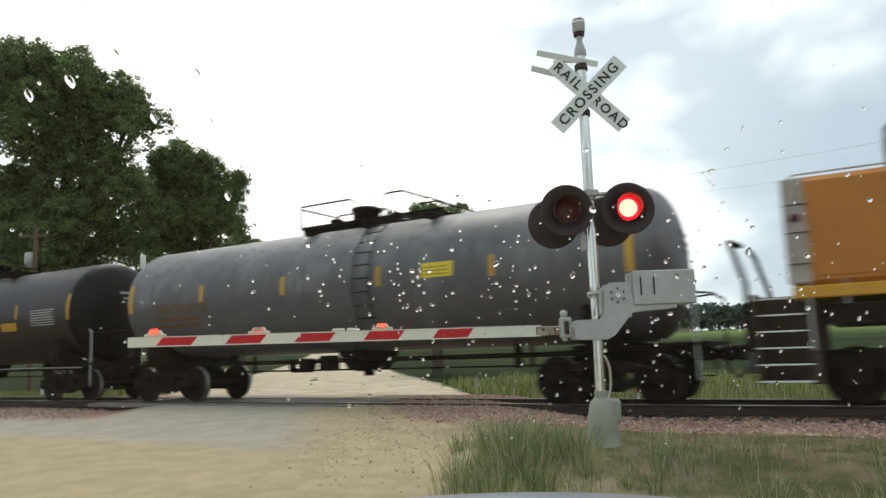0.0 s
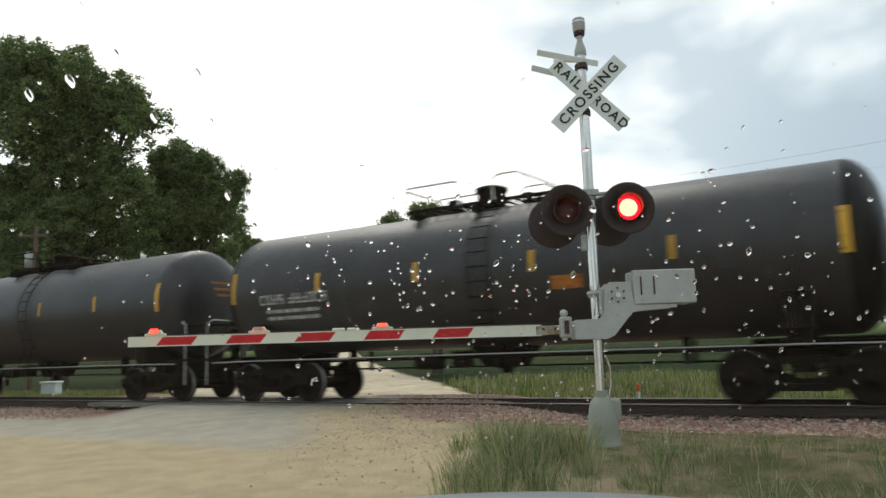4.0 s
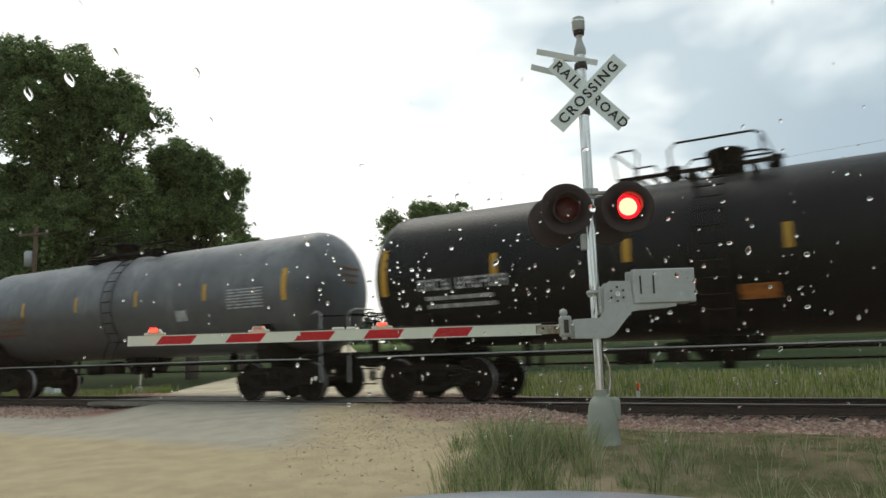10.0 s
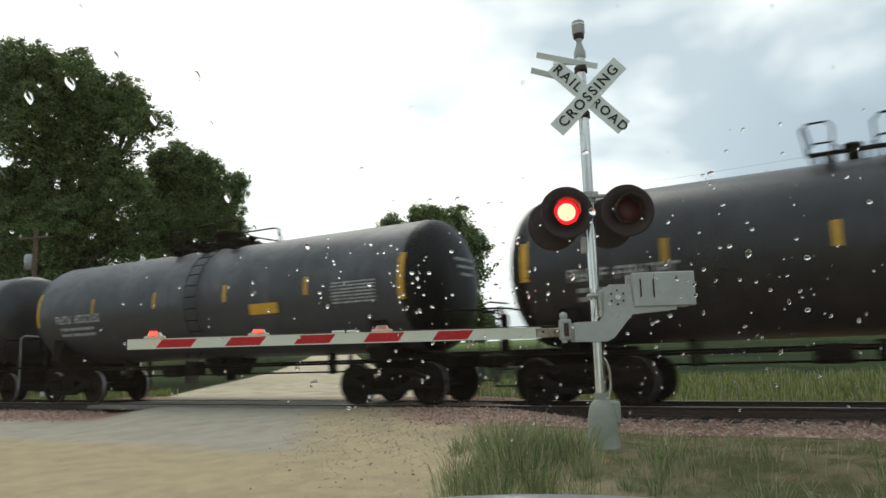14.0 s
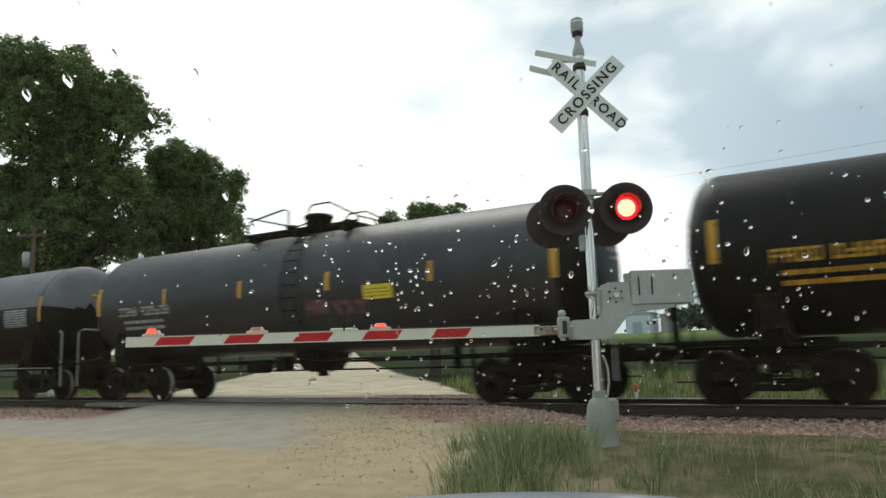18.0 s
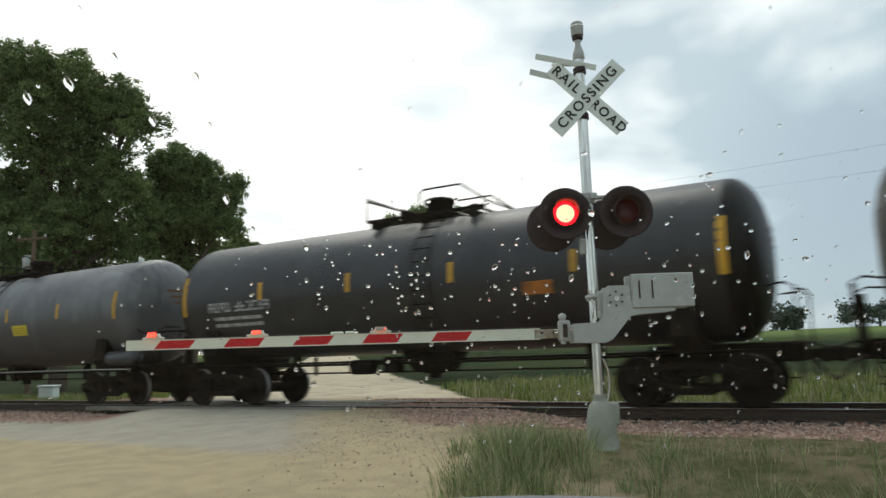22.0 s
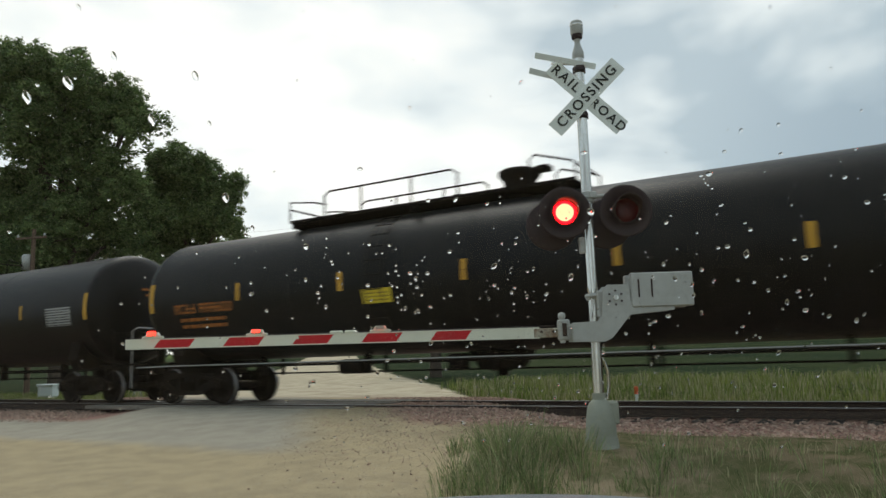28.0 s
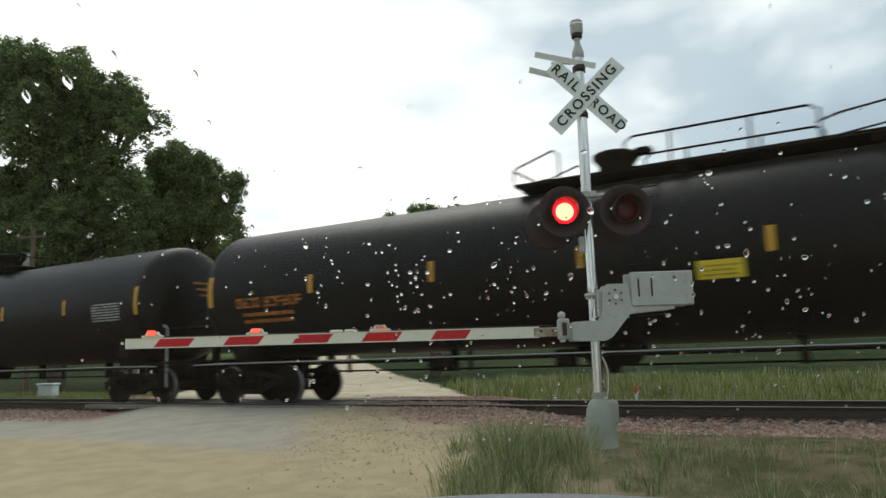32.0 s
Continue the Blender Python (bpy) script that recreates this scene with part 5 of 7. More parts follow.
    for k in (-1, 1):
        truck(car, k * (L / 2 - 2.22), x0)
        coupler(car, k * (L / 2 - 0.10), k)
        part("end_sill", Shape().box((k * (H - 0.10), 0, 1.12), (0.22, 3.1, 0.26), cut=0.02), mb, car)
        part("end_floor", Shape().box((k * (H - 1.1), 0, 1.10), (2.2, 3.0, 0.06)), M["slope_sheet"], car)
        part("end_bulkhead", Shape().box((k * (H - 1.15), 0, 1.9), (0.08, 2.9, 1.6)), M["slope_sheet"], car)
        part("end_beam", Shape().box((k * (H - 0.12), 0, 4.20), (0.16, 3.1, 0.14), cut=0.02), mb, car)
        part("roof_overhang", Shape().box((k * (H - 0.5), 0, 4.40), (1.0, 2.9, 0.05)), mb, car)
        part("end_walkway", Shape().box((k * (H + 0.12), 0, 4.70), (0.5, 2.4, 0.05)), M["rust_board"] if tagging else M["alu_paint"], car)
        for y in (-1.2, 1.2):
            lad = Shape()
            for dy in (-0.22, 0.22):
                lad.tube([(k * (H - 0.02), y + dy, 0.45), (k * (H - 0.02), y + dy, 4.2)], 0.025, 6)
            for j in range(10):
                lad.tube([(k * (H - 0.02), y - 0.22, 0.5 + 0.38 * j), (k * (H - 0.02), y + 0.22, 0.5 + 0.38 * j)], 0.015, 5)
            part("ladder", lad, mb, car)
            for sgn in (-1,):
                side_lad = Shape()
                yy = math.copysign(1.60, y)
                for dx in (0.12, 0.55):
                    side_lad.tube([(k * (H - dx), yy, 0.42), (k * (H - dx), yy, 4.2 if cut_ends else 1.5)], 0.022, 6)
                for j in range(10 if cut_ends else 3):
                    side_lad.tube([(k * (H - 0.12), yy, 0.45 + 0.38 * j), (k * (H - 0.55), yy, 0.45 + 0.38 * j)], 0.014, 5)
                part("side_ladder", side_lad, mb, car)
        part("brake_gear", Shape().tube([(k * (H - 1.2), -0.6, 1.45), (k * (H - 1.2), 0.3, 1.45)], 0.19, 12), M["running_gear"], car)
    return car

# the coupler lines at 0 s
GAPS = [-2.3, -18.9, -35.0, -51.06, -66.9, -83.0, -99.2, -115.75, -132.0, -148.1, -164.4, -180.5, -196.7, -212.9, -229.0, -245.2, -261.2, -277.3, -293.5, -309.7, -326.2, -342.4, -358.85, -374.7, -390.7, -406.7, -428.6, -450.3, -472.2, -493.8, -515.6, -537.5, -559.6, -581.5]
DUSTY = "dusty dark grey railway tank car with yellow stripes"
PALE = "pale dusty grey railway tank car with faded lettering"
BLACK = "black railway tank car with yellow stripes and a hatch platform"
BROWN = "brown-stained black railway tank car with faded lettering"
TWO = "black railway tank car with a dusty grey upper half"
# heads: end colour darkened to stand in for shade
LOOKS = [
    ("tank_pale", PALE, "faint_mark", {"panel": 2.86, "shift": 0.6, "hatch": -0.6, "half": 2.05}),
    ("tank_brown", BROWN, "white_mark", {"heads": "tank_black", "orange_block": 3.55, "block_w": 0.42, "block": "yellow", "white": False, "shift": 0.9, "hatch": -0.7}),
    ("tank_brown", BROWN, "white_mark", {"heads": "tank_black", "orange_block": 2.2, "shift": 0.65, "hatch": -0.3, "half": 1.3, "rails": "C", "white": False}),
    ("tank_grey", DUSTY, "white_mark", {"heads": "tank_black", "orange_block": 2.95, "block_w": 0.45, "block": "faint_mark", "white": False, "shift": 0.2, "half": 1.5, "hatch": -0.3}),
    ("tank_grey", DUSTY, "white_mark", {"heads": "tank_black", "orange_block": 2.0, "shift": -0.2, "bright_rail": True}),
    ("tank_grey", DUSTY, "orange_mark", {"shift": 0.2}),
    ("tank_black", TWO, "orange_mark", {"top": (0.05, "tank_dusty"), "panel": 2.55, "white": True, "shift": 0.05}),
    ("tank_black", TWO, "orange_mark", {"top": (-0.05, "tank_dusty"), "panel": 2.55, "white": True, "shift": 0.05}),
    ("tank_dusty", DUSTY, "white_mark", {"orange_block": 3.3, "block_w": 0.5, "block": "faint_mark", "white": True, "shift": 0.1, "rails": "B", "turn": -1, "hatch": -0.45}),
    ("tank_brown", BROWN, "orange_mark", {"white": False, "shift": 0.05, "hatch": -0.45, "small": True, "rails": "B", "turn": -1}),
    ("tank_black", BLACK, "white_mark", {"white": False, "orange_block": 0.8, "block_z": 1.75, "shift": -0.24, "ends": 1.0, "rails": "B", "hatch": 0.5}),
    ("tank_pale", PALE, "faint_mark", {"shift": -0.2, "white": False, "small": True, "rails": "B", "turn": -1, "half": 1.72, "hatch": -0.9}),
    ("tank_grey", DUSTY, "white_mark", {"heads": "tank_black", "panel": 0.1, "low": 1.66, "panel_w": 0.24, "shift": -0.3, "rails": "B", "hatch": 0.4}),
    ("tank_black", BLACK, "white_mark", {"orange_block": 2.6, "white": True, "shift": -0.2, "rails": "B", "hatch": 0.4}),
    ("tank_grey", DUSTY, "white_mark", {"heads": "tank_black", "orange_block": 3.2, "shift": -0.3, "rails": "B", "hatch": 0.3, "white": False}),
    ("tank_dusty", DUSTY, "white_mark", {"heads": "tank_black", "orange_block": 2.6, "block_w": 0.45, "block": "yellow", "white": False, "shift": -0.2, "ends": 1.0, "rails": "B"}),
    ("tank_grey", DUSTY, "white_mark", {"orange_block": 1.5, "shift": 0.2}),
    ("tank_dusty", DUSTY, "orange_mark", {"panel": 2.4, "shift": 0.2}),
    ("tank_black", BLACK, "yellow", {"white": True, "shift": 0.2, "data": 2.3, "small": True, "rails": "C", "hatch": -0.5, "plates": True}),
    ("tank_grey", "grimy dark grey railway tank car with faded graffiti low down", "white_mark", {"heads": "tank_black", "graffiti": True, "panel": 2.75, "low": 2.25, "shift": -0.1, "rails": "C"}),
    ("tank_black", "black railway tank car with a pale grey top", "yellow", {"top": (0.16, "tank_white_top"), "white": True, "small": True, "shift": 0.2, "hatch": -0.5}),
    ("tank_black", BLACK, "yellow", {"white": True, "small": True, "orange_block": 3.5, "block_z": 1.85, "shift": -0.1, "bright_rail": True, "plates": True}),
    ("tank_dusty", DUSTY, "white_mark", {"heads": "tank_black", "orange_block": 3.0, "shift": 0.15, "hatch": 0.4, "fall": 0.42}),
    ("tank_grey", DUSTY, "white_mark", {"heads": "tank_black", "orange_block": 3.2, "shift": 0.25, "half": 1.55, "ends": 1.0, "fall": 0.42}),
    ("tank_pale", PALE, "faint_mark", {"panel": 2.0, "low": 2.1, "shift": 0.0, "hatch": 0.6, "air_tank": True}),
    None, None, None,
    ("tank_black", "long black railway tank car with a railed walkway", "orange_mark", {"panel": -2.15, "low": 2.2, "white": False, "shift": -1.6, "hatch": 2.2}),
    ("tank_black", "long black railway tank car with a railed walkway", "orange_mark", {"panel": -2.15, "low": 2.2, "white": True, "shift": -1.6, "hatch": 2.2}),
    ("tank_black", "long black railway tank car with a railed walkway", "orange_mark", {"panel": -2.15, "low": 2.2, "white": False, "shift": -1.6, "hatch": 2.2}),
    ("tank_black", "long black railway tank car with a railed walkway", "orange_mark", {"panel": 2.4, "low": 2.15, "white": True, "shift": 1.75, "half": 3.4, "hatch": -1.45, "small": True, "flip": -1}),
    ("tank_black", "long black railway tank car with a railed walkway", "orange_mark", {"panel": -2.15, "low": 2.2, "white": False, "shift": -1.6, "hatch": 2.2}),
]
for k, (a, b) in enumerate(zip(GAPS, GAPS[1:])):
    if k == 25:
        hopper_car(a, b, "hopper_cream", "rust-streaked cream covered hopper car with faded graffiti", False, True, k)
    elif k == 26:
        hopper_car(a, b, "hopper_white", "grimy white covered hopper car with sloped ends", True, False, k)
    elif k == 27:
        hopper_car(a, b, "hopper_grey", "light grey covered hopper car with graffiti low down", True, False, k)
    else:
        tank_car(a, b, LOOKS[k], k > 27, 100 + k)


def locomotive(b):
    """The last locomotive; only its rear end is in view, as it leaves."""
    L = 22.0
    x0 = b + L / 2
    car = empty("locomotive", "orange-yellow diesel locomotive with grey steps, leaving", "locomotive", "cars of the train")
    TRAIN.append((car, x0))
    H = L / 2 - 0.4
    part("frame", Shape().box((0, 0, 1.45), (2 * H - 2.4, 2.9, 0.34), cut=0.03), M["running_gear"], car)
    part("hood", Shape().box((1.2, 0, 2.75), (2 * H - 4.2, 2.3, 2.2), cut=0.12), M["loco_orange"], car, "orange-yellow engine hood")
    part("radiator", Shape().box((-7.3, 0, 2.78), (5.2, 3.0, 1.76), cut=0.09), M["loco_orange"], car, "orange rear hood")
    for y in (-1, 1):
        part("corner_panel", Shape().box((-9.72, y * 1.49, 2.80), (0.34, 0.05, 1.70), cut=0.02), M["loco_pale"], car, "pale grey corner panel")
        for zz in (2.25, 2.75, 3.2):
            part("grab_iron", pipe_rail([(-9.86, y * 1.52, zz), (-9.86, y * 1.60, zz), (-9.55, y * 1.60, zz), (-9.55, y * 1.52, zz)], 0.014), M["loco_grey"], car)
        part("marker_light", Shape().lathe([(0.001, 0.06), (0.07, 0.05), (0.08, 0.0)], 12, Matrix.Translation((-9.72, y * 1.51, 3.0)) @ Matrix.Rotation(radians(90 if y < 0 else -90), 4, "X")), M["lens_dark"], car, "small red marker light")
        part("roof_rail", pipe_rail([(-9.8, y * 1.3, 3.66), (-9.7, y * 1.3, 3.74), (-4.9, y * 1.3, 3.74), (-4.8, y * 1.3, 3.66)], 0.018), M["alu_paint"], car)
    part("hood_skirt", Shape().box((-7.3, 0, 1.81), (5.1, 3.03, 0.20), cut=0.02), M["loco_yellow"], car, "bright yellow sill stripe")
    for kk in range(3):
        part("hood_door", Shape().box((-8.9 + 1.3 * kk, -1.505, 2.6), (1.15, 0.02, 1.1), cut=0.006), M["loco_orange"], car)
    part("roof_fan", Shape().lathe([(0.7, 3.6), (0.75, 3.85), (0.6, 3.9), (0.001, 3.9)], 20, Matrix.Translation((-5.6, 0, 0))), M["running_gear"], car)
    part("exhaust_stack", Shape().box((-7.0, -0.1, 4.15), (2.7, 2.2, 1.1), cut=0.3), M["loco_grey"], car, "dark sooty roof unit")
    part("cab", Shape().box((7.6, 0, 3.1), (2.6, 3.0, 2.9), cut=0.2), M["loco_orange"], car)
    part("fuel_tank", Shape().box((0, 0, 0.80), (5.5, 2.6, 0.95), cut=0.2), M["running_gear"], car)
    for k in (-1, 1):
        coupler(car, k * (L / 2 - 0.1), k)
        part("pilot", Shape().box((k * (H - 0.05), 0, 0.95), (0.12, 3.0, 0.8), cut=0.02), M["loco_grey"], car)
        for y in (-1.35, 1.35):
            st = part("stairs", Shape().box((k * (H - 0.98), y * 0.80, 1.10), (0.16, 0.7, 1.45)).box((k * (H - 0.15), y * 0.80, 1.10), (0.06, 0.7, 1.45)).box((k * (H - 0.55), y * 0.55, 1.10), (0.8, 0.04, 1.4)), M["rail_rust"], car)
            for j in range(6):
                part("tread_plate", Shape().box((k * (H - 0.54), y * (1.08 - 0.03 * j), 0.42 + 0.265 * j), (0.80, 0.16, 0.022)), M["sign_white"], st, "pale worn step edge")
            part("grab_rail", pipe_rail([(k * (H - 0.98), y * 1.1, 0.9), (k * (H - 0.98), y * 1.1, 2.55), (k * (H - 1.4), y * 1.1, 2.6)], 0.024), M["alu_paint"], car)
            part("grab_rail", pipe_rail([(k * (H - 0.06), y * 1.1, 0.9), (k * (H - 0.06), y * 1.1, 2.0), (k * (H + 0.14), y * 1.1, 2.72), (k * (H + 0.10), y * 0.4, 2.75)], 0.05), M["running_gear"], car)
        for j, dx in enumerate((-1.9, 0, 1.9)):
            ws = part("wheelset", shared("truck_wheelset", wheelset_shape, M["wheel_steel"], M["tread"]), None, car, "", pose(k * (H - 3.4) + dx, 0, 0.457))
            WHEELS.append((ws, x0, (k * (H - 3.4) + dx, 0, 0.457), 0.457))
        for y in (-1.05, 1.05):
            part("truck_frame", Shape().box((k * (H - 3.4), y, 0.72), (5.0, 0.16, 0.32), cut=0.05).box((k * (H - 3.4) - 1.9, y, 0.5), (0.4, 0.2, 0.4), cut=0.05).box((k * (H - 3.4), y, 0.5), (0.4, 0.2, 0.4), cut=0.05).box((k * (H - 3.4) + 1.9, y, 0.5), (0.4, 0.2, 0.4), cut=0.05), M["running_gear"], car)
    for y in (-1.48, 1.48):
        part("walkway_rail", pipe_rail([(-H + 1.4, y, 2.6), (H - 3.5, y, 2.6)], 0.022), M["alu_paint"], car)
        for k in range(8):
            x = -H + 1.5 + k * 2.1
            part("stanchion", pipe_rail([(x, y, 1.6), (x, y, 2.6)], 0.02), M["alu_paint"], car)
        part("hood_stripe", Shape().box((1.2, y * 0.72, 1.75), (2 * H - 4.2, 0.02, 0.10)), M["arm_red"], car)
    return car


M["loco_pale"] = material("loco_pale", (0.42, 0.38, 0.34), 0.6, 0, ((3, 0.4, 0.7, (0.26, 0.20, 0.16), 0.7), (14, 0.5, 0.75, (0.30, 0.12, 0.08), 0.4)), 0.08, 30)
M["loco_yellow"] = material("loco_yellow", (0.62, 0.31, 0.03), 0.5, 0, ((4, 0.4, 0.7, (0.45, 0.20, 0.03), 0.6),))
M["loco_orange"] = material("loco_orange", (0.50, 0.185, 0.028), 0.5, 0, ((1.2, 0.4, 0.7, (0.40, 0.14, 0.028), 0.6), (9, 0.5, 0.8, (0.25, 0.12, 0.04), 0.4, (1, 1, 0.3))), 0.05, 30)
M["loco_grey"] = material("loco_grey", (0.05, 0.05, 0.05), 0.6, 0, ((4, 0.4, 0.7, (0.10, 0.08, 0.06), 0.6),), 0.05, 30)
locomotive(GAPS[0])
# ---- far distance, trees, verge ----


def flat_mesh(name, verts, faces, mats, mi=None, smooth=False):
    me = bpy.data.meshes.new(name)
    me.from_pydata(verts, [], faces)
    for mt in mats:
        me.materials.append(mt)
    if mi is not None:
        me.polygons.foreach_set("material_index", mi)
    if smooth:
        me.polygons.foreach_set("use_smooth", [True] * len(faces))
    me.update()
    return me


M["leaf"] = leafy(material("oak_leaf", (0.135, 0.20, 0.07), 0.5, 0, ((0.25, 0.35, 0.65, (0.205, 0.275, 0.10), 0.7), (0.9, 0.46, 0.62, (0.05, 0.085, 0.032), 0.8), (1.3, 0.54, 0.68, (0.27, 0.34, 0.13), 0.75)), island=0.45), 0.38)
# leaf colour of the distant trees, with haze of the air mixed in
M["hazy_leaf"] = material("hazy_leaf", (0.085, 0.115, 0.092), 0.9, 0, ((0.2, 0.35, 0.65, (0.105, 0.135, 0.105), 0.7),), island=0.25)


def leaves(rng, blobs, count, size, fill=0.45):
    """Small leaf sprays over the skins of overlapping clumps."""
    verts, faces = [], []
    total = sum(r * r for *_, r in blobs)
    for bx, by, bz, r in blobs:
        n = int(count * r * r / total)
        twigs = max(6, n // 26)
        for _ in range(twigs):
            d = Vector((rng.gauss(0, 1), rng.gauss(0, 1), rng.gauss(0, 1) + 0.15)).normalized()
            lump = 1 + 0.28 * noise.noise((bx + d.x * 2.3, by + d.y * 2.3, bz + d.z * 2.3))
            c = Vector((bx, by, bz)) + d * r * 0.96 * lump * (fill + (1.06 - fill) * rng.random() ** 0.5)
            spread = size * rng.uniform(1.4, 2.6)
            for _ in range(26):
                p = c + Vector((rng.gauss(0, 1), rng.gauss(0, 1), rng.gauss(0, 0.7))) * spread * 0.62
                a = Vector((rng.gauss(0, 1), rng.gauss(0, 1), rng.gauss(0, 0.6))).normalized()
                b = a.cross(Vector((rng.gauss(0, 1), rng.gauss(0, 1), rng.gauss(0, 1)))).normalized()
                s = size * rng.uniform(0.6, 1.25)
                i = len(verts)
                verts += [tuple(p - a * s), tuple(p + b * s * 0.45), tuple(p + a * s), tuple(p - b * s * 0.45)]
                faces.append((i, i + 1, i + 2, i + 3))
    return verts, faces


def tree(foot, blobs, count, size, label, seed, mat="leaf", trunk_r=0.45):
    rng = random.Random(seed)
    x, y, z = foot
    ob = empty("tree", label, "tree", m=Matrix.Translation(foot))
    rel = [(bx - x, by - y, bz - z, r) for bx, by, bz, r in blobs]
    low = min(b[2] - b[3] for b in rel)
    fork = max(1.2, low + 0.8)
    top = max(b[2] for b in rel)
    part("trunk", Shape().tube([(0, 0, -0.3), (0.05, 0, fork * 0.5), (-0.05, 0.1, fork), (0.1, 0, fork + (top - fork) * 0.5), (0, 0, top - 1.5)], [trunk_r * 1.25, trunk_r, trunk_r * 0.85, trunk_r * 0.5, 0.06], 10), M["bark"], ob)
    for bx, by, bz, r in rel:
        a = Vector((0, 0, fork + (bz - fork) * rng.uniform(0.05, 0.3)))
        b = Vector((bx, by, bz + r * 0.3))
        m1 = a.lerp(b, 0.5) + Vector((rng.uniform(-0.4, 0.4), rng.uniform(-0.4, 0.4), rng.uniform(0, 0.5)))
        part("limb", Shape().tube([a, m1, b], [trunk_r * 0.4, trunk_r * 0.25, 0.04], 7), M["bark"], ob)
        for _ in range(5):
            d = Vector((rng.gauss(0, 1), rng.gauss(0, 1), rng.gauss(0.2, 0.7))).normalized() * r * 0.85
            part("branch", Shape().tube([m1.lerp(b, rng.random()), b + d * 0.4, b + d], [0.09, 0.06, 0.02], 5), M["bark"], ob)
    lobes = []
    for bx, by, bz, r in rel:
        for _ in range(10):
            d = Vector((rng.gauss(0, 1), rng.gauss(0, 1), rng.gauss(0.25, 0.9))).normalized() * r * rng.uniform(0.66, 1.0)
            lobes.append((bx + d.x, by + d.y, bz + d.z, r * rng.uniform(0.28, 0.44)))
    v, f = leaves(rng, lobes, int(count * 1.5), size * 0.72, 0.6)
    v2, f2 = leaves(rng, [(bx, by, bz, r * 0.72) for bx, by, bz, r in rel], int(count * 0.75), size, 0.2)
    f += [tuple(len(v) + i for i in q) for q in f2]
    v += v2
    tagged(part("crown", flat_mesh("crown", v, f, [M[mat]]), None, ob), kind="stuff")
    return ob


tree((-47.0, 15.0, ground_z(-47.0, 15.0)), [(-49.1, 12.1, 20.0, 2.6), (-46.2, 14.0, 20.1, 2.88), (-44.9, 16.1, 18.8, 2.55), (-42.3, 16.7, 17.5, 2.0), (-47.2, 12.8, 16.4, 3.2), (-45.1, 15.5, 14.7, 3.08), (-50.2, 14.0, 12.8, 3.14), (-46.8, 15.1, 10.9, 3.08), (-43.6, 16.7, 13.1, 2.31), (-52.6, 13.0, 23.3, 1.2), (-47.7, 13.0, 20.0, 2.0), (-45.0, 18.7, 10.0, 2.8), (-50.0, 13.6, 8.8, 2.69), (-48.3, 17.1, 8.2, 2.4), (-53.0, 13.2, 9.6, 2.7), (-52.6, 13.4, 12.6, 2.4), (-46.5, 13.2, 8.4, 2.5), (-48.4, 12.6, 6.8, 2.2)], 78000, 0.18, "large leafy oak with gaps in its dark green crown", 61, "leaf", 0.5)
tree((-44.5, 23.8, ground_z(-44.5, 23.8)), [(-45.3, 22.2, 15.7, 1.94), (-43.7, 23.3, 15.0, 2.07), (-42.9, 25.1, 13.9, 1.84), (-46.4, 22.1, 12.8, 2.58), (-43.9, 23.7, 11.8, 2.24), (-42.0, 24.8, 11.5, 1.29), (-46.8, 23.6, 9.5, 2.63), (-44.9, 25.8, 9.5, 1.78)], 48000, 0.18, "broad dark green oak beside the road", 62, "leaf", 0.42)
tree((-66.2, 50.0, ground_z(-66.2, 50.0)), [(-66.3, 49.8, 15.1, 1.52), (-64.9, 50.8, 14.4, 1.52), (-67.4, 49.5, 13.4, 2.08)], 9000, 0.2, "small green tree further off", 63, "leaf", 0.3)
tree((-24.8, 26.6, ground_z(-24.8, 26.6)), [(-25.1, 25.7, 9.4, 1.4), (-23.7, 26.6, 9.2, 1.48), (-26.6, 25.0, 8.8, 1.18), (-22.5, 27.5, 8.2, 1.26), (-24.8, 26.3, 7.2, 2.03), (-23.8, 28.2, 6.2, 1.7), (-26.2, 25.6, 6.2, 1.48), (-25.4, 27.7, 4.0, 1.88), (-23.0, 28.0, 3.5, 1.48), (-26.5, 25.9, 3.3, 1.48)], 34000, 0.16, "bushy green tree beyond the crossing", 64, "leaf", 0.35)


def woods(name, label, rows, seed, size=0.75):
    """A far row of trees: trunks and loose crowns in one object."""
    rng = random.Random(seed)
    verts, faces = [], []
    for x, y, z, h, w in rows:
        blobs = []
        for _ in range(7):
            blobs.append((x + rng.uniform(-0.35, 0.35) * w, y + rng.uniform(-0.3, 0.3) * w, z + h * rng.uniform(0.35, 0.80), w * rng.uniform(0.22, 0.36)))
        v, f = leaves(rng, blobs, 700, size, 0.5)
        n = len(verts)
        verts += v
        faces += [tuple(n + i for i in q) for q in f]
        s = Shape().tube([(x, y, z - 1), (x, y, z + h * 0.6)], [w * 0.05, w * 0.03], 6)
        n = len(verts)
        verts += s.v
        faces += [tuple(n + i for i in q) for q in s.f]
    return tagged(new(name, flat_mesh(name, verts, faces, [M["hazy_leaf"]])), label, "trees", kind="stuff")


def far_row(x0, y0, x1, y1, n, h, w, rng):
    out = []
    for k in range(n):
        t = (k + 0.5) / n
        x, y = x0 + (x1 - x0) * t + rng.uniform(-2, 2), y0 + (y1 - y0) * t + rng.uniform(-4, 4)
        out.append((x, y, ground_z(x, y) - 0.5, h * rng.uniform(0.8, 1.15), w * rng.uniform(0.8, 1.3)))
    return out


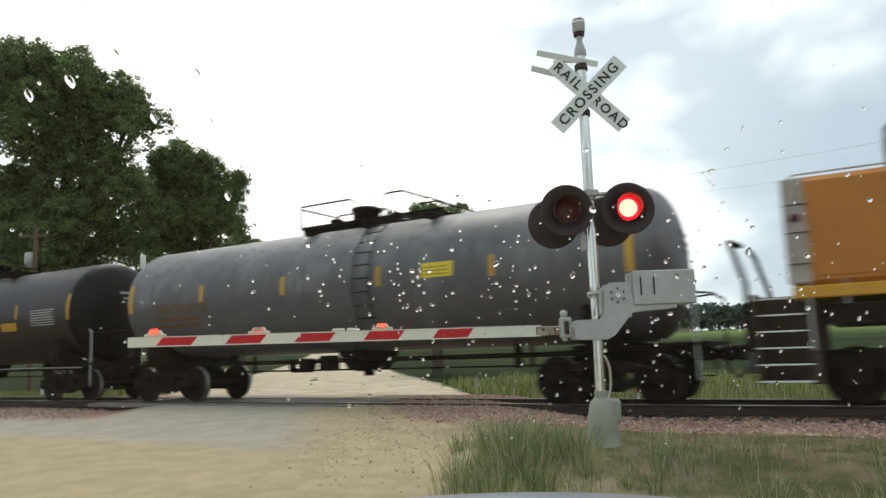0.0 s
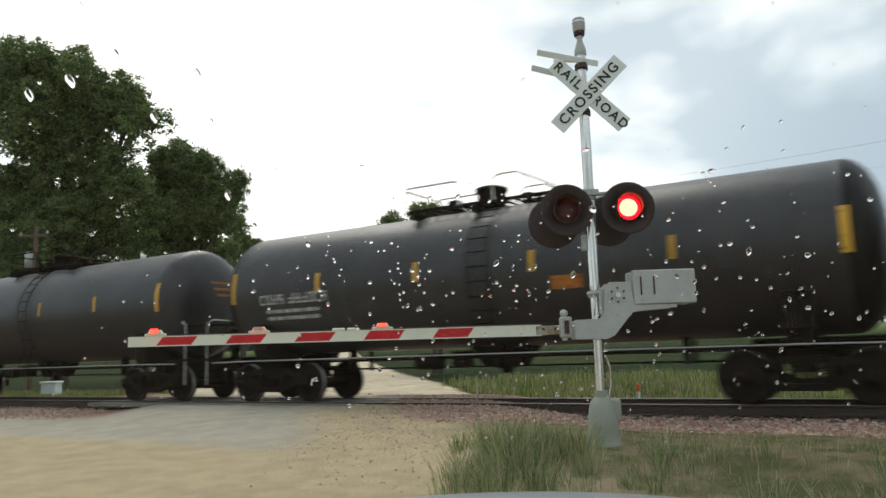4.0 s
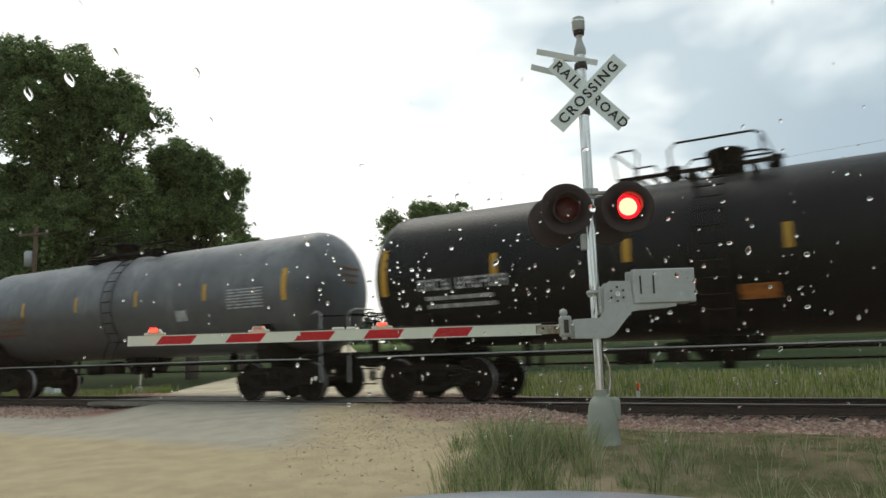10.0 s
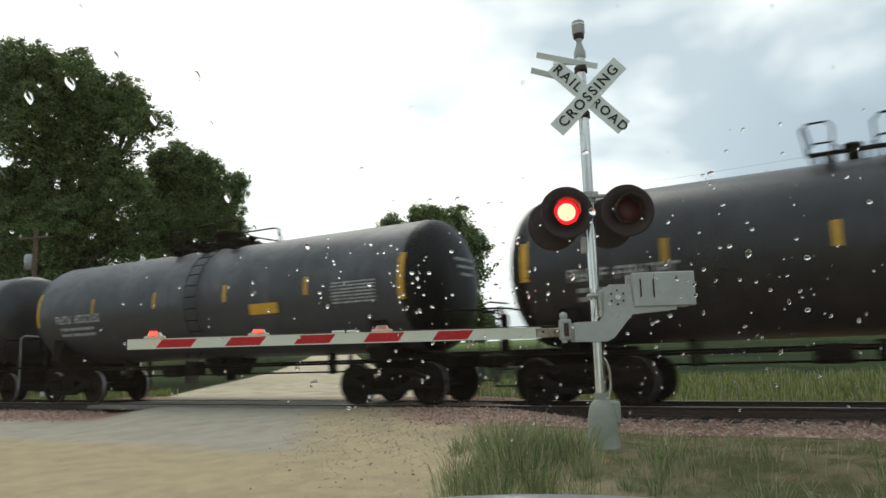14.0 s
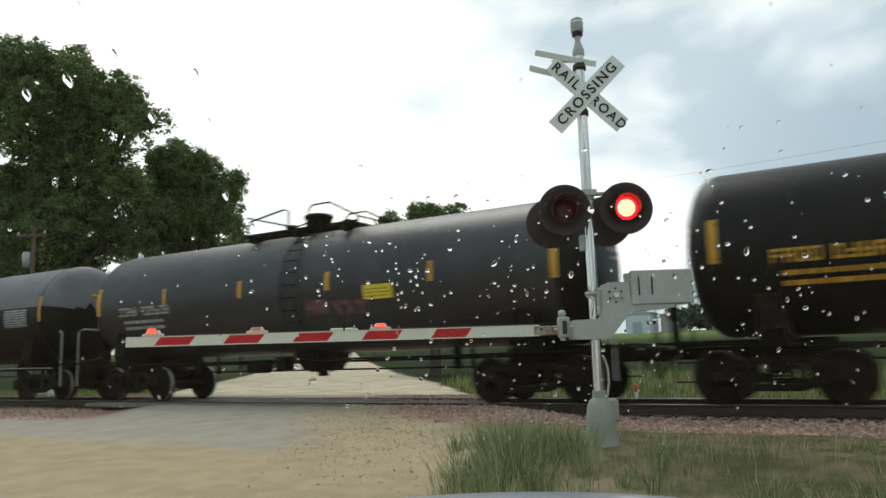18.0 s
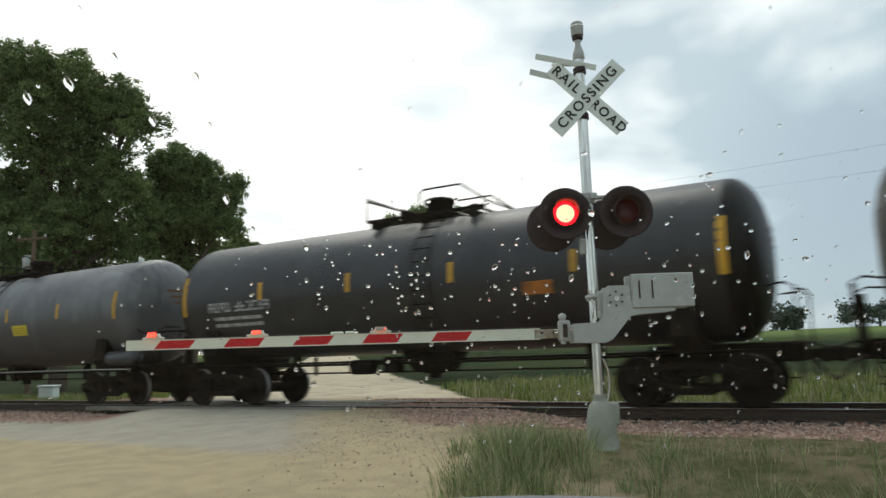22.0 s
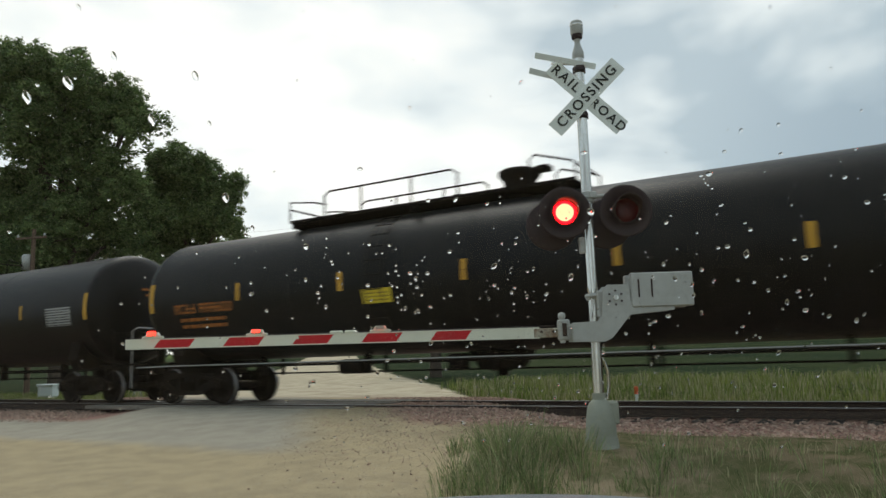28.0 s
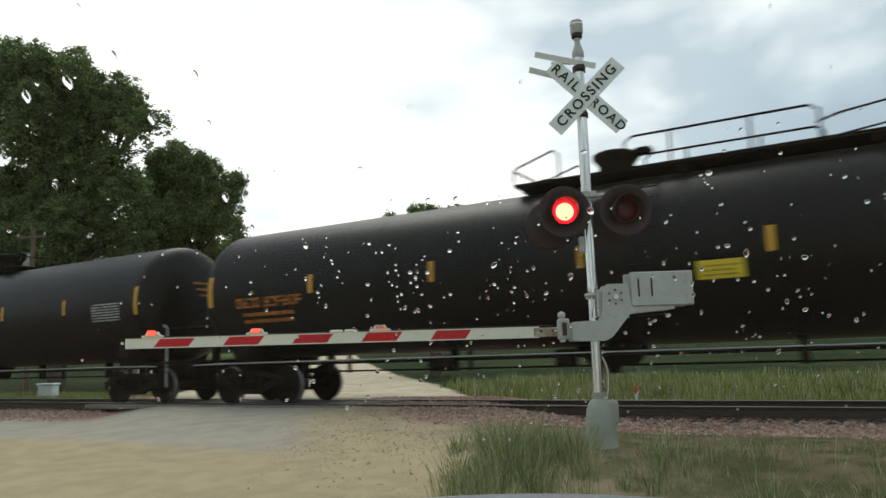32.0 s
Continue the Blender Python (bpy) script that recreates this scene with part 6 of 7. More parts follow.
rng = random.Random(31)
woods("tree_line", "dark distant line of trees beyond the field", far_row(-56, 244, -36, 253, 11, 9.0, 6.0, rng), 1)
woods("tree_line", "far woods behind the road", far_row(-300, 190, -130, 240, 34, 11.0, 9.0, rng), 2, 1.0)
woods("field_trees", "round trees standing alone in a far field", [(-28.5, 260, ground_z(-28.5, 260) - 0.5, 8.6, 10.5), (-24, 262, ground_z(-24, 262) - 0.5, 7.0, 6.0)], 3)
woods("field_trees", "round trees standing alone in a far field", [(-6.5, 272, ground_z(-6, 272) - 0.5, 8.5, 9.0), (0.5, 275, ground_z(0, 275) - 0.5, 9.0, 10.0), (8, 277, ground_z(8, 277) - 0.5, 8.0, 9.0)], 4)
woods("tree_line", "dark distant line of trees beyond the field", far_row(20, 290, 240, 300, 30, 9.0, 8.0, rng), 5, 0.9)

# farm buildings across the field
M["shed_white"] = material("shed_white", (0.62, 0.66, 0.70), 0.6, 0, ((1, 0.4, 0.7, (0.5, 0.54, 0.6), 0.6),), 0.1, 6)
M["shed_tan"] = material("shed_tan", (0.50, 0.44, 0.34), 0.7, 0, ((1, 0.4, 0.7, (0.42, 0.37, 0.28), 0.6),), 0.1, 6)
M["shed_roof"] = material("shed_roof", (0.40, 0.43, 0.46), 0.5, 0.2, ((1, 0.4, 0.7, (0.3, 0.32, 0.34), 0.6),), 0.1, 6)
M["dark_glass"] = material("dark_glass", (0.03, 0.035, 0.04), 0.15, 0, (), gloss=0.5)


def shed(x, y, w, d, h, roof, mat, label):
    z = ground_z(x, y)
    ob = empty("farm_shed", label, "shed", m=pose(x, y, z, 0, 0, 14))
    part("wall", Shape().box((0, 0, h / 2 - 0.5), (w, d, h + 1)), M[mat], ob)
    part("roof", Shape().prism([(-w / 2 - 0.3, h), (w / 2 + 0.3, h), (w / 2 + 0.3, h + 0.15), (0, h + roof), (-w / 2 - 0.3, h + 0.15)], -d / 2 - 0.3, d / 2 + 0.3, Matrix.Rotation(radians(90), 4, "X")), M["shed_roof"], ob)
    part("door", Shape().box((-w * 0.15, -d / 2 - 0.05, h * 0.3), (w * 0.3, 0.1, h * 0.6)), M["shed_roof"], ob)
    for k in (0.2, 0.38):
        part("window", Shape().box((w * k, -d / 2 - 0.04, h * 0.55), (w * 0.09, 0.08, h * 0.2)), M["dark_glass"], ob)
    return ob


shed(-69, 236, 10.5, 9, 6.2, 1.6, "shed_white", "pale blue-white metal farm shed beyond the field")
shed(-60, 243, 8.6, 8, 5.8, 0.9, "shed_tan", "tan farm building beyond the field")

# poles and wires along the far side
M["pole_wood"] = material("pole_wood", (0.15, 0.10, 0.07), 0.9, 0, ((6, 0.4, 0.7, (0.09, 0.06, 0.045), 0.7, (1, 1, 0.2)),), 0.3, 30)
POLES = [(-40.1, 9.0, 9.3), (-52.1, 25.8, 12.6)]
tops = []
for x, y, h in POLES:
    z = ground_z(x, y)
    ob = empty("utility_pole", "brown wooden utility pole with a cross-arm and transformer", "utility pole", "poles by the track", Matrix.Translation((x, y, z)))
    part("pole", Shape().tube([(0, 0, -0.5), (0, 0, h)], [0.16, 0.11], 10), M["pole_wood"], ob)
    part("cross_arm", Shape().box((0, -0.14, h - 0.5), (1.9, 0.10, 0.12), Matrix.Rotation(radians(20), 4, "Z")), M["pole_wood"], ob)
    for dx in (-0.8, 0.8):
        part("insulator", Shape().lathe([(0.04, h - 0.46), (0.07, h - 0.40), (0.05, h - 0.30), (0.001, h - 0.26)], 8, Matrix.Translation((dx, -0.14 + dx * 0.34, 0))), M["alu_paint"], ob)
    part("transformer", Shape().lathe([(0.001, h - 2.3), (0.26, h - 2.25), (0.28, h - 1.5), (0.2, h - 1.4), (0.001, h - 1.38)], 14, Matrix.Translation((-0.36, -0.1, 0))), M["alu_paint"], ob)
    tops.append((x, y, z + h - 0.35))


def wire(a, b, sag, r=0.012):
    pts = []
    for k in range(17):
        t = k / 16
        pts.append((a[0] + (b[0] - a[0]) * t, a[1] + (b[1] - a[1]) * t, a[2] + (b[2] - a[2]) * t - sag * 4 * t * (1 - t)))
    return thing("overhead_wire", Shape().tube(pts, r, 5), M["lamp_black"], "thin dark overhead wire", "wire", "overhead wires")


wire((-56.0, -2.0, 9.6), tops[0], 0.3, 0.008)
wire(tops[0], tops[1], 0.3, 0.008)
wire(tops[1], (-44.3, 45.1, 15.2), 0.5, 0.007)
wire((-44.3, 45.1, 15.2), (9.4, 38.2, 13.6), 0.6, 0.006)
wire((-44.4, 45.2, 14.2), (9.2, 38.4, 11.9), 0.6, 0.005)
pole_far = empty("utility_pole", "brown wooden utility pole", "utility pole", "poles by the track", Matrix.Translation((24, 24.6, ground_z(24, 24.6))))
part("pole", Shape().tube([(0, 0, -0.5), (0, 0, 13)], [0.16, 0.11], 10), M["pole_wood"], pole_far)

# signal mast, cabinet and marker on the far side of the track
z = ground_z(-25.6, 5)
far_mast = empty("signal_mast", "white-topped signal mast on the far side of the track", "signal mast", m=Matrix.Translation((-25.6, 5, z)))
part("mast", Shape().tube([(0, 0, 0), (0, 0, 5.3)], 0.065, 12), M["galvanised"], far_mast)
part("base", Shape().lathe([(0.2, 0), (0.19, 0.3), (0.13, 0.45), (0.07, 0.5)], 12), M["concrete"], far_mast)
part("bell", Shape().lathe([(0.05, 5.25), (0.10, 5.3), (0.11, 5.75), (0.12, 5.8), (0.001, 5.85)], 14), M["sign_white"], far_mast)
z = ground_z(-33.2, 6)
cabinet = empty("relay_cabinet", "small white metal relay cabinet beside the track", "cabinet", m=pose(-33.2, 6, z - 0.05, 0, 0, 25))
part("body", Shape().box((0, 0, 0.45), (0.72, 0.5, 0.9), cut=0.02), M["sign_white"], cabinet)
part("lid", Shape().box((0, 0, 0.94), (0.84, 0.6, 0.10), cut=0.03), M["sign_white"], cabinet)
part("door", Shape().box((0, -0.262, 0.46), (0.6, 0.02, 0.72), cut=0.006), M["sign_white"], cabinet)
z = ground_z(-5.9, 6)
marker = empty("cable_marker", "white marker post with an orange cap in grass", "marker post", m=Matrix.Translation((-5.9, 6, z)))
part("post", Shape().tube([(0, 0, -0.2), (0, 0, 0.48)], 0.05, 12), M["sign_white"], marker)
M["marker_orange"] = material("marker_orange", (0.65, 0.12, 0.03), 0.5)
part("cap", Shape().lathe([(0.056, 0.42), (0.058, 0.60), (0.04, 0.63), (0.001, 0.635)], 12), M["marker_orange"], marker)
part("band", Shape().tube([(0, 0, 0.14), (0, 0, 0.20)], 0.053, 12), M["marker_orange"], marker)

# ---- grass ----
M["blade_green"] = leafy(material("blade_green", (0.165, 0.225, 0.085), 0.5, 0, ((0.8, 0.35, 0.65, (0.245, 0.30, 0.13), 0.7),), island=0.6), 0.4)
M["blade_far"] = leafy(material("blade_far", (0.15, 0.205, 0.040), 0.6, 0, ((0.5, 0.42, 0.6, (0.245, 0.26, 0.065), 0.8), (1.1, 0.5, 0.65, (0.075, 0.115, 0.03), 0.7)), island=0.45), 0.4)
M["blade_straw"] = leafy(material("blade_straw", (0.46, 0.40, 0.25), 0.7, 0, ((1.0, 0.35, 0.65, (0.32, 0.29, 0.17), 0.7),), island=0.35), 0.38)


def grass(label, count, place, height, width, straw, seed):
    """Bent blades; place(rng) gives x, y and a share of the height."""
    rng = random.Random(seed)
    verts, faces, mi = [], [], []
    for _ in range(count):
        x, y, k = place(rng)
        z = ground_z(x, y) - 0.02
        h = height * k * rng.uniform(0.55, 1.15)
        a = rng.uniform(0, math.tau)
        lean = h * rng.uniform(0.1, 0.55)
        lx, ly = math.cos(a) * lean, math.sin(a) * lean
        b = a + 1.57 + rng.uniform(-0.5, 0.5)
        wx, wy = math.cos(b) * width / 2, math.sin(b) * width / 2
        i = len(verts)
        verts += [(x - wx, y - wy, z), (x + wx, y + wy, z), (x + wx * 0.8 + lx * 0.35, y + wy * 0.8 + ly * 0.35, z + h * 0.6), (x - wx * 0.8 + lx * 0.35, y - wy * 0.8 + ly * 0.35, z + h * 0.6), (x + lx, y + ly, z + h * rng.uniform(0.85, 1.0))]
        faces += [(i, i + 1, i + 2, i + 3), (i + 3, i + 2, i + 4)]
        m = 1 if rng.random() < straw else 0
        mi += [m, m]
    return tagged(new("grass", flat_mesh("grass", verts, faces, [M["blade_far"], M["blade_straw"]], mi)), label, "grass", kind="stuff")


def tufts(label, spots, blades, height, width, straw, seed):
    """Tufts of arching blades that fan out from their roots."""
    rng = random.Random(seed)
    verts, faces, mi = [], [], []
    for x0, y0, k, spread in spots:
        for _ in range(int(blades * k)):
            a = rng.uniform(0, math.tau)
            r = spread * rng.random() ** 0.7
            x, y = x0 + r * math.cos(a), y0 + r * math.sin(a)
            z = ground_z(x, y) - 0.02
            h = height * k * rng.uniform(0.35, 1.2)
            out = h * (0.15 + 0.75 * r / spread) * rng.uniform(0.3, 1.2)
            b = a + rng.gauss(0, 0.6)
            dx, dy = math.cos(b) * out, math.sin(b) * out
            w = width * rng.uniform(0.6, 1.3)
            wx, wy = w / 2 * math.cos(rng.uniform(-0.6, 0.6)), w / 2 * math.sin(rng.uniform(-0.6, 0.6))
            i = len(verts)
            droop = rng.uniform(0.75, 1.0)
            for t, zz, ww in ((0, 0, 1), (0.22, 0.5, 0.9), (0.6, 0.85, 0.65)):
                verts += [(x + dx * t - wx * ww, y + dy * t - wy * ww, z + h * zz), (x + dx * t + wx * ww, y + dy * t + wy * ww, z + h * zz)]
            verts.append((x + dx, y + dy, z + h * droop))
            faces += [(i, i + 1, i + 3, i + 2), (i + 2, i + 3, i + 5, i + 4), (i + 4, i + 5, i + 6)]
            m = 1 if rng.random() < straw else 0
            mi += [m, m, m]
    return tagged(new("grass", flat_mesh("grass", verts, faces, [M["blade_green"], M["blade_straw"]], mi)), label, "grass", kind="stuff")


def off_base(x, y):
    """True away from the foot of the signal and the bare ground before it."""
    return math.hypot(x + 3.03, y + 5.51) > 0.5 and math.hypot(x + 2.85, y + 5.85) > 0.34


def clump_spots(rng):
    spots = []
    while len(spots) < 95:
        x, y = rng.gauss(-3.75, 0.6), rng.gauss(-6.7, 0.62)
        d = math.hypot((x + 3.75) / 1.1, (y + 6.7) / 1.2)
        if d < 1 and road_offset(x, y) > 1.75 - 0.85 * ease(-6.2, -7.6, y) + rng.gauss(0, 0.25) and off_base(x, y):
            spots.append((x, y, rng.uniform(0.3, 1.0) * (1.1 - 0.65 * d), rng.uniform(0.10, 0.28)))
    for _ in range(90):         # stray small tufts round its edge
        a = rng.uniform(0, math.tau)
        x, y = -3.6 + 1.65 * math.cos(a) * rng.uniform(0.6, 1.2), -6.6 + 1.4 * math.sin(a) * rng.uniform(0.6, 1.2)
        if road_offset(x, y) > 1.1 - 0.3 * ease(-6.2, -7.6, y) and off_base(x, y):
            spots.append((x, y, rng.uniform(0.12, 0.5), rng.uniform(0.04, 0.14)))
    return spots


def verge_spots(rng, n):
    spots = []
    while len(spots) < n:
        x, y = rng.uniform(-4.6, 6), rng.uniform(-9.5, -3.5)
        if road_offset(x, y) > 2.7 + rng.gauss(0, 0.4) and noise.noise((x * 0.9, y * 0.9, 7)) + rng.uniform(-0.55, 0.5) > 0.0 and off_base(x, y):
            spots.append((x, y, rng.uniform(0.2, 1.0) * (0.35 + 0.65 * ease(-4.6, -6.6, y)), rng.uniform(0.06, 0.26)))
    return spots


def far_strip(rng):
    while True:
        x, y = rng.uniform(-16, 14), 2.6 + 16.0 * rng.random() ** 1.5
        if road_offset(x, y) > 5.4 + rng.gauss(0, 0.4):
            return x, y, 0.75 + 0.9 * noise.noise((x * 0.6, y * 0.6, 3)) + 0.25 * (y > 5)


def left_strip(rng):
    while True:
        x, y = rng.uniform(-44, -15), 2.6 + 6.0 * rng.random()
        if road_offset(x, y) < -10.4 + rng.gauss(0, 0.35):
            return x, y, 0.8


tufts("tall arching green grass round the foot of the signal", clump_spots(random.Random(41)), 105, 0.60, 0.0062, 0.30, 41)
tufts("sparse tall seed stalks over the grass clump", [(x, y, k, 0.16) for x, y, k, _ in clump_spots(random.Random(41))[:70]], 9, 0.86, 0.0045, 0.65, 45)
tufts("thin weedy grass and straw on the verge", verge_spots(random.Random(42), 700), 26, 0.36, 0.0058, 0.4, 42)
grass("long green and yellowing grass beyond the track", 40000, far_strip, 0.46, 0.020, 0.3, 43)
grass("green grass beside the road beyond the track", 16000, left_strip, 0.6, 0.03, 0.2, 44)

# ---- stones ----
M["ballast"] = material("ballast", (0.40, 0.255, 0.19), 0.9, 0, ((6, 0.4, 0.65, (0.50, 0.37, 0.30), 0.8), (25, 0.5, 0.8, (0.18, 0.11, 0.09), 0.5)), island=0.45)
M["gravel"] = material("gravel", (0.56, 0.46, 0.33), 0.9, 0, ((6, 0.4, 0.65, (0.33, 0.26, 0.19), 0.8),), island=0.35)


def stones(name, label, count, place, size, mat, seed):
    rng = random.Random(seed)
    verts, faces = [], []
    for _ in range(count):
        x, y = place(rng)
        s = size * rng.uniform(0.5, 1.3)
        z = ground_z(x, y) + s * 0.25
        a = rng.uniform(0, 3.1)
        ca, sa = math.cos(a) * s, math.sin(a) * s
        q = [rng.uniform(0.6, 1.1) for _ in range(6)]
        i = len(verts)
        verts += [(x + ca * q[0], y + sa * q[0], z), (x - sa * q[1], y + ca * q[1], z + s * 0.1), (x - ca * q[2], y - sa * q[2], z), (x + sa * q[3], y - ca * q[3], z - s * 0.1), (x + s * rng.uniform(-0.3, 0.3), y + s * rng.uniform(-0.3, 0.3), z + s * 0.7 * q[4]), (x, y, z - s * 0.7)]
        faces += [(i, i + 1, i + 4), (i + 1, i + 2, i + 4), (i + 2, i + 3, i + 4), (i + 3, i, i + 4), (i + 1, i, i + 5), (i + 2, i + 1, i + 5), (i + 3, i + 2, i + 5), (i, i + 3, i + 5)]
    return tagged(new(name, flat_mesh(name, verts, faces, [M[mat]])), label, "stones", kind="stuff")


def bed_place(rng):
    while True:
        x = rng.uniform(-32, 8)
        y = rng.uniform(-3.6, 2.6)
        if abs(abs(y) - 0.755) < 0.1:
            continue
        off = road_offset(x, y)
        if -8.6 < off < 1.2 + rng.gauss(0, 0.6):
            continue
        if y < -2.8 and rng.random() < (-2.8 - y) * 0.9:
            continue
        return x, y


def road_place(rng):
    while True:
        x, y = rng.gauss(-7.2, 2.6), rng.gauss(-4.0, 1.9)
        off = road_offset(x, y)
        if -2.0 < off < 3.4 and -8.5 < y < -1.2 and rng.random() < 0.25 + 0.3 * (off + 2):
            return x, y


stones("ballast", "pinkish crushed stone ballast along the track", 20000, bed_place, 0.038, "ballast", 51)
stones("loose_gravel", "loose stones scattered over the dirt road", 2200, road_place, 0.015, "gravel", 52)
stones("loose_gravel", "pink ballast spilt on the dirt road", 600, road_place, 0.020, "ballast", 53)

# ties and crossing planks
for k in range(140):
    x = -60 + 0.52 * k
    if -8.0 < road_offset(x, 0) < 1.4:
        continue
    ob = tagged(part("tie", shared("tie", lambda: Shape().box((0, 0, 0), (0.22, 2.6, 0.18), cut=0.012), M["tie"]), None, None, "", pose(x, 0, -0.302 + 0.01 * random.Random(k).random(), 0, 0, random.Random(k).uniform(-1, 1))), "dark creosoted timber railway tie in pink ballast", "railway tie", "ties of the track", "structure")
M["plank"] = material("crossing_plank", (0.16, 0.14, 0.115), 0.9, 0, ((3, 0.4, 0.7, (0.24, 0.22, 0.19), 0.7, (0.3, 6, 1)),), 0.3, 40, per_object=0.2)
crossing = empty("crossing_deck", "worn grey crossing planks between and beside the rails", "crossing deck")
for y in (-1.32, -1.08, -0.52, -0.26, 0.0, 0.26, 0.52, 1.08, 1.32):
    for k in range(4):
        part("plank", Shape().box((0, 0, 0), (2.25, 0.23, 0.10), cut=0.012), M["plank"], crossing, "", pose(-18.2 + 2.27 * k + (0.2 if y > 0 else 0), y, -0.068))
# ---- the car that the camera sits in: bonnet, windscreen and rain ----
YAW, PIT, ROLL = radians(-30.34), radians(8.22), radians(1.87)
AHEAD = Vector((math.sin(YAW) * math.cos(PIT), math.cos(YAW) * math.cos(PIT), math.sin(PIT)))
flat_right = Vector((math.cos(YAW), -math.sin(YAW), 0))
flat_up = flat_right.cross(AHEAD)
RIGHT = flat_right * math.cos(ROLL) - flat_up * math.sin(ROLL)
UP = flat_up * math.cos(ROLL) + flat_right * math.sin(ROLL)
M["bonnet_paint"] = material("bonnet_paint", (0.30, 0.33, 0.37), 0.35, 0.4, ((3, 0.4, 0.7, (0.24, 0.27, 0.30), 0.5), (60, 0.55, 0.8, (0.4, 0.42, 0.44), 0.3)), coat=0.4)
s = Shape()
cols, rows_ = 40, 16
pts = []
for j in range(rows_):
    for i in range(cols):
        a, b = -0.75 + 1.9 * i / (cols - 1), 0.75 + 1.0 * j / (rows_ - 1)
        drop = 0.15 * (a - 0.21) ** 2 + 0.25 * max(0, abs(a - 0.21) - 0.5) ** 2 + 0.9 * max(0.0, b - 1.45) ** 2 - 0.02 * (1.45 - b)
        h = -0.4945 - drop + (1.45 - b) * 0.10
        pts.append(EYE + AHEAD * b + RIGHT * a + UP * h)
s.add(pts, [(j * cols + i, j * cols + i + 1, (j + 1) * cols + i + 1, (j + 1) * cols + i) for j in range(rows_ - 1) for i in range(cols - 1)], 0, True)
thick = [p - UP * 0.02 for p in pts]
s.add(thick, [(j * cols + i, (j + 1) * cols + i, (j + 1) * cols + i + 1, j * cols + i + 1) for j in range(rows_ - 1) for i in range(cols - 1)], 0, True)
thing("car_bonnet", s, M["bonnet_paint"], "silver-blue bonnet of the waiting car, wet with rain", "car bonnet")


def pane_material():
    m = bpy.data.materials.new("windscreen_glass")
    m.use_nodes = True
    nt = m.node_tree
    nt.nodes.remove(nt.nodes["Principled BSDF"])
    clear_ = nt.nodes.new("ShaderNodeBsdfTransparent")
    clear_.inputs[0].default_value = (0.97, 0.985, 0.975, 1)
    gloss = nt.nodes.new("ShaderNodeBsdfGlossy")
    gloss.inputs["Roughness"].default_value = 0.05
    mx = nt.nodes.new("ShaderNodeMixShader")
    mx.inputs[0].default_value = 0.012
    nt.links.new(clear_.outputs[0], mx.inputs[1])
    nt.links.new(gloss.outputs[0], mx.inputs[2])
    nt.links.new(mx.outputs[0], nt.nodes["Material Output"].inputs["Surface"])
    return m


def water_material():
    m = bpy.data.materials.new("rain_water")
    m.use_nodes = True
    p = m.node_tree.nodes["Principled BSDF"]
    p.inputs["Base Color"].default_value = (1, 1, 1, 1)
    p.inputs["Roughness"].default_value, p.inputs["IOR"].default_value, p.inputs["Transmission Weight"].default_value = 0.0, 1.33, 1.0
    return m


M["water"] = water_material()
# the pane leans back: its top is nearer to the eye
PANE_AT = EYE + AHEAD * 0.62
PANE_UP = (UP * 0.88 - AHEAD * 0.47).normalized()
PANE_OUT = RIGHT.cross(PANE_UP).normalized() * -1
if PANE_OUT.dot(AHEAD) < 0:
    PANE_OUT = -PANE_OUT
PANE = Matrix((RIGHT, PANE_UP, PANE_OUT)).transposed().to_4x4()
PANE.translation = PANE_AT
screen = thing("windscreen", Shape().box((0, 0, 0), (1.3, 0.86, 0.004)), pane_material(), "clear car windscreen spotted with raindrops", "windscreen", m=PANE)
screen.visible_shadow = False


def drop_shape(tall, skew):
    """A flattened bead of water with a straight back, a little longer than wide."""
    s = Shape()
    prof = [(1.0, 0.0), (0.97, 0.14), (0.86, 0.30), (0.66, 0.43), (0.40, 0.51), (0.15, 0.545), (0.001, 0.55)]
    m = Matrix.Diagonal((1, tall, 0.8, 1))
    s.lathe(prof, 14, m)
    s.v = [(x + skew * y * abs(y), y + 0.12 * x * x, z) for x, y, z in s.v]
    ring = s.v[:14]
    s.add(ring, [tuple(range(13, -1, -1))])
    return s


DROPS = [drop_shape(t, k).mesh("raindrop", M["water"]) for t, k in ((1.0, 0.0), (1.25, 0.15), (0.8, -0.1), (1.5, 0.25), (0.65, 0.3))]
rng = random.Random(77)


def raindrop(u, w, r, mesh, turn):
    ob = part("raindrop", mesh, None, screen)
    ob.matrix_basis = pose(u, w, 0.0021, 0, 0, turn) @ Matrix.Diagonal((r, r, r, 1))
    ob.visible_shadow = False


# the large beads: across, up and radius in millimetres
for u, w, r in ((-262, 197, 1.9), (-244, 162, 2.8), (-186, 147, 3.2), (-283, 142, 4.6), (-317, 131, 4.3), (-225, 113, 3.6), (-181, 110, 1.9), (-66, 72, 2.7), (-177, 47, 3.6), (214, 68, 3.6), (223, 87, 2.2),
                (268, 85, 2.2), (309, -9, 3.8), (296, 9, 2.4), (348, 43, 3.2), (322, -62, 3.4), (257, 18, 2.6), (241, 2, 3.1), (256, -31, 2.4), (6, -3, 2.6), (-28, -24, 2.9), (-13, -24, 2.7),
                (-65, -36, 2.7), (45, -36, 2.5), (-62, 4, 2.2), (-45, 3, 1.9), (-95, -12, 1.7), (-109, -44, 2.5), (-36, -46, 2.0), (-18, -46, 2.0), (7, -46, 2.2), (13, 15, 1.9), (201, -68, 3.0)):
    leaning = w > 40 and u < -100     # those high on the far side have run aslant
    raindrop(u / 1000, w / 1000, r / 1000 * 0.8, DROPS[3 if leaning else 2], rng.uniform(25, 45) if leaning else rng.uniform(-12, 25))
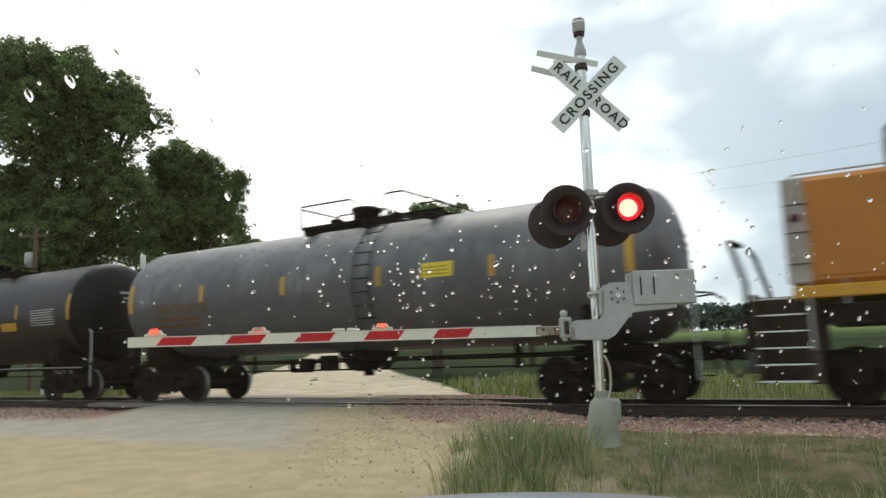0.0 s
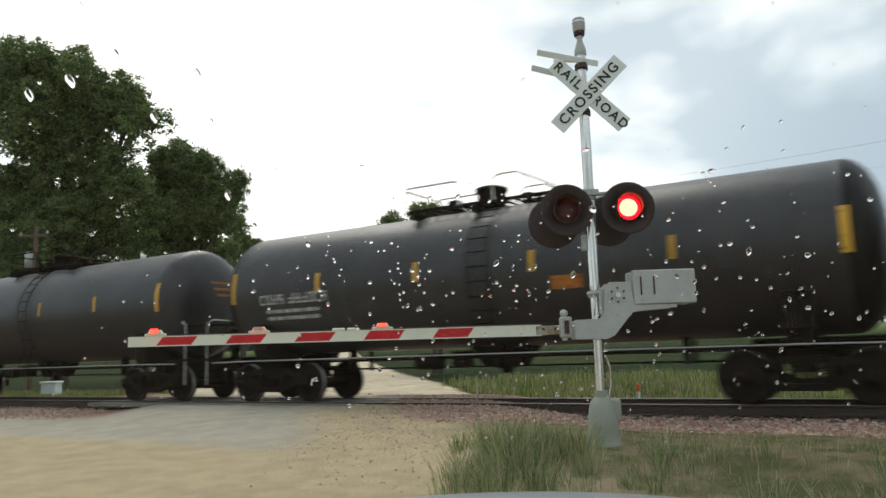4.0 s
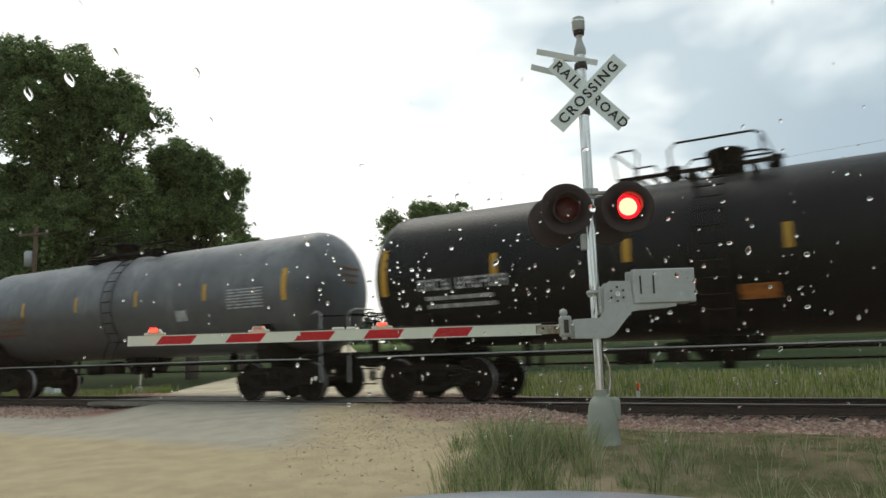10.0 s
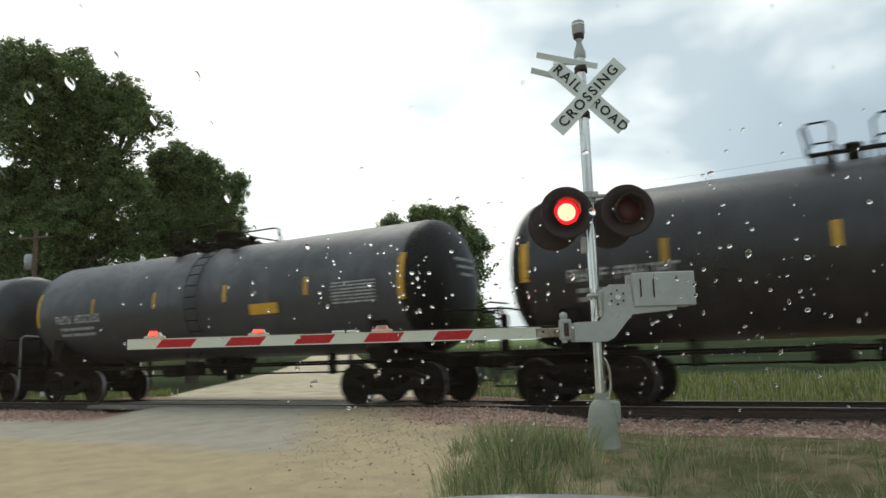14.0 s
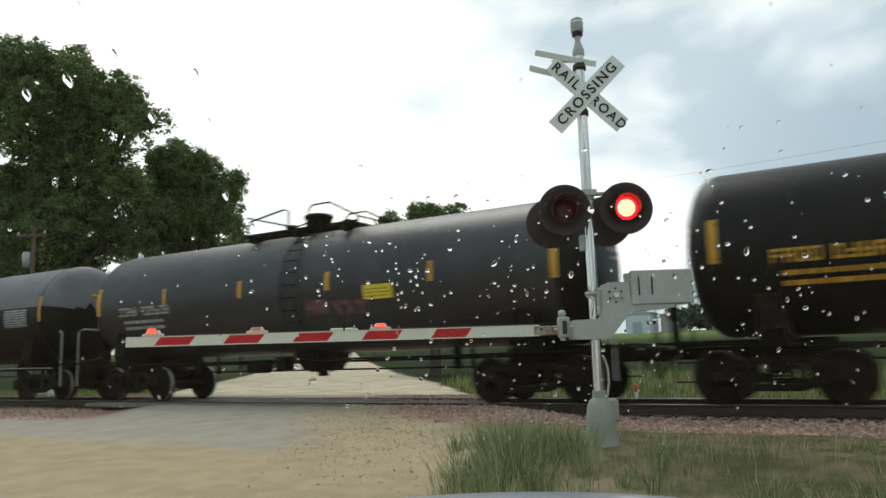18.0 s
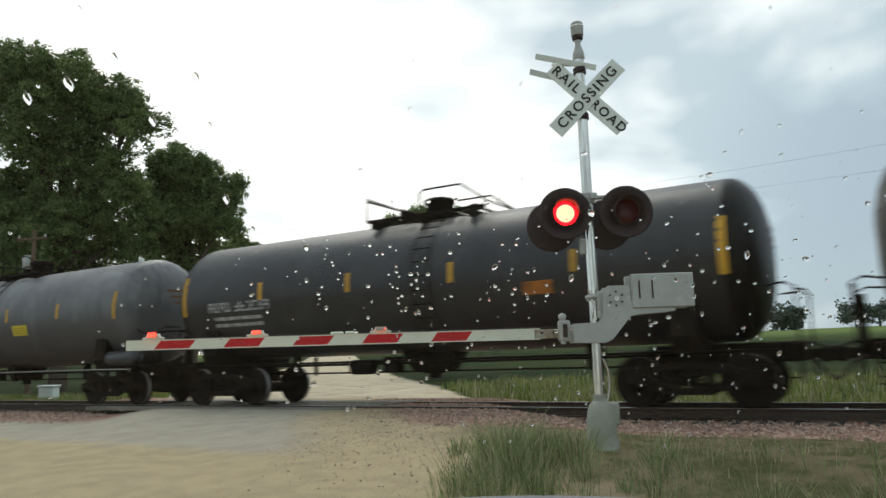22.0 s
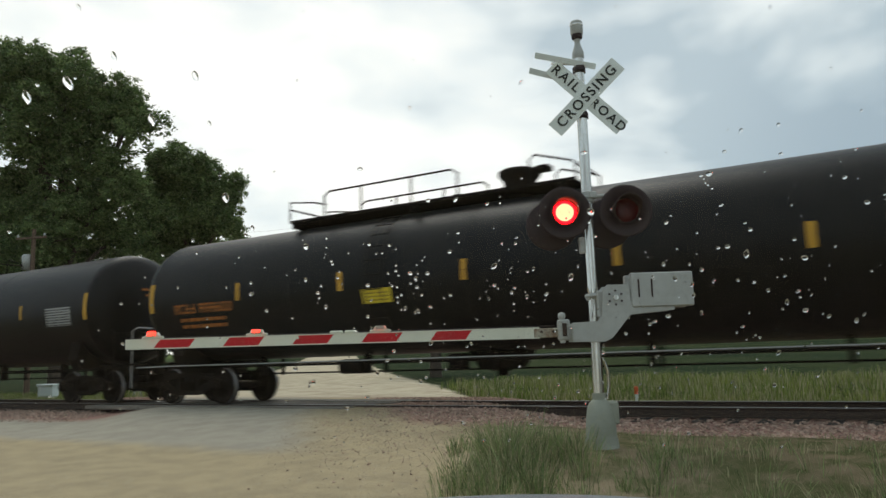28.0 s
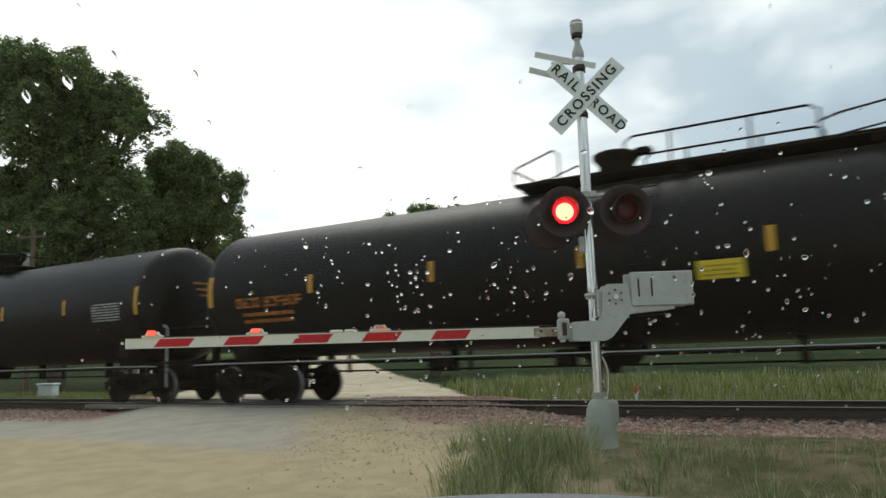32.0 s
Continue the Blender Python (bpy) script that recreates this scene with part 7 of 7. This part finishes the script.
for k in range(400):
    zone = rng.random()
    if zone < 0.40:
        u, w = rng.gauss(0.03, 0.13), rng.gauss(-0.05, 0.06)
    elif zone < 0.58:
        u, w = rng.gauss(0.27, 0.08), rng.gauss(-0.03, 0.07)
    elif zone < 0.78:
        u, w = rng.gauss(0.08, 0.17), rng.gauss(-0.155, 0.03)
    else:
        u, w = rng.uniform(-0.40, 0.42), rng.uniform(-0.22, 0.21)
    raindrop(u, w, 0.00112 * math.exp(rng.gauss(0, 0.4)), rng.choice(DROPS), rng.uniform(-50, 50))
for u0, w0, u1, w1, n in ((-40, -15, -36, -66, 9), (-22, -8, -24, -38, 7), (-97, 8, -90, -40, 8), (52, 5, 66, -60, 9), (216, 55, 205, 70, 5)):     # beads strung along runs of water
    for k in range(n):
        t = (k + rng.uniform(-0.3, 0.3)) / n
        raindrop((u0 + (u1 - u0) * t + rng.gauss(0, 2.5)) / 1000, (w0 + (w1 - w0) * t) / 1000, 0.0011 * math.exp(rng.gauss(0, 0.3)), DROPS[rng.choice((0, 2, 4))], rng.uniform(-30, 30))
FLASH, FIRST = 0.5946, 5.93   # seconds of one flash; a change to the first set


def motions():
    for car, x0 in TRAIN:
        walk(car, [(0, pose(x0, 0, 0)), (32, pose(x0 + SPEED * 32, 0, 0))])
    # wheels roll while their car is near the crossing
    for ws, car_x, m0, radius in WHEELS:
        t_mid = -(car_x + m0[0]) / SPEED - 0.4
        a, b = max(0.0, t_mid - 2.0), min(32.0, t_mid + 1.8)
        rows = []
        if a > 0:
            rows.append((0, pose(*m0)))
        if b > a:
            step = 2 / 30
            n = int((b - a) / step)
            turn = math.degrees(SPEED * step / radius)
            for k in range(n + 1):
                rows.append((a + k * step, pose(*m0, 0, turn * k, 0)))
            last = pose(*m0, 0, turn * n, 0)
            if a + n * step < 31.95:
                rows.append((32, last))
        else:
            rows = [(0, pose(*m0)), (32, pose(*m0))]
        walk(ws, rows)
    # the lens units turn over at every flash
    k0 = int(math.ceil((0 - FIRST) / FLASH))
    for ln, first in LENSES:
        home = ln.matrix_basis.translation.copy()

        def turned(angle):
            return Matrix.Translation(home) @ Matrix.Rotation(radians(angle), 4, "Z")

        lit = (k0 - 1) % 2 == 0
        angle = 0 if lit == first else 180
        rows = [(0, turned(angle))]
        k = k0
        while True:
            t = FIRST + k * FLASH
            if t > 31.8:
                break
            f0 = math.ceil(t * 30) - (0 if k in (12, 22) else 3)
            if f0 > 0:
                rows += [((f0 + j) / 30, turned(angle + 60 * j)) for j in range(4)]
            else:
                rows = [(0, turned(angle + 180))]
            angle += 180
            k += 1
        rows.append((32, turned(angle)))
        walk(ln, rows)


motions()
